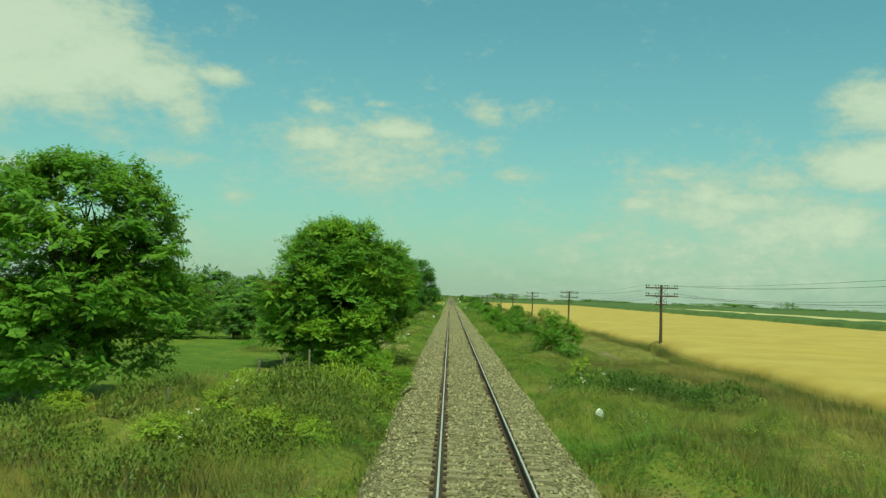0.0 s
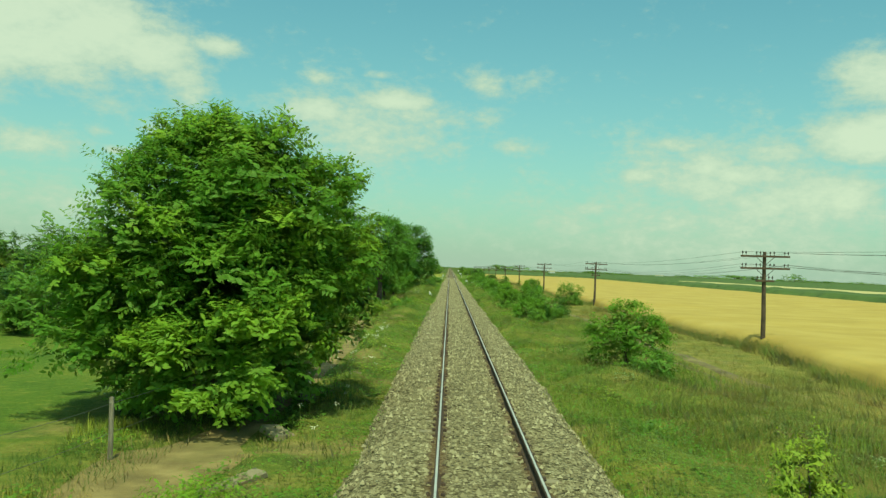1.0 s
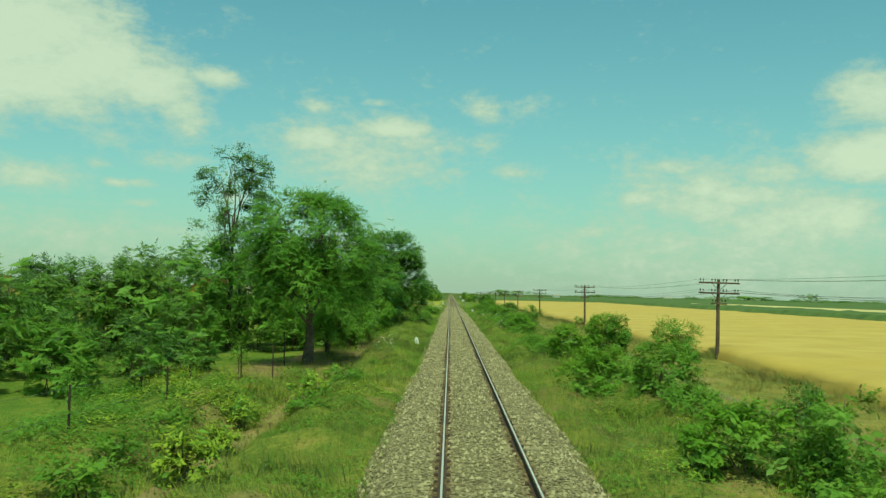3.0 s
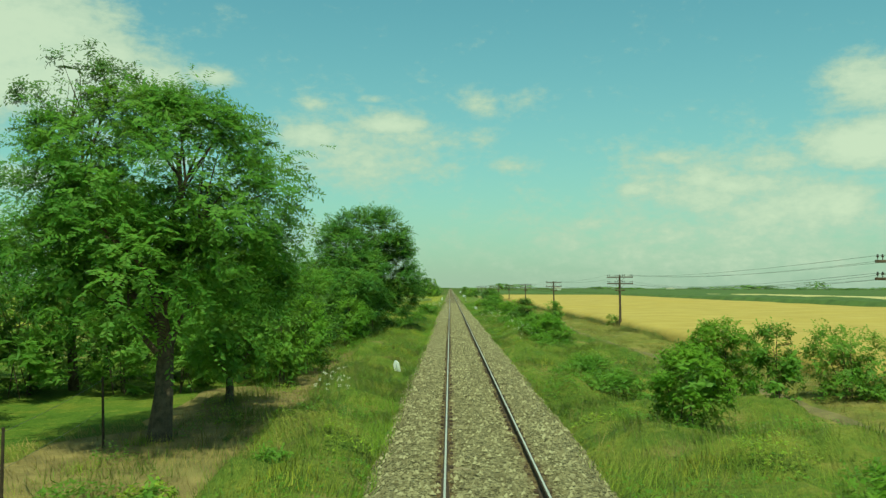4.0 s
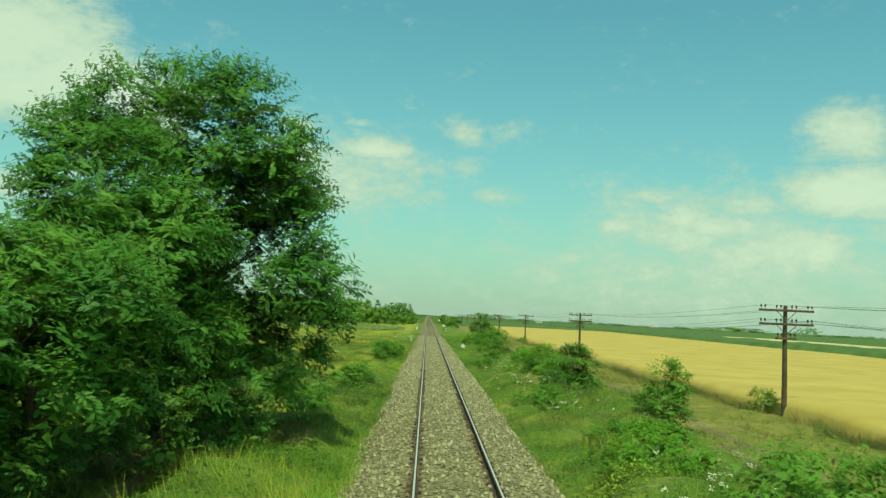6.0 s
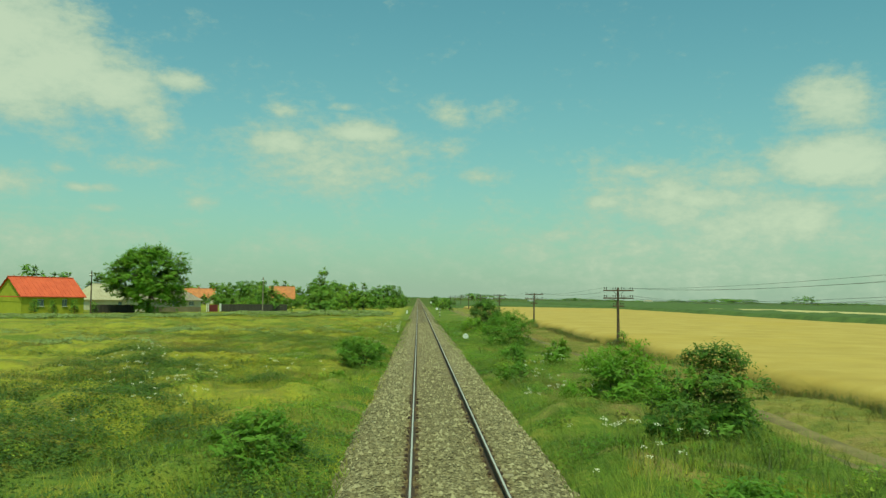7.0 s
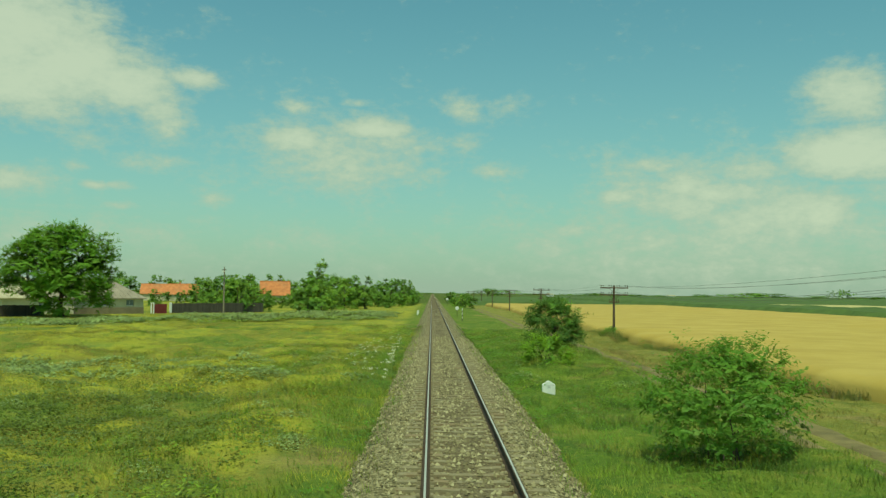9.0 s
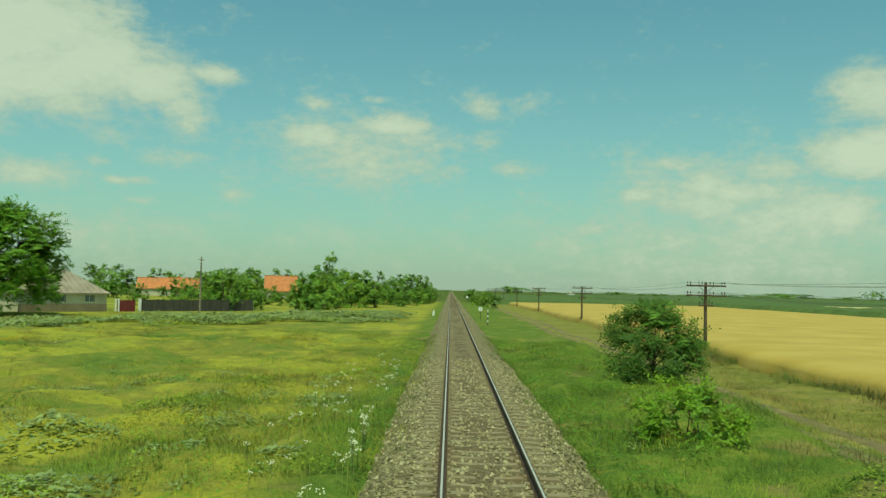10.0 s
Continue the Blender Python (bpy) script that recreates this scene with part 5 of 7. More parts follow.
tree("village_walnut", "large round walnut tree in front of village houses", -48.9, 321.5, 14.4, 1.1, 11.9, 651, WALNUT, 0.36, 44, 4300, 0.5, 6, reach=0.7, size=(0.16, 0.27), droop=0.05, dense=0.2)

# ---- the pole line ----
POLE_X = 15.55


def pole_thing():
    p = thing("telegraph_pole", "weathered wooden telegraph pole with two long crossarms", "telegraph pole", pose(0, 0, 0), "line of telegraph poles")
    bm = bmesh.new()
    tube(bm, [Vector((0, 0, -0.6)), Vector((0.01, 0, 1.6)), Vector((-0.01, 0, 3.4)), Vector((0, 0, 4.85))], [0.125, 0.115, 0.10, 0.085], 10)
    part("shaft", close("shaft", bm, WEATHERED), p)
    ins = bmesh.new()
    tube(ins, [Vector((0, 0, 0)), Vector((0, 0, 0.10)), Vector((0, 0, 0.105)), Vector((0, 0, 0.16)), Vector((0, 0, 0.165)), Vector((0, 0, 0.21))], [0.012, 0.012, 0.042, 0.046, 0.03, 0.028], 7)
    ins = close("insulator", ins, PORCELAIN)
    for z, length, spots in ((4.62, 2.5, (-1.16, -0.98, -0.45, -0.25, 0.25, 0.45, 0.98, 1.16)), (4.0, 2.5, (-1.16, -0.98, -0.45, -0.25, 0.25, 0.45, 0.98, 1.16)), (3.36, 0.95, (-0.38, -0.2, 0.2, 0.38))):
        arm = part("crossarm", box("crossarm", (length, 0.09, 0.10), WEATHERED, (0, 0, 0), 0.012), p, at=pose(0, -0.13, z))
        for x in spots:
            part("insulator", ins, arm, "dark insulator", pose(x, 0, 0.04))
        if length > 2:
            for s in (-1, 1):
                b = bmesh.new()
                tube(b, [Vector((s * 0.45, -0.14, z - 0.04)), Vector((s * 0.05, -0.12, z - 0.42))], [0.016, 0.016], 5)
                part("brace", close("brace", b, RUST), p)
    return p


POLE_YS = [15.2 + 53.75 * k + (0.8 if k == 4 else 0) for k in range(12)]
POLE_TOPS = [4.4, 4.38, 4.15, 4.22, 3.98, 3.80] + [3.75] * 6
first_pole = pole_thing()
for i, (y, top) in enumerate(zip(POLE_YS, POLE_TOPS)):
    m = pose(POLE_X, y, top - 4.85, 0, random.Random(i).uniform(-0.8, 0.8), random.Random(i + 50).uniform(-3, 3))
    if i == 0:
        first_pole.matrix_basis = m
    else:
        copy_thing(first_pole, m)


def sag_wire(a, b, sag, radius=0.006):
    bm = bmesh.new()
    pts = [a.lerp(b, t / 10) - Vector((0, 0, sag * 4 * (t / 10) * (1 - t / 10))) for t in range(11)]
    tube(bm, pts, [radius] * 11, 4)
    return close("wire", bm, WIRE)


for k, (h, x) in enumerate([(4.83, -1.16), (4.83, 1.16), (4.83, 0.45), (4.21, -1.16), (4.21, 1.16), (4.21, -0.45), (4.21, 0.98)]):
    line = thing("telegraph_wire", "thin sagging wire strung from pole to pole", "wire", pose(0, 0, 0), "wires of the pole line")
    for i in range(7):
        a = Vector((POLE_X + x, POLE_YS[i] - 0.13, POLE_TOPS[i] - 4.85 + h))
        b = Vector((POLE_X + x, POLE_YS[i + 1] - 0.13, POLE_TOPS[i + 1] - 4.85 + h))
        part("span", sag_wire(a, b, 0.35 + 0.05 * k), line)


# ---- fences, stones and signs by the line ----
def fence_run(name, label, spots, height, radius, mat, wires):
    f = thing(name, label, "fence", pose(0, 0, 0))
    r = random.Random(len(spots))
    tops = []
    for x, y in spots:
        bm = bmesh.new()
        tip = Vector((r.uniform(-0.06, 0.06), r.uniform(-0.06, 0.06), height * r.uniform(0.9, 1.08)))
        tube(bm, [Vector((0, 0, -0.3)), tip * 0.5, tip], [radius * 1.1, radius, radius * 0.9], 7)
        base = Vector((x, y, gz(x, y)))
        part("post", close("post", bm, mat), f, at=Matrix.Translation(base))
        tops.append((base, tip))
    for (a, ta), (b, tb) in zip(tops, tops[1:]):
        for k in wires:
            part("wire", sag_wire(a + ta * k, b + tb * k, 0.04, 0.004), f)


fence_run("garden_fence", "grey wooden posts with thin wire along the garden", [(-7.6, 22.5), (-7.3, 27.0), (-7.2, 31.0), (-6.9, 34.4), (-6.6, 38.7), (-6.5, 43.6), (-6.9, 49.0), (-7.6, 55.0)], 1.25, 0.045, GREYWOOD, (0.45, 0.9))
fence_run("orchard_fence", "thin rusty steel posts along the orchard", [(-10.6, 70.5), (-10.0, 77.6), (-9.8, 82.0), (-9.3, 88.5), (-9.1, 95.0), (-8.9, 103.7), (-8.0, 105.4), (-8.6, 111.3)], 1.55, 0.03, RUST, (0.55, 0.95))


def marker(name, label, x, y, size, tilt, turn, bars):
    """A painted stone slab with a gabled top; its lettering is plain bars."""
    t = thing(name, label, "marker stone", pose(x, y, gz(x, y), tilt[0], tilt[1], turn))
    w, d, h = size
    bm = bmesh.new()
    outline = [(-w / 2, -0.2), (w / 2, -0.2), (w / 2, h * 0.8), (w * 0.12, h), (-w * 0.12, h), (-w / 2, h * 0.8)]
    front = [bm.verts.new((a, -d / 2, b)) for a, b in outline]
    back = [bm.verts.new((a, d / 2, b)) for a, b in outline]
    bm.faces.new(front)
    bm.faces.new(back[::-1])
    for k in range(6):
        bm.faces.new((front[k], back[k], back[(k + 1) % 6], front[(k + 1) % 6]))
    bmesh.ops.bevel(bm, geom=list(bm.edges), offset=0.012, segments=1, affect="EDGES")
    bmesh.ops.recalc_face_normals(bm, faces=bm.faces)
    part("slab", close("slab", bm, WHITE), t)
    for bx, bz, bw, bh in bars:
        part("lettering", box("lettering", (bw, 0.006, bh), GREYPAINT, (bx, -d / 2 - 0.002, bz), 0), t, "grey lettering worn to bars")


def kilometre_stone(x, y):
    """A house-shaped white stone on a dark foot, with its distance painted under the gable."""
    t = thing("kilometre_stone", "white gabled kilometre stone numbered 26 in grass", "marker stone", pose(x, y, gz(x, y) + 0.07))
    part("foot", box("foot", (0.44, 0.16, 0.34), DARKFENCE, (0, 0, -0.1), 0.01), t, "dark unpainted foot")
    bm = bmesh.new()
    outline = [(-0.225, 0.05), (0.225, 0.05), (0.225, 0.47), (0.0, 0.60), (-0.225, 0.47)]
    front = [bm.verts.new((a, -0.09, b)) for a, b in outline]
    back = [bm.verts.new((a, 0.09, b)) for a, b in outline]
    bm.faces.new(front)
    bm.faces.new(back[::-1])
    for k in range(5):
        bm.faces.new((front[k], back[k], back[(k + 1) % 5], front[(k + 1) % 5]))
    bmesh.ops.bevel(bm, geom=list(bm.edges), offset=0.014, segments=2, affect="EDGES")
    bmesh.ops.recalc_face_normals(bm, faces=bm.faces)
    part("slab", close("slab", bm, WHITE), t)
    part("lettering", box("lettering", (0.32, 0.006, 0.008), GREYPAINT, (0, -0.092, 0.455), 0), t, "grey painted line")
    curve = bpy.data.curves.new("number", "FONT")
    curve.body, curve.size, curve.align_x, curve.extrude = "26", 0.13, "CENTER", 0.003
    words = bpy.data.objects.new("number", curve)
    mesh = bpy.data.meshes.new_from_object(words)
    mesh.materials.clear()
    mesh.materials.append(GREYPAINT)
    bpy.data.objects.remove(words)
    part("number", mesh, t, "grey painted number 26", pose(0, -0.094, 0.345, 90, 0, 0))


kilometre_stone(3.45, 235.6)
marker("white_marker_stone", "narrow leaning white marker stone in the verge", 3.65, 25.9, (0.24, 0.12, 0.62), (0, 9), 10, [])
marker("white_marker_stone", "narrow white marker stone leaning by the ballast", -2.75, 127.4, (0.24, 0.12, 0.66), (0, -14), -6, [(0.0, 0.42, 0.05, 0.16), (0.0, 0.24, 0.05, 0.1)])
marker("white_marker_stone", "narrow white marker stone at the ballast edge", -3.0, 352.0, (0.3, 0.14, 0.8), (0, 4), 0, [])


def striped_post(x, y):
    t = thing("striped_post", "slim post painted in black and white bands", "signal post", pose(x, y, gz(x, y)))
    for k in range(6):
        bm = bmesh.new()
        tube(bm, [Vector((0, 0, 0.27 * k - (0.3 if k == 0 else 0))), Vector((0, 0, 0.27 * (k + 1)))], [0.055, 0.055], 9)
        part("band", close("band", bm, BLACK if k % 2 == 0 else WHITE), t, "black band" if k % 2 == 0 else "white band")


def round_board(x, y, z, r, label):
    t = thing("signal_board", label, "railway sign", pose(x, y, gz(x, y)))
    b = bmesh.new()
    tube(b, [Vector((0, 0, -0.3)), Vector((0, 0, z))], [0.035, 0.035], 8)
    part("post", close("post", b, RUST), t)
    b = bmesh.new()
    tube(b, [Vector((0, -0.06, z)), Vector((0, -0.04, z))], [r, r], 6)
    part("board", close("board", b, WHITE), t, "white painted board")
    part("symbol", box("symbol", (r * 0.5, 0.006, r * 0.5), GREYPAINT, (0, -0.064, z), 0), t, "faint grey symbol")


striped_post(3.35, 322.5)
round_board(3.15, 340.0, 1.35, 0.3, "white board on a short post beside the track")
round_board(3.6, 455.0, 1.9, 0.35, "small white board far along the track")


def slab(x, y, size, turn, tip):
    t = box("concrete_slab", size, CONCRETE, (0, 0, 0), 0.03, 0.9)
    tagged(part("concrete_slab", t, at=pose(x, y, gz(x, y) + 0.1, tip, 6, turn)), "broken pale concrete slab lying in the grass", "concrete slab")


slab(-4.0, 37.0, (0.3, 1.5, 0.14), -28, 5)
slab(-4.2, 41.8, (0.5, 0.8, 0.18), 40, 8)
slab(-4.3, 46.4, (0.55, 0.8, 0.2), 20, -6)
slab(-3.6, 51.0, (0.4, 0.6, 0.18), -35, 9)

# ---- the village ----
ALONG = Vector((0.58, 0.815, 0)).normalized()
TURN = math.degrees(math.atan2(ALONG.y, ALONG.x))


def house(label, corner, length, depth, eaves, ridge, wall_mat, roof_mat, windows=(), plinth=None, hip=0.0, chimney=None, turn=TURN, overhang=0.35):
    """A gabled house. Local x runs along the street from the far left corner, local -y faces the railway; corner is its right front corner."""
    base = -0.8
    u = Vector((math.cos(radians(turn)), math.sin(radians(turn)), 0))
    origin = Vector(corner).to_3d() - u * length
    t = thing("house", label, "house", pose(origin.x, origin.y, base, 0, 0, turn))
    e, rg = eaves - base, ridge - base
    # walls with thickness and openings in the front
    bm = bmesh.new()

    def block(x0, x1, y0, y1, z0, z1):
        vs = [bm.verts.new(p) for p in ((x0, y0, z0), (x1, y0, z0), (x1, y1, z0), (x0, y1, z0), (x0, y0, z1), (x1, y0, z1), (x1, y1, z1), (x0, y1, z1))]
        for f in ((3, 2, 1, 0), (4, 5, 6, 7), (0, 1, 5, 4), (1, 2, 6, 5), (2, 3, 7, 6), (3, 0, 4, 7)):
            bm.faces.new([vs[k] for k in f])

    cuts = sorted(windows)
    x = 0.0
    for wx, wz, ww, wh in cuts:
        block(x, wx - ww / 2, 0, 0.35, 0, e)
        block(wx - ww / 2, wx + ww / 2, 0, 0.35, 0, wz - wh / 2)
        block(wx - ww / 2, wx + ww / 2, 0, 0.35, wz + wh / 2, e)
        x = wx + ww / 2
    block(x, length, 0, 0.35, 0, e)
    block(0, length, depth - 0.35, depth, 0, e)
    block(0, 0.35, 0.35, depth - 0.35, 0, e)
    block(length - 0.35, length, 0.35, depth - 0.35, 0, e)
    if not hip:
        for gx in (0.0, length - 0.3):
            a = [bm.verts.new((gx, 0, e)), bm.verts.new((gx, depth, e)), bm.verts.new((gx, depth / 2, rg - 0.1))]
            b = [bm.verts.new((gx + 0.3, 0, e)), bm.verts.new((gx + 0.3, depth, e)), bm.verts.new((gx + 0.3, depth / 2, rg - 0.1))]
            bm.faces.new(a[::-1])
            bm.faces.new(b)
            for k in range(3):
                bm.faces.new((a[k], a[(k + 1) % 3], b[(k + 1) % 3], b[k]))
    part("wall", close("wall", bm, wall_mat), t)
    if plinth:
        part("plinth", box("plinth", (length + 0.06, 0.1, plinth[1]), plinth[0], (length / 2, -0.03, plinth[1] / 2), 0.01), t, "brown painted plinth")
    for wx, wz, ww, wh in windows:
        win = part("window", box("window_frame", (ww, 0.06, wh), WHITE, (0, 0, 0), 0.01), t, "white framed window", pose(wx, 0.2, wz))
        for s in (-1, 1):
            part("pane", box("pane", (ww * 0.43, 0.02, wh * 0.86), GLASS, (s * ww * 0.235, -0.03, 0), 0), win)
        part("sill", box("sill", (ww + 0.16, 0.2, 0.05), CREAM, (0, -0.22, -wh / 2 - 0.03), 0.008), win)
    # roof slabs with overhang
    bm = bmesh.new()
    o = overhang
    drop = (rg - e) / (depth / 2) * o
    lows = [(-o, -o, e - drop), (length + o, -o, e - drop), (length + o, depth + o, e - drop), (-o, depth + o, e - drop)]
    tops = [(-o + hip, depth / 2, rg), (length + o - hip, depth / 2, rg)]
    for lift in (0.0, 0.14):
        c = [bm.verts.new((p[0], p[1], p[2] + lift)) for p in lows + tops]
        for f in ((0, 1, 5, 4), (2, 3, 4, 5), (1, 2, 5), (3, 0, 4)):
            if len(f) == 4 or hip:
                bm.faces.new([c[k] for k in f])
        if lift:
            for a, b in zip((0, 1, 2, 3), (1, 2, 3, 0)):
                bm.faces.new((old[a], old[b], c[b], c[a]))
        old = c
    roof = part("roof", close("roof", bm, roof_mat), t)
    n = int(length * 1.4)
    for k in range(n):
        f = (k + 0.5) / n
        x = -o + (length + 2 * o) * f
        lim = 1.0 if not hip else min(1.0, (x + o) / hip, (length + o - x) / hip)
        if lim > 0.15:
            b = bmesh.new()
            end = Vector((x, -o + (depth / 2 + o) * lim, e - drop + (rg - e + drop) * lim + 0.15))
            tube(b, [Vector((x, -o, e - drop + 0.15)), end], [0.035, 0.035], 4)
            part("roof_rib", close("roof_rib", b, roof_mat), roof)
    part("ridge_cap", box("ridge_cap", (length + 2 * o - 2 * hip, 0.3, 0.12), roof_mat, (length / 2, depth / 2, rg + 0.16), 0.03), roof)
    if chimney:
        part("chimney", box("chimney", (0.5, 0.5, 1.3), OLD_TILE, (chimney, depth / 2 + 0.6, rg + 0.1), 0.02), roof, "brick chimney")
    return t


house("yellow-green rendered house with a bright red tiled roof", (-58.2, 315.0), 11.4, 7.5, 2.15, 5.15, GREENWALL, RED_TILE, windows=((3.4, 1.8, 1.3, 1.2), (7.8, 1.8, 1.0, 1.2)), overhang=0.3)
house("old house with a pale grey hipped roof behind a fence", (-61.0, 349.0), 9.0, 8.0, 1.5, 4.5, CREAM, PALE_ROOF, windows=((6.5, 1.4, 1.0, 1.0),), hip=3.0)
house("cream house with brown plinth and grey hipped roof", (-44.2, 340.0), 11.5, 8.0, 1.7, 4.3, CREAM, GREY_ROOF, windows=((5.2, 1.75, 1.5, 0.95), (9.2, 1.75, 1.35, 0.95)), plinth=(PLINTH, 1.05), hip=3.6)
house("distant house with an orange clay tile roof among trees", (-76.2, 494.0), 8.6, 8.0, 1.5, 4.7, CREAM, OLD_TILE, chimney=3.0, turn=14)
house("distant house with an orange clay tile roof among trees", (-46.4, 492.0), 9.0, 8.0, 1.7, 5.9, CREAM, OLD_TILE, turn=10)
house("low distant house with an orange roof among garden trees", (-86.6, 497.0), 8.4, 8.0, 1.6, 4.6, CREAM, OLD_TILE, turn=12)
house("distant house with an orange roof behind the orchard", (-88.0, 246.0), 9.0, 8.0, 1.4, 4.3, CREAM, OLD_TILE, turn=35)


def board_fence(label, start, length, height, mat, post_mat, board=0.22):
    f = thing("board_fence", label, "fence", pose(start[0], start[1], -0.8, 0, 0, TURN))
    bd = box("board", (board * 0.94, 0.03, height), mat, (0, 0, height / 2), 0.004)
    r = random.Random(int(length * 10))
    for k in range(int(length / board)):
        part("board", bd, f, at=pose(board * (k + 0.5), 0, r.uniform(-0.03, 0.03)))
    for k in range(int(length / 2.4) + 1):
        part("post", box("post", (0.14, 0.14, height + 0.1), post_mat, (0, 0.09, height / 2), 0.01), f, at=pose(2.4 * k, 0, 0))


board_fence("tall dark board fence in front of the gardens", (-40.6, 342.9), 19.0, 1.62, DARKFENCE, DARKFENCE)
board_fence("dark board fence between the village houses", (-57.4, 317.0), 9.0, 1.5, DARKFENCE, DARKFENCE)
gate = thing("yard_gate", "maroon sheet metal gate between white posts", "gate", pose(-43.1, 339.4, -0.8, 0, 0, TURN))
part("leaf", box("leaf", (2.6, 0.06, 1.5), MAROON, (1.9, 0, 0.8), 0.01), gate)
for gx, gw in ((0.35, 0.16), (0.75, 0.2), (3.9, 0.3)):
    part("gate_post", box("gate_post", (gw, gw, 1.75), WHITE, (gx, 0, 0.875), 0.015), gate, "white painted gate post")


def village_pole(x, y, height, arms):
    p = thing("village_pole", "slim pole carrying village power lines", "utility pole", pose(x, y, -0.8, 0, 0, TURN))
    bm = bmesh.new()
    tube(bm, [Vector((0, 0, -0.4)), Vector((0, 0, height * 0.5)), Vector((0, 0, height))], [0.13, 0.11, 0.08], 9)
    part("shaft", close("shaft", bm, GREYWOOD if arms < 2 else WEATHERED), p)
    for k in range(arms):
        part("crossarm", box("crossarm", (0.9, 0.08, 0.08), WEATHERED, (0, 0, height - 0.4 - 0.45 * k), 0.01), p)
    b = bmesh.new()
    tube(b, [Vector((0, 0, height - 0.9)), Vector((-0.4, -0.3, height - 0.7))], [0.03, 0.03], 5)
    part("lamp_bracket", close("lamp_bracket", b, RUST), p)
    part("lamp_head", box("lamp_head", (0.34, 0.2, 0.12), WHITE, (-0.5, -0.38, height - 0.7), 0.03), p, "white street lamp head")


village_pole(-31.1, 335.6, 7.15, 1)
village_pole(-54.0, 306.6, 7.2, 2)
CYPRESS = tree("conifer", "small dark pointed conifer before the green house", -62.6, 305.5, 1.8, 0.05, 2.4, 701, DARKLEAF, 0.06, 10, 260, 0.16, 6, bulge=0.25, group="conifers before the green house", size=(0.2, 0.34))
for x, y, s in [(-60.8, 308.5, 0.95), (-58.6, 312.0, 1.0), (-56.6, 315.2, 0.85)]:
    copy_thing(CYPRESS, pose(x, y, -0.8, 0, 0, x * 20) @ Matrix.Scale(s, 4))
for i, (x, y, s) in enumerate([(-38.0, 352.0, 0.3), (-33.5, 356.0, 0.7), (-35.5, 364.0, 0.85), (-30.2, 362.0, 0.42), (-23.8, 372.0, 0.75), (-22.0, 378.0, 0.75), (-35.5, 380.0, 0.62), (-19.0, 392.0, 0.8), (-25.0, 396.0, 0.95), (-15.5, 402.0, 0.7), (-42.5, 364.0, 0.55)]):
    copy_thing(FAR[i % 3], pose(x, y, gz(x, y), 0, 0, 31 * i) @ Matrix.Scale(s, 4))

# ---- grasses, weeds and flowers ----
DRY_PATCHES = [(-3.2, 114.6, 0.7, 2.4), (-7.3, 31.5, 1.9, 5.0), (-5.5, 37.5, 1.6, 6.5), (-6.2, 31.0, 1.4, 3.0), (-5.2, 52.0, 0.8, 9.0), (-5.2, 68.0, 0.6, 10.0), (-8.0, 108.5, 3.4, 9.0), (-5.6, 117.0, 1.0, 5.0), (6.8, 22.0, 2.4, 9.0), (8.0, 42.0, 1.5, 11.0), (12.8, 34.0, 1.6, 24.0), (4.0, 62.0, 1.0, 4.0), (3.6, 92.0, 0.8, 7.0),
               (4.0, 99.0, 0.8, 4.0), (8.0, 66.0, 0.9, 6.0), (10.8, 90.0, 0.8, 14.0), (11.0, 250.0, 0.7, 20.0), (-14.0, 215.0, 4.0, 8.0), (-22.0, 226.0, 5.0, 6.0), (-11.0, 184.0, 2.0, 4.0), (3.4, 128.0, 0.6, 4.0)]


def dryness(x, y):
    """1 in the middle of a dry patch, 0 outside."""
    k = np.zeros_like(x)
    for px, py, rx, ry in DRY_PATCHES:
        k = np.maximum(k, 1 - np.hypot((x - px) / rx, (y - py) / ry) ** 2)
    return np.clip(k + 0.7 * (value_noise(x, y, 1.2, 35) - 0.5) * (k > 0), 0, 1)


def rank(x, y):
    """How tall the growth stands, along the line and across it."""
    left = np.interp(y, [8, 24, 36, 50, 62, 84, 104, 112, 150, 166, 178, 200, 240, 290], [1.3, 1.2, 0.6, 0.5, 0.6, 0.85, 0.9, 1.15, 1.15, 0.9, 0.85, 0.8, 0.7, 0.6])
    right = np.interp(y, [8, 30, 44, 60, 90, 110, 130, 170, 200, 215, 240, 290], [1.15, 1.1, 0.85, 0.8, 0.9, 1.0, 1.1, 1.1, 1.0, 0.8, 0.75, 0.75])
    return np.where(x < 0, left, right)


def growth(x, y):
    """Height of the matted undergrowth over the soil: billows, sunk where the land is mown, trodden, driven or shaded."""
    x, y = np.asarray(x, float), np.asarray(y, float)
    b = 0.5 * value_noise(x, y, 2.6, 421) + 0.28 * value_noise(x, y, 1.2, 422) + 0.22 * value_noise(x, y, 6.0, 423)
    h = np.clip((b - 0.28) * 2.0, 0, 1) * 0.74 * rank(x, y) * np.clip((np.abs(x) - 2.15) / 1.1, 0, 1)
    drive = 1 - np.exp(-((x - track_x(y)) / 1.15) ** 4) * np.clip((y - 30) / 30, 0, 1)
    beyond = np.clip((10.9 - x) / 0.8, 0.2, 1) * np.clip((15.2 - x) / 0.6, 0, 1)
    trodden = np.where((y > 33) & (y < 169), 1 - np.exp(-((x - path_x(y)) / 0.8) ** 4), 1.0)
    yard = np.interp(y, [30, 40, 50, 56, 80, 100, 108, 160, 172], [-11.0, -4.6, -5.0, -11.0, -11.0, -11.0, -6.6, -6.6, -34.0])
    mown = np.clip((x - yard) / 1.5, 0, 1)
    h = h * np.where(x > 0, drive * beyond, trodden * mown) * (1 - 0.75 * dryness(x, y))
    return h * clearing(x, y)


def top_z(x, y):
    """The top of whatever covers the soil."""
    return np.maximum(surface_z(x, y), ground_z(x, y) + growth(x, y))


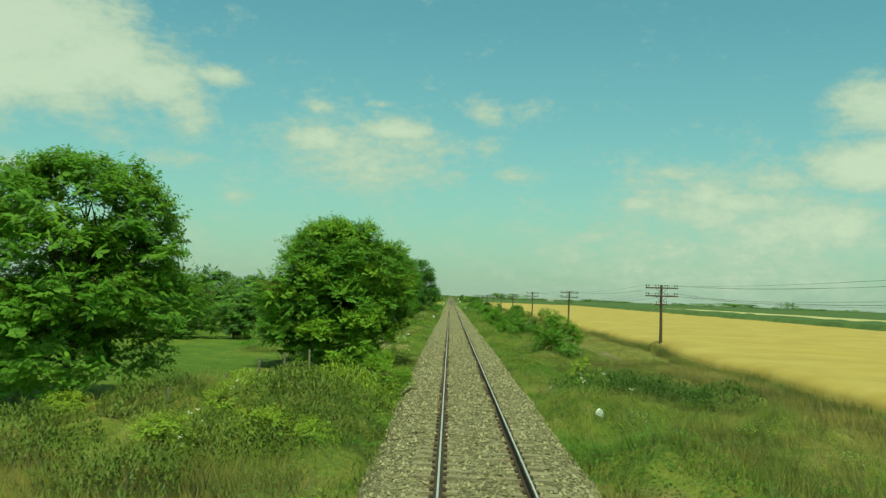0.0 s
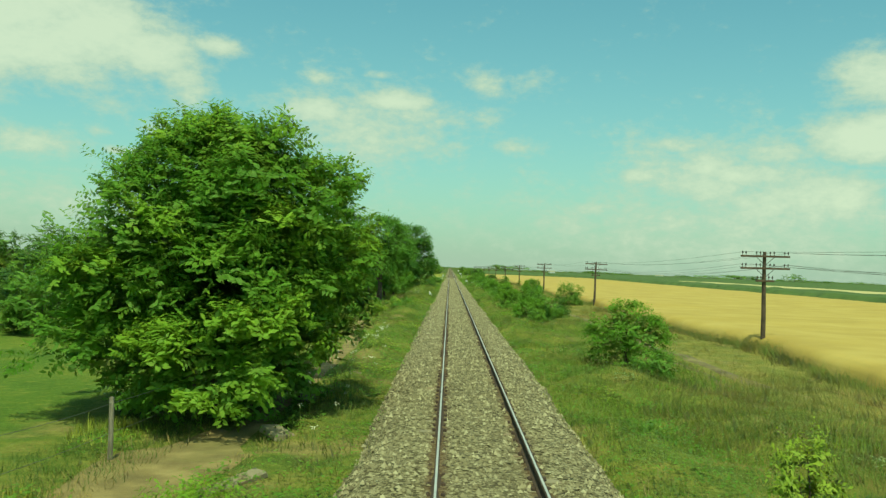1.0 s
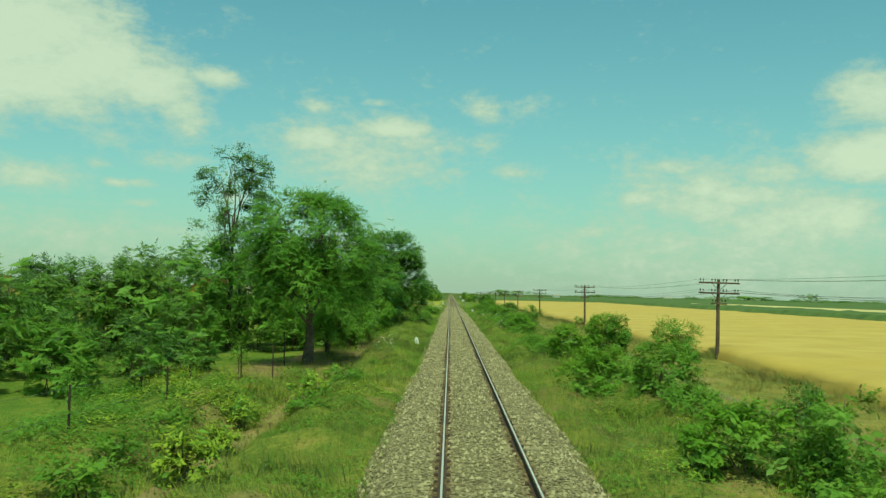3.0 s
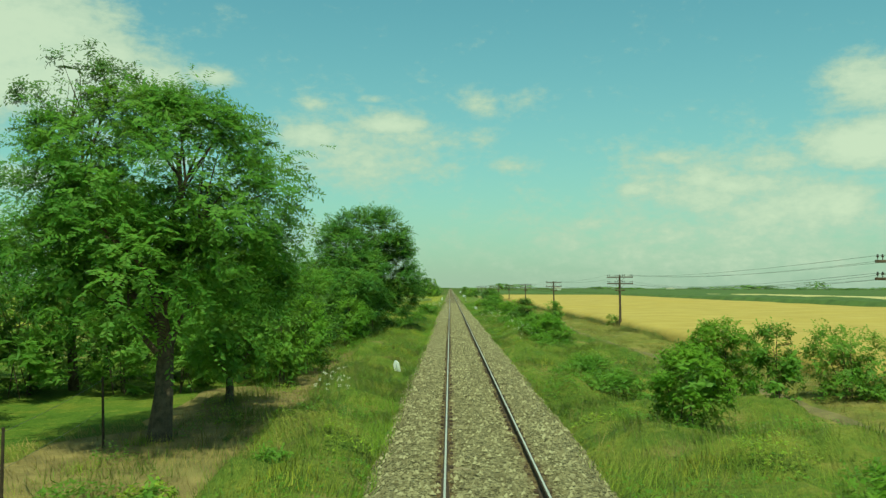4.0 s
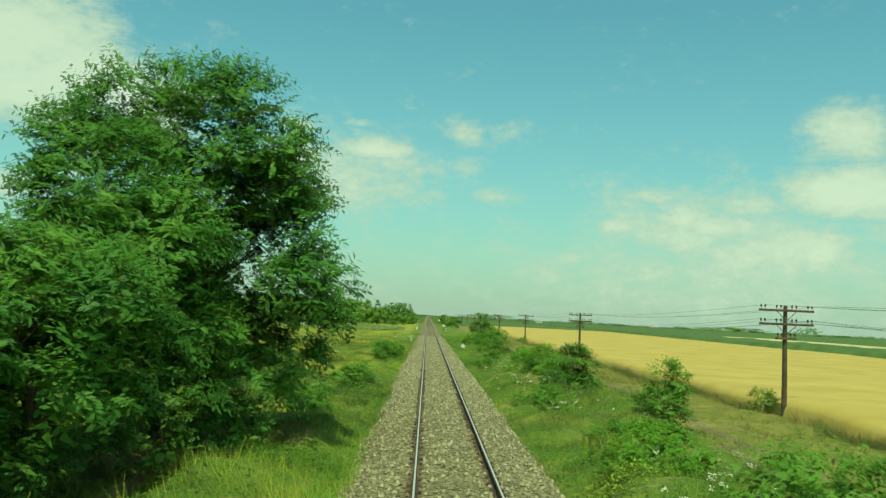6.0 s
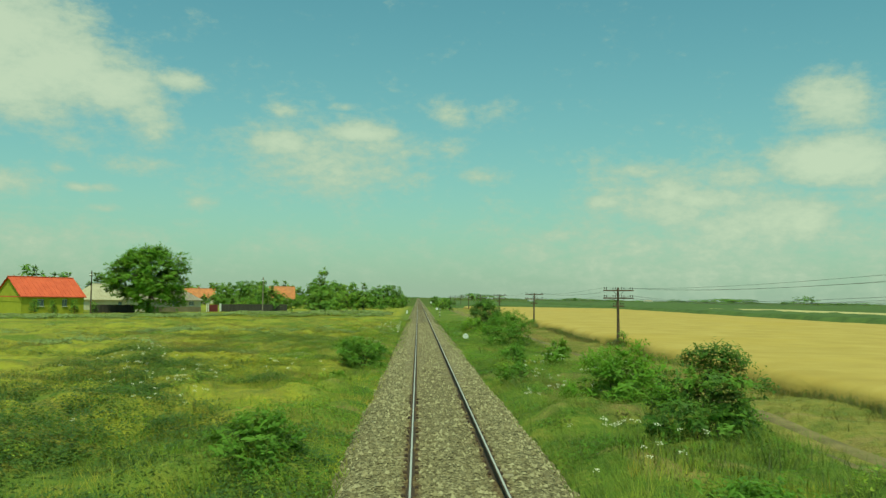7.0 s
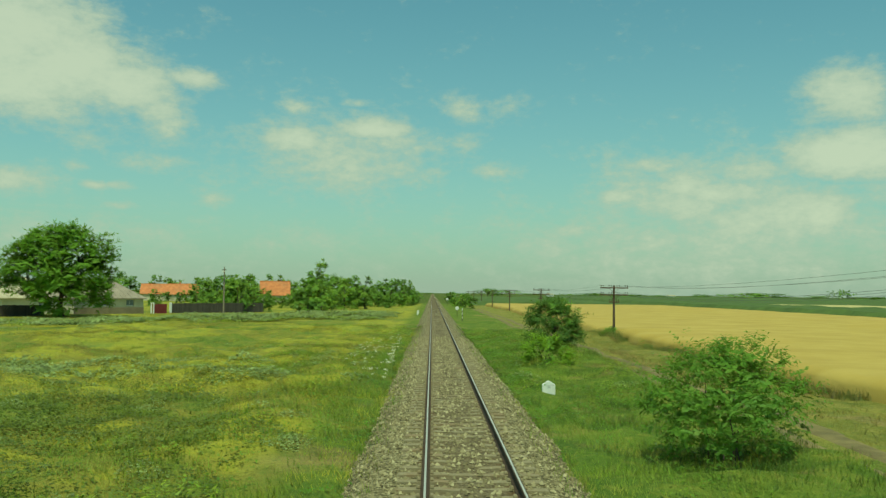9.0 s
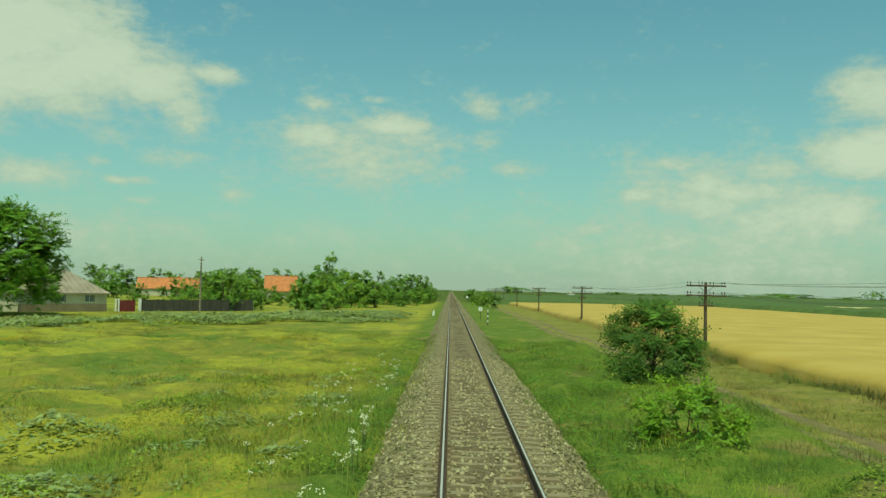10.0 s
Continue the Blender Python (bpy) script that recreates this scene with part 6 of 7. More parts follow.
def build_undergrowth():
    """The matted lower storey of the verges and the pasture, a lumpy sheet skirted down into the soil at its rim."""
    for x0, x1, y0, y1, dx, dy, label in ((-2.1, -12.5, 6, 175, 0.34, 0.42, "matted weeds and grass on the garden verge"), (2.1, 15.4, 6, 292, 0.34, 0.42, "matted weeds and grass between track and wheat"),
                                          (-2.1, -34.5, 165, 292, 0.42, 0.46, "matted rough growth of the pasture")):
        gx, gy = np.meshgrid(np.linspace(x0, x1, int(abs(x1 - x0) / dx)), np.arange(y0, y1, dy))
        gx = gx + 0.14 * (value_noise(gx * 7, gy * 7, 1.0, 424) - 0.5)
        h = growth(gx, gy)
        z = ground_z(gx, gy) + h * (0.76 + 0.48 * value_noise(gx, gy, 0.55, 425)) - np.where(h < 0.05, 0.12, 0.0)
        k = gx.shape[1]
        i = (np.arange(gx.shape[0] - 1)[:, None] * k + np.arange(k - 1)[None]).ravel()
        faces = np.stack([i, i + 1, i + k + 1, i + k], -1)
        faces = faces[(h.ravel()[faces] > 0.03).any(axis=1)]
        if x0 > x1:
            faces = faces[:, ::-1]
        tagged(part("undergrowth", indexed_mesh("undergrowth", np.stack([gx, gy, z], -1).reshape(-1, 3), faces, TURF, True)), label, "weeds", kind="stuff")


def verge_keep(x, y, r):
    bare = (value_noise(x, y, 3.2, 31) > 0.7) & (np.abs(x) > 3.2)
    path = (np.abs(np.abs(x - track_x(y)) - 0.62) < 0.42) | ((np.abs(x - track_x(y)) < 0.4) & (r.uniform(0, 1, len(x)) < 0.5))
    path &= (y > 52) | (x < 0)
    path |= (np.abs(x - path_x(y)) < 0.45) & (y > 34) & (y < 168)
    path |= (np.abs(x - 3.45) < 0.45) & (np.abs(y - 234.6) < 1.3)
    return ~path & (r.uniform(0, 1, len(x)) > np.maximum(0.75 * bare, 0.9 * (dryness(x, y) > 0.25)))


def verge_height(x, y, r, low, high):
    tall = np.clip((billow(x, y) - 0.18) * 1.5, 0, 1) ** 1.3
    return (low + (high - low) * tall) * r.uniform(0.6, 1.25, len(x)) * np.clip((np.abs(x) - 1.75) / 1.2, 0.35, 1.0) * rank(x, y)


build_undergrowth()
for k, (x0, x1, n) in enumerate([(-1.9, -7.6, 120000), (1.9, 9.6, 150000)]):
    x, y, r, t = tufts(n, x0, x1, 7, 150, 40 + k, 1.25, verge_keep, 12, 0.26)
    grass("verge_grass", "uneven green and dry verge grass beside the ballast", "grass", x, y, verge_height(x, y, r, 0.34, 0.9) * t, r.uniform(0.013, 0.031, len(x)), GRASS, 50 + k, (0.2, 0.75))
    x, y, r, t = tufts(int(n * (0.7 if k == 0 else 0.4)), x0, x1, 150, 290 if k == 0 else 208, 44 + k, 1.25, verge_keep, 12, 0.26)
    grass("verge_grass", "uneven green and dry verge grass beside the ballast", "grass", x, y, verge_height(x, y, r, 0.34, 0.9) * t, r.uniform(0.013, 0.031, len(x)), (MEADOW, GRASS)[k], 54 + k, (0.2, 0.75))
x, y, r, t = tufts(20000, -1.95, -3.6, 104, 176, 257, 1.0, None, 12, 0.2)
grass("verge_grass", "fresh bright green grass at the ballast edge", "grass", x, y, r.uniform(0.2, 0.55, len(x)) * t, r.uniform(0.014, 0.032, len(x)), FRESH, 258, (0.2, 0.75))
x, y, r, t = tufts(68000, 1.9, 9.4, 204, 290, 255, 1.1, verge_keep, 12, 0.26)
grass("verge_grass", "fresh bright green verge grass on the open stretch", "grass", x, y, verge_height(x, y, r, 0.36, 0.9) * t, r.uniform(0.014, 0.032, len(x)), FRESH, 256, (0.2, 0.75))
for side, seed in ((-1, 241), (1, 243)):
    x, y, r, t = tufts(9000, side * 1.5, side * 2.3, 212, 292, seed, 1.0, None, 12, 0.14)
    grass("creeping_grass", "green grass creeping over the ballast shoulder", "grass", x, y, r.uniform(0.08, 0.3, len(x)) * t, r.uniform(0.014, 0.03, len(x)), GRASS, seed + 1)
x, y, r, t = tufts(60000, 4.5, 13.4, 7, 58, 245, 1.0, lambda x, y, r: r.uniform(0, 1, len(x)) < np.clip((62 - y) / 26, 0, 1), 12, 0.3)
grass("overgrown_grass", "tall olive grass hiding the start of the farm track", "grass", x, y, r.uniform(0.4, 0.85, len(x)) * t, r.uniform(0.012, 0.028, len(x)), FALLOW, 246, (0.2, 0.75))
x, y, r, t = tufts(50000, -3.0, -11.0, 7, 34, 247, 1.0, lambda x, y, r: (value_noise(x, y, 4.0, 248) > 0.3) & (dryness(x, y) < 0.15), 12, 0.3)
grass("overgrown_grass", "tall olive seeding grass on the garden side", "grass", x, y, r.uniform(0.4, 0.9, len(x)) * t, r.uniform(0.012, 0.028, len(x)), FALLOW, 249, (0.2, 0.75))
x, y, r, t = tufts(80000, 10.2, 15.0, 7, 290, 48, 1.0, lambda x, y, r: np.abs(np.abs(x - track_x(y)) - 0.62) > 0.4)
grass("strip_grass", "dry yellowish grass between farm track and wheat", "grass", x, y, verge_height(x, y, r, 0.3, 0.5) * t, r.uniform(0.014, 0.03, len(x)), FALLOW, 58, (0.3, 1.0))
for mat, lo, hi, count, seed in ((OLIVE, 0.0, 1.1, 36000, 72), (FALLOW, -0.2, 1.5, 30000, 76)):
    x, y, r, t = tufts(count, 20 + lo, 20 + hi, 7, 290, seed, 1.0, lambda x, y, r: value_noise(y, y * 0, 5.0, 77) > 0.2)
    x = wheat_edge(y) + 20.45 - x
    near_pole = np.exp(-(((y - 11.0) % 53.75 - 2.0) / 4.5) ** 2)
    grass("margin_grass", "rank grass along the wheat, tallest round each pole", "grass", x, y, (r.uniform(0.45, 0.75, len(x)) + 0.3 * near_pole) * np.clip(t, 0.6, 1.2), r.uniform(0.016, 0.034, len(x)), mat, seed + 1)
x, y, r, t = tufts(54000, -5.4, -13.0, 52, 108, 251, 1.0, lambda x, y, r: (value_noise(x, y, 5.0, 252) > 0.28) & (np.abs(x - path_x(y)) > 0.8) & (y > 52), 12, 0.3)
grass("garden_grass", "tall uncut grass among the garden bushes", "grass", x, y, r.uniform(0.25, 0.65, len(x)) * t, r.uniform(0.014, 0.03, len(x)), GRASS, 253, (0.2, 0.75))
x, y, r = scatter(34000, -8.0, -22, 8, 110, 49, 1.2)
grass("lawn_grass", "short bright green lawn grass", "grass", x, y, r.uniform(0.06, 0.18, len(x)), r.uniform(0.015, 0.03, len(x)), LAWN, 59)
x, y, r, t = tufts(34000, -5.5, -30, 155, 300, 57, 1.35, lambda x, y, r: value_noise(x, y, 6.0, 58) > 0.35, 36, 0.36)
grass("pasture_tussocks", "dark green grass tussocks in the pasture", "grass", x, y, r.uniform(0.2, 0.45, len(x)) * t, r.uniform(0.016, 0.034, len(x)), DARKGRASS, 56)
x, y, r, t = tufts(20000, -3.2, -16, 160, 300, 54, 1.0, lambda x, y, r: value_noise(x, y, 5.0, 59) > 0.4, 30, 0.3)
grass("pasture_tussocks", "yellow-green grass tussocks in the pasture", "grass", x, y, r.uniform(0.25, 0.5, len(x)) * t, r.uniform(0.014, 0.03, len(x)), LIME, 55)
x, y, r, t = tufts(84000, -5.5, -30, 155, 300, 60, 1.35, None, 24, 0.3)
grass("pasture_grass", "yellow-green pasture grass with dry tufts", "grass", x, y, verge_height(x, y, r, 0.2, 0.62) * t, r.uniform(0.014, 0.032, len(x)), MEADOW, 61, (0.2, 0.75))
x, y, r, t = tufts(34000, -20, -62, 180, 345, 62, 1.0, None, 12, 0.35)
grass("pasture_grass", "yellow-green pasture grass with dry tufts", "grass", x, y, r.uniform(0.15, 0.5, len(x)) * t, r.uniform(0.04, 0.08, len(x)), MEADOW, 63)
x, y, r = scatter(20000, 0.5, 4.0, 8, 300, 66, 1.6)
x = x + wheat_edge(y)
v = blade_verts(x, y, ground_z(x, y), r.uniform(0.76, 0.95, len(x)), r.uniform(0.012, 0.026, len(x)), r.uniform(0.05, 0.35, len(x)), r)
tagged(part("wheat_stalks", quick_mesh("wheat_stalks", v.reshape(-1, 3), np.full(len(x), 3), STRAW)), "ripe wheat stalks at the edge of the field", "wheat", kind="stuff")
for k, (px, py, rx, ry) in enumerate(DRY_PATCHES):
    x, y, r = scatter(int(320 * rx * ry), px - rx, px + rx, py - ry, py + ry, 110 + k, 1.0, lambda x, y, r: dryness(x, y) > 0.12)
    grass("dry_grass", "patch of dry straw-coloured grass", "dry grass", x, y, r.uniform(0.10, 0.42, len(x)), r.uniform(0.012, 0.026, len(x)), DRY, 130 + k, (0.2, 0.9))
x, y, r = scatter(8000, 2.4, 8.5, 10, 150, 67, 1.0, lambda x, y, r: value_noise(x, y, 5.0, 73) * 0.6 + value_noise(x, y, 1.6, 74) * 0.4 > 0.6)
grass("dry_stalks", "dry straw-coloured grass stalks in the verge", "dry grass", x, y, r.uniform(0.35, 0.8, len(x)), r.uniform(0.008, 0.018, len(x)), DRY, 68, (0.1, 0.4))
x, y, r = scatter(12000, -2.6, -8.5, 10, 170, 69, 1.0, lambda x, y, r: value_noise(x, y, 5.0, 75) * 0.6 + value_noise(x, y, 1.6, 76) * 0.4 > 0.6)
grass("dry_stalks", "dry straw-coloured grass stalks in the verge", "dry grass", x, y, r.uniform(0.3, 0.7, len(x)), r.uniform(0.008, 0.018, len(x)), DRY, 70, (0.1, 0.4))


def leafy_weeds(name, label, mat, n, x0, x1, y0, y1, seed, cut, size=(0.06, 0.13), low=0.03, high=0.4):
    """Low broad-leaved plants: leaves spread at all heights in patches."""
    x, y, r = scatter(n, x0, x1, y0, y1, seed, 1.2, lambda x, y, r: value_noise(x, y, 2.6, seed) * 0.6 + value_noise(x, y, 0.9, seed + 1) * 0.4 > cut)
    seen = clearing(x, y) > 0.35
    x, y = x[seen], y[seen]
    m = len(x)
    tall = np.clip(value_noise(x, y, 1.1, seed + 2) * 1.5 - 0.25, 0.15, 1.2) * (high - low)
    p = np.stack([x, y, top_z(x, y) + low + 0.7 * tall * np.sqrt(r.uniform(0, 1, m))], -1)
    a, s = r.uniform(0, math.tau, m), r.uniform(*size, m)
    along = np.stack([np.cos(a), np.sin(a), r.uniform(-0.5, 0.5, m)], -1)
    across = np.stack([-np.sin(a), np.cos(a), r.uniform(-0.3, 0.3, m)], -1)
    s = s[:, None]
    v = np.stack([p - across * s * 0.3, p + across * s * 0.3, p + along * s], 1)
    tagged(part(name, quick_mesh(name, v.reshape(-1, 3), np.full(m, 3), mat)), label, "weeds", kind="stuff")


leafy_weeds("broadleaf_weeds", "low broad-leaved green weeds at the ballast edge", SHRUB, 46000, 2.1, 5.4, 8, 275, 91, 0.50, (0.05, 0.12), 0.03, 0.6)
leafy_weeds("broadleaf_weeds", "low broad-leaved green weeds at the ballast edge", SHRUB, 44000, -2.1, -5.4, 8, 275, 94, 0.50, (0.05, 0.12), 0.03, 0.6)
leafy_weeds("rank_weeds", "tall olive weeds crowding the verge", OLIVE, 22000, 2.6, 9.5, 9, 46, 121, 0.5, (0.04, 0.08), 0.1, 0.95)
leafy_weeds("rank_weeds", "tall olive weeds crowding the verge", OLIVE, 22000, -2.6, -9.5, 9, 34, 124, 0.5, (0.04, 0.08), 0.1, 0.95)


def weed_mounds(name, label, mat, count, x0, x1, y0, y1, seed, radius=(0.35, 1.2), height=(0.25, 0.6), leaf=(0.06, 0.12), density=150, slim=0.3, erect=0.0, slant=(0.0, 0.0), own=None, at=()):
    """Plants of one kind growing in rounded mounds, strewn or at given places (x, y). erect turns the leaves up like blades."""
    r = np.random.default_rng(seed)
    cx, cy = x0 + (x1 - x0) * r.uniform(0, 1, count), r.uniform(y0, y1, count)
    cy = cy + slant[0] + slant[1] * cx
    if at:
        cx, cy = np.array(at, float).T
        count = len(cx)
    if own:
        ground = value_noise(cx, cy, 11.0, 411) * 0.7 + value_noise(cx, cy, 4.0, 412) * 0.3
        keep = (ground > own[0]) & (ground < own[1])
        cx, cy = cx[keep], cy[keep]
        count = len(cx)
    rad = radius[0] + (radius[1] - radius[0]) * r.uniform(0, 1, count) ** 1.6
    tall = r.uniform(*height, count) * (0.6 + 0.4 * rad / radius[1])
    many = (density * math.pi * rad ** 2).astype(int) + 6
    w = np.repeat(np.arange(count), many)
    m = len(w)
    q, a = np.sqrt(r.uniform(0, 1, m)), r.uniform(0, math.tau, m)
    lop = 1 + 0.45 * np.sin(2 * a + w * 1.7) * np.cos(a + w)
    x, y = cx[w] + rad[w] * q * lop * np.cos(a), cy[w] + rad[w] * 1.3 * q * lop * np.sin(a)
    ok = (np.abs(x) > 2.15) & (clearing(x, y) > 0.35)
    x, y, w, q = x[ok], y[ok], w[ok], q[ok]
    m = len(x)
    z = top_z(x, y) - 0.04 + 0.8 * tall[w] * np.sqrt(np.clip(1 - 0.9 * q ** 2, 0, 1)) * r.uniform(0.45, 1.05, m) * (1 - 0.6 * erect)
    p = np.stack([x, y, z], -1)
    b, s = r.uniform(0, math.tau, m), r.uniform(*leaf, m)[:, None]
    along = np.stack([np.cos(b) * (1 - 0.6 * erect), np.sin(b) * (1 - 0.6 * erect), r.uniform(-0.4, 0.6, m) + erect], -1)
    across = np.stack([-np.sin(b), np.cos(b), r.uniform(-0.3, 0.3, m)], -1)
    v = np.stack([p - across * s * slim, p + across * s * slim, p + along * s], 1)
    puff = np.stack([(x - cx[w]) / rad[w], (y - cy[w]) / rad[w] / 1.3, np.full(m, 0.8)], -1) + r.normal(0, 0.2, (m, 3))
    puff /= np.linalg.norm(puff, axis=1, keepdims=True)
    tagged(part(name, quick_mesh(name, v.reshape(-1, 3), np.full(m, 3), mat, np.repeat(puff, 3, axis=0))), label, "weeds", kind="stuff")


# pasture: each kind of plant in drifts of its own
weed_mounds("pale_weeds", "pale grey-green weed mounds in the rough pasture", WORMWOOD, 260, -3.2, -26, 170, 262, 301, (0.4, 1.5), (0.3, 0.6), (0.08, 0.17), 95, 0.42, own=(0.585, 1.0))
weed_mounds("pale_weeds", "pale grey-green weed mounds in the rough pasture", WORMWOOD, 130, -9, -42, 228, 300, 351, (0.8, 2.2), (0.25, 0.45), (0.08, 0.16), 60, 0.4, own=(0.56, 1.0))
weed_mounds("pale_weeds", "belt of pale weeds before the village fences", WORMWOOD, 150, -8, -64, -22, 2, 353, (1.2, 3.4), (0.45, 0.85), (0.2, 0.36), 18, 0.42, slant=(358.0, 1.12))
weed_mounds("yellow_weeds", "yellow-green grass on the rise before the village", LIME, 60, -8, -64, -30, 2, 357, (1.0, 3.0), (0.35, 0.7), (0.18, 0.32), 10, slant=(358.0, 1.12))
weed_mounds("pasture_weeds", "dark green weed mounds in the rough pasture", DARKGRASS, 300, -3.2, -18, 168, 212, 302, (0.6, 1.7), (0.35, 0.75), (0.05, 0.11), 130, 0.34, own=(0.0, 0.42))
weed_mounds("pasture_weeds", "olive green weed mounds in the rough pasture", OLIVE, 220, -5.0, -28, 200, 250, 303, (0.6, 2.0), (0.3, 0.55), (0.05, 0.11), 120, 0.34, own=(0.0, 0.43))
weed_mounds("pasture_weeds", "bright green weed mounds in the rough pasture", SHRUB, 60, -3.0, -30, 166, 300, 305, (0.3, 1.0), (0.25, 0.5), (0.08, 0.15), 80, own=(0.3, 0.55))
weed_mounds("seeding_grass", "olive seeding grass in broad drifts over the pasture", FALLOW, 190, -4.0, -30, 172, 290, 355, (0.9, 2.8), (0.3, 0.5), (0.12, 0.24), 40, 0.03, 0.7, own=(0.36, 0.5))
weed_mounds("yellow_weeds", "yellow flowering weeds in the pasture", BUTTERCUP, 200, -6, -38, 192, 300, 307, (0.8, 2.8), (0.2, 0.35), (0.06, 0.11), 80, 0.36, own=(0.47, 0.62))
weed_mounds("yellow_weeds", "yellow-green leafy weeds at the pasture edge", LIME, 80, -2.8, -10, 166, 290, 309, (0.3, 1.0), (0.35, 0.7), (0.06, 0.13), 100)
weed_mounds("russet_weeds", "russet sorrel drifts in the rough pasture", RUSSET, 210, -4.0, -24, 172, 262, 361, (0.7, 2.2), (0.3, 0.6), (0.12, 0.24), 50, 0.03, 0.7, own=(0.40, 0.47))
weed_mounds("seeding_grass", "soft green seeding grass in the pasture", FRESH, 110, -2.8, -9.0, 170, 262, 363, (0.6, 1.8), (0.3, 0.5), (0.12, 0.24), 70, 0.03, 0.7)
weed_mounds("seeding_grass", "soft yellow-green grass mounds in the pasture", MEADOW, 240, -3.2, -20, 212, 268, 365, (0.3, 0.9), (0.3, 0.55), (0.12, 0.22), 110, 0.03, 0.7)
weed_mounds("pale_weeds", "small pale silver-green weeds in the pasture grass", WORMWOOD, 110, -3.4, -14, 206, 262, 367, (0.25, 0.7), (0.2, 0.4), (0.05, 0.1), 170, 0.36)
# verges
weed_mounds("feathery_weeds", "feathery yellow-green weed mounds beside the old fence", LIME, 0, 0, 1, 0, 1, 371, (1.1, 1.5), (1.7, 2.1), (0.07, 0.14), 560, 0.2, 0.5, at=[(-4.4, 28.2), (-3.9, 27.0), (-6.7, 27.2)])
weed_mounds("feathery_weeds", "soft dark green weeds standing tall in the verge", DARKGRASS, 0, 0, 1, 0, 1, 373, (1.1, 1.6), (1.6, 2.0), (0.07, 0.14), 480, 0.18, 0.5, at=[(5.0, 33.4), (5.9, 32.6), (7.2, 31.8), (6.4, 34.0), (8.4, 30.6)])
weed_mounds("feathery_weeds", "soft olive weeds standing tall on the garden side", OLIVE, 0, 0, 1, 0, 1, 374, (1.1, 1.6), (1.5, 1.9), (0.07, 0.14), 480, 0.18, 0.5, at=[(-3.6, 21.0), (-5.4, 19.4), (-8.2, 22.2), (-4.6, 24.4), (-6.6, 16.6), (-9.6, 19.0)])
for mat, word, seed in ((FRESH, "fresh green", 375), (FALLOW, "olive", 377), (DARKGRASS, "dark green", 379), (GRASS, "yellow-green", 381)):
    weed_mounds("seeding_grass", "soft drifts of tall " + word + " grass between track and farm road", mat, 60, 3.2, 9.0, 8, 285, seed, (0.6, 1.7), (0.35, 0.6), (0.12, 0.24), 100, 0.026, 0.7)
    weed_mounds("seeding_grass", "soft drifts of tall " + word + " grass on the garden side", mat, 30, -3.0, -8.5, 8, 165, seed + 20, (0.6, 1.5), (0.3, 0.5), (0.12, 0.24), 100, 0.026, 0.7)
weed_mounds("yellow_weeds", "yellow-green leafy weeds among the grass", LIME, 60, 2.7, 8.4, 8, 275, 311, (0.3, 1.0), (0.35, 0.75), (0.05, 0.11), 160)
weed_mounds("green_weeds", "lush green weeds crowding the verge", SHRUB, 80, 2.4, 8.4, 8, 275, 313, (0.35, 1.2), (0.35, 0.8), (0.06, 0.12), 150)
weed_mounds("pale_weeds", "pale grey-green weeds in the verge", WORMWOOD, 36, 2.6, 8.6, 8, 275, 315, (0.3, 0.8), (0.3, 0.7), (0.05, 0.10), 150)
weed_mounds("dry_weeds", "yellowish seeding grass clumps in the verge", MEADOW, 40, 3.0, 9.0, 8, 275, 317, (0.4, 1.1), (0.35, 0.65), (0.14, 0.3), 170, 0.035, 0.9)
weed_mounds("yellow_weeds", "yellow-green leafy weeds among the grass", LIME, 50, -2.6, -8.0, 8, 165, 319, (0.3, 0.9), (0.35, 0.7), (0.05, 0.11), 160)
weed_mounds("green_weeds", "lush green weeds crowding the verge", SHRUB, 60, -2.4, -8.0, 8, 165, 321, (0.35, 1.1), (0.35, 0.75), (0.06, 0.12), 150)
weed_mounds("green_weeds", "leafy green plants in the garden rows", SHRUB, 50, -6.6, -12.5, 74, 106, 325, (0.4, 1.2), (0.4, 0.9), (0.08, 0.16), 110)
weed_mounds("yellow_weeds", "yellow-green leafy plants in the garden rows", LIME, 30, -6.4, -12.0, 74, 106, 327, (0.4, 1.0), (0.4, 0.8), (0.08, 0.15), 110)
weed_mounds("dry_weeds", "yellowish seeding grass clumps in the verge", MEADOW, 32, -2.8, -8.0, 8, 165, 323, (0.4, 1.1), (0.35, 0.6), (0.14, 0.28), 170, 0.035, 0.9)


def flowers(label, patches, seed):
    """White umbels: small flat heads of florets on thin stalks, in patches (x, y, spread, number)."""
    r = np.random.default_rng(seed)
    heads, stalks = [], []
    for px, py, spread, count in patches:
        for _ in range(count):
            x, y = px + np.clip(r.normal(0, spread * 0.35), -1.5, 0.45 if px < 0 else 1.5), r.normal(py, spread)
            h = r.uniform(0.35, 0.8)
            z = float(top_z(x, y)) - 0.05
            stalks.append([(x - 0.008, y, z), (x + 0.008, y, z), (x + 0.006, y, z + h), (x - 0.006, y, z + h)])
            for k in range(11):
                a, q, s = r.uniform(0, math.tau), 0.07 * math.sqrt(r.uniform(0, 1)), r.uniform(0.006, 0.012)
                cx, cy, cz = x + q * math.cos(a), y + q * math.sin(a), z + h + r.uniform(-0.03, 0.04)
                heads.append([(cx - s, cy - s, cz), (cx + s, cy - s, cz + 0.004), (cx + s, cy + s, cz + s * 1.4), (cx - s, cy + s, cz + s * 1.2)])
    tagged(part("flower_heads", quick_mesh("flower_heads", np.array(heads).reshape(-1, 3), np.full(len(heads), 4), PETAL)), label, "wildflowers", kind="stuff")
    tagged(part("flower_stalks", quick_mesh("flower_stalks", np.array(stalks).reshape(-1, 3), np.full(len(stalks), 4), GRASS)), "thin green stalks of white wildflowers", "wildflowers", kind="stuff")


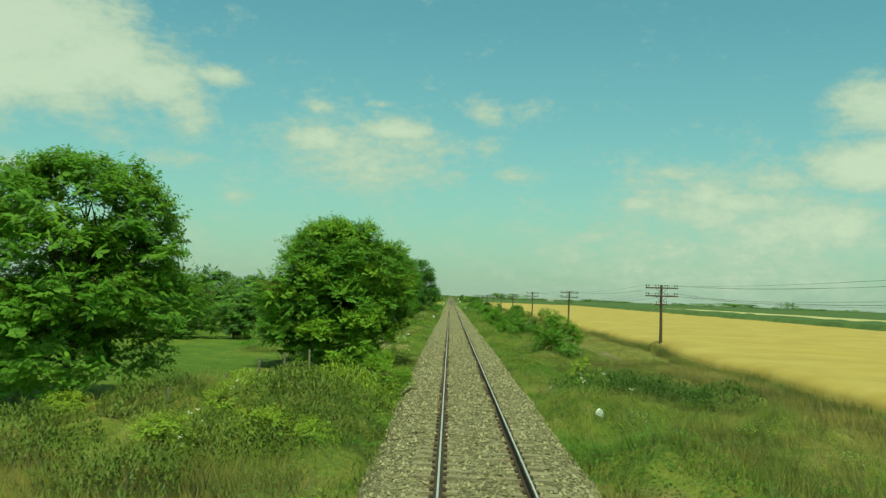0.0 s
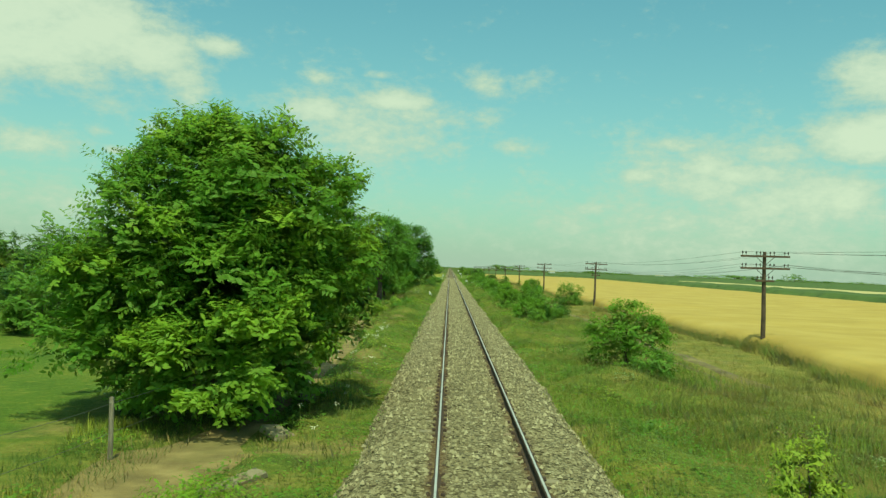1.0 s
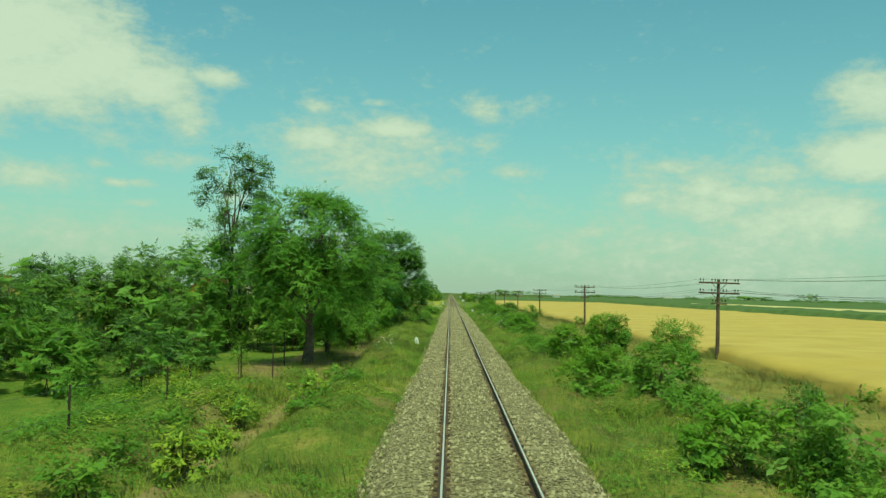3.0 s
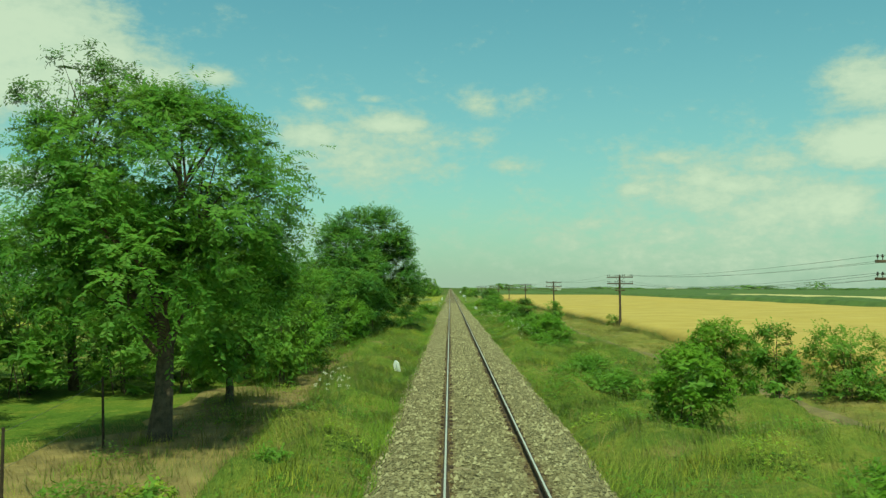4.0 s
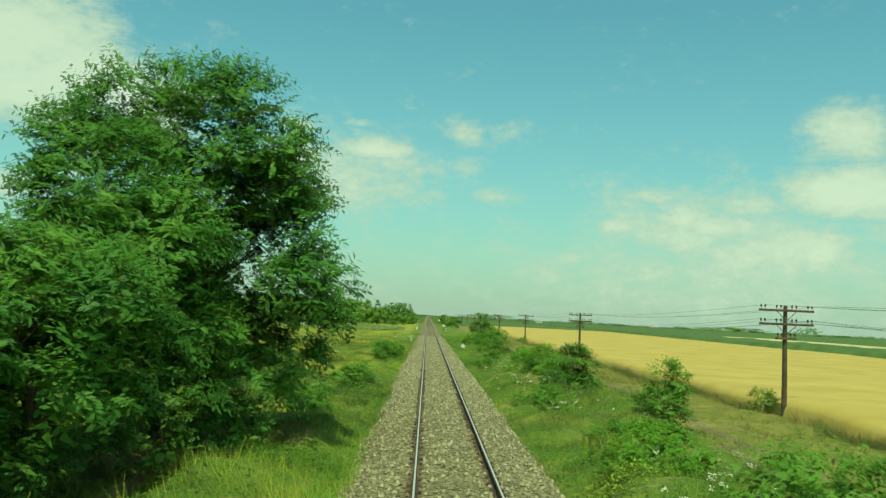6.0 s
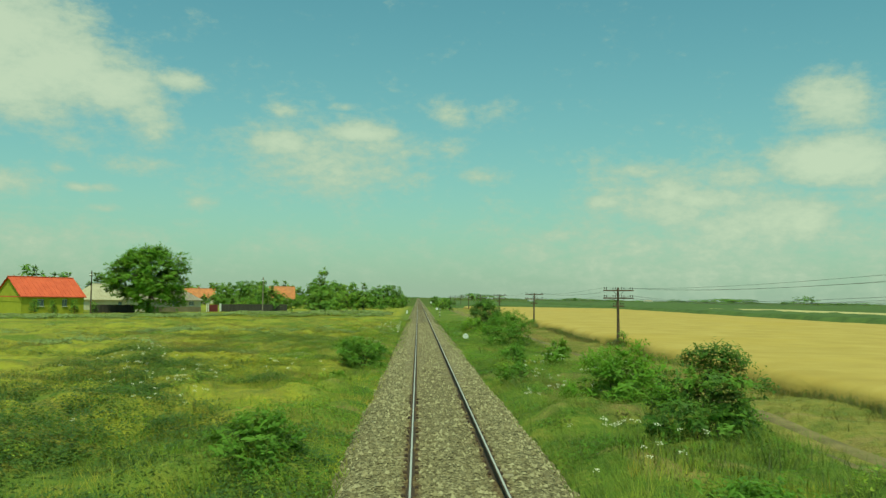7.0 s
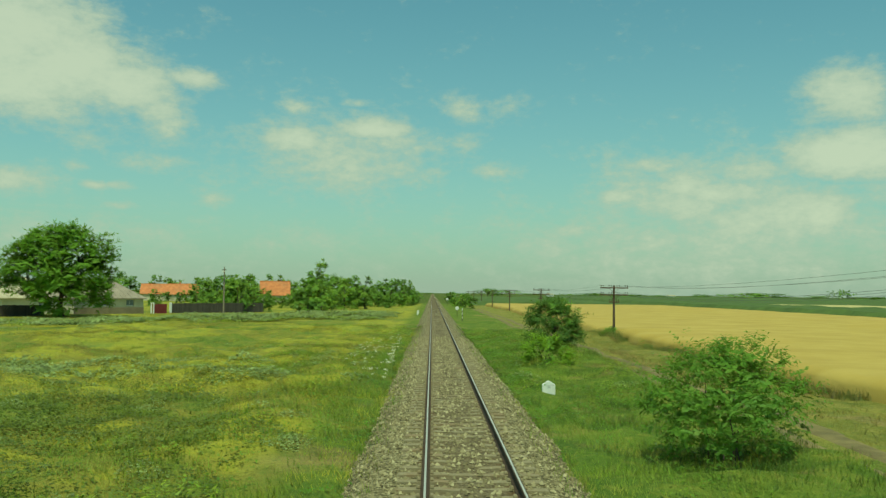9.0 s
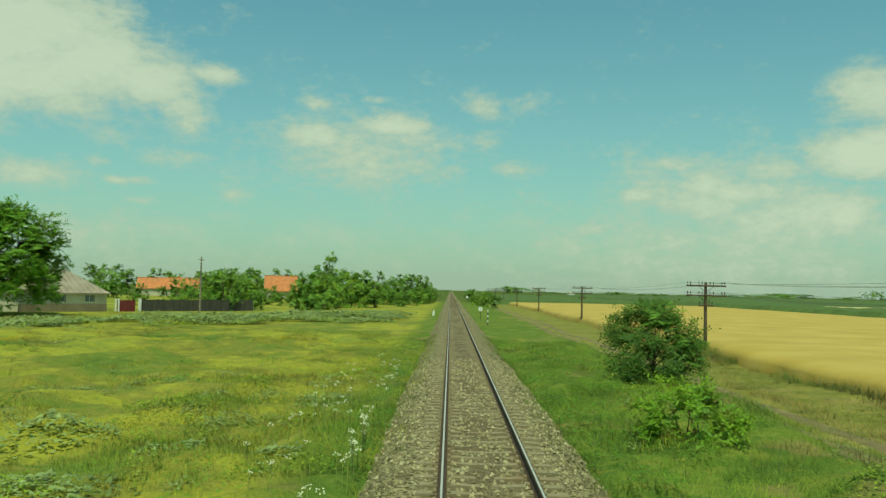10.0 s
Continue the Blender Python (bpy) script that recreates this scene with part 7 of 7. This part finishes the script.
flowers("white flat-topped wildflowers along the pasture edge", [(-9.5, 191, 3.0, 20), (-12.5, 197, 3.0, 18), (-7.5, 187, 2.5, 12), (-14.5, 205, 4.0, 16), (-6.0, 199, 3.0, 8), (-4.0, 60, 3.0, 20), (-3.4, 52, 2.0, 10), (-2.9, 246, 2.6, 34), (-2.8, 239, 1.6, 18), (-3.0, 256, 3.0, 26), (-3.2, 263, 2.6, 14), (-5.0, 196, 2.0, 5), (-8.0, 190, 3.0, 4), (-4.3, 118, 1.2, 22), (-3.6, 45, 3.0, 10), (-6.4, 20, 2.0, 10)], 81)
flowers("white flat-topped wildflowers among trackside bushes", [(4.4, 150, 2.0, 40), (4.3, 196, 1.2, 16), (5.9, 205, 1.4, 18), (7.6, 197, 1.2, 70), (4.0, 176, 2.0, 18), (4.6, 168, 2.0, 14), (3.8, 186, 2.0, 14), (4.0, 30, 2.0, 8)], 82)

# ---- the horizon ----
HORIZON = [tree("horizon_tree", "hazy distant tree clump on the plain", 60.0, 1180.0, 26.0, 0.2, 9.0, 801, DARKLEAF, 0.3, 10, 80, 2.3, 4, group="trees on the horizon", reach=2.0, limbs=2),
           tree("horizon_tree", "hazy distant tree clump on the plain", 420.0, 1120.0, 34.0, 0.2, 11.0, 805, DARKLEAF, 0.3, 10, 80, 2.3, 4, group="trees on the horizon", reach=2.0, limbs=2)]
r = random.Random(9)
for i in range(48):
    a = radians(-34 + 68 * (i + r.uniform(-0.4, 0.4)) / 48)
    d = r.uniform(1250, 2100)
    copy_thing(HORIZON[i % 2], pose(d * math.sin(a), d * math.cos(a), -0.5, 0, 0, 40 * i) @ Matrix.Diagonal((r.uniform(2.4, 4.6), 1, r.uniform(0.3, 0.6) if i % 9 else 0.9, 1)))
for x, y, w, h in [(150, 1350, 8, 2.2), (335, 1460, 10, 2.2)]:
    t = thing("farm_shed", "long white farm shed far off on the plain", "shed", pose(x, y, -0.5, 0, 0, 5), "farm sheds on the horizon")
    part("wall", box("wall", (w, 9, h), WHITE, (0, 0, h / 2), 0.05), t)
    part("roof", box("roof", (w + 1, 10, 1.4), PALE_ROOF, (0, 0, h + 0.7), 0.05, 0.8), t)
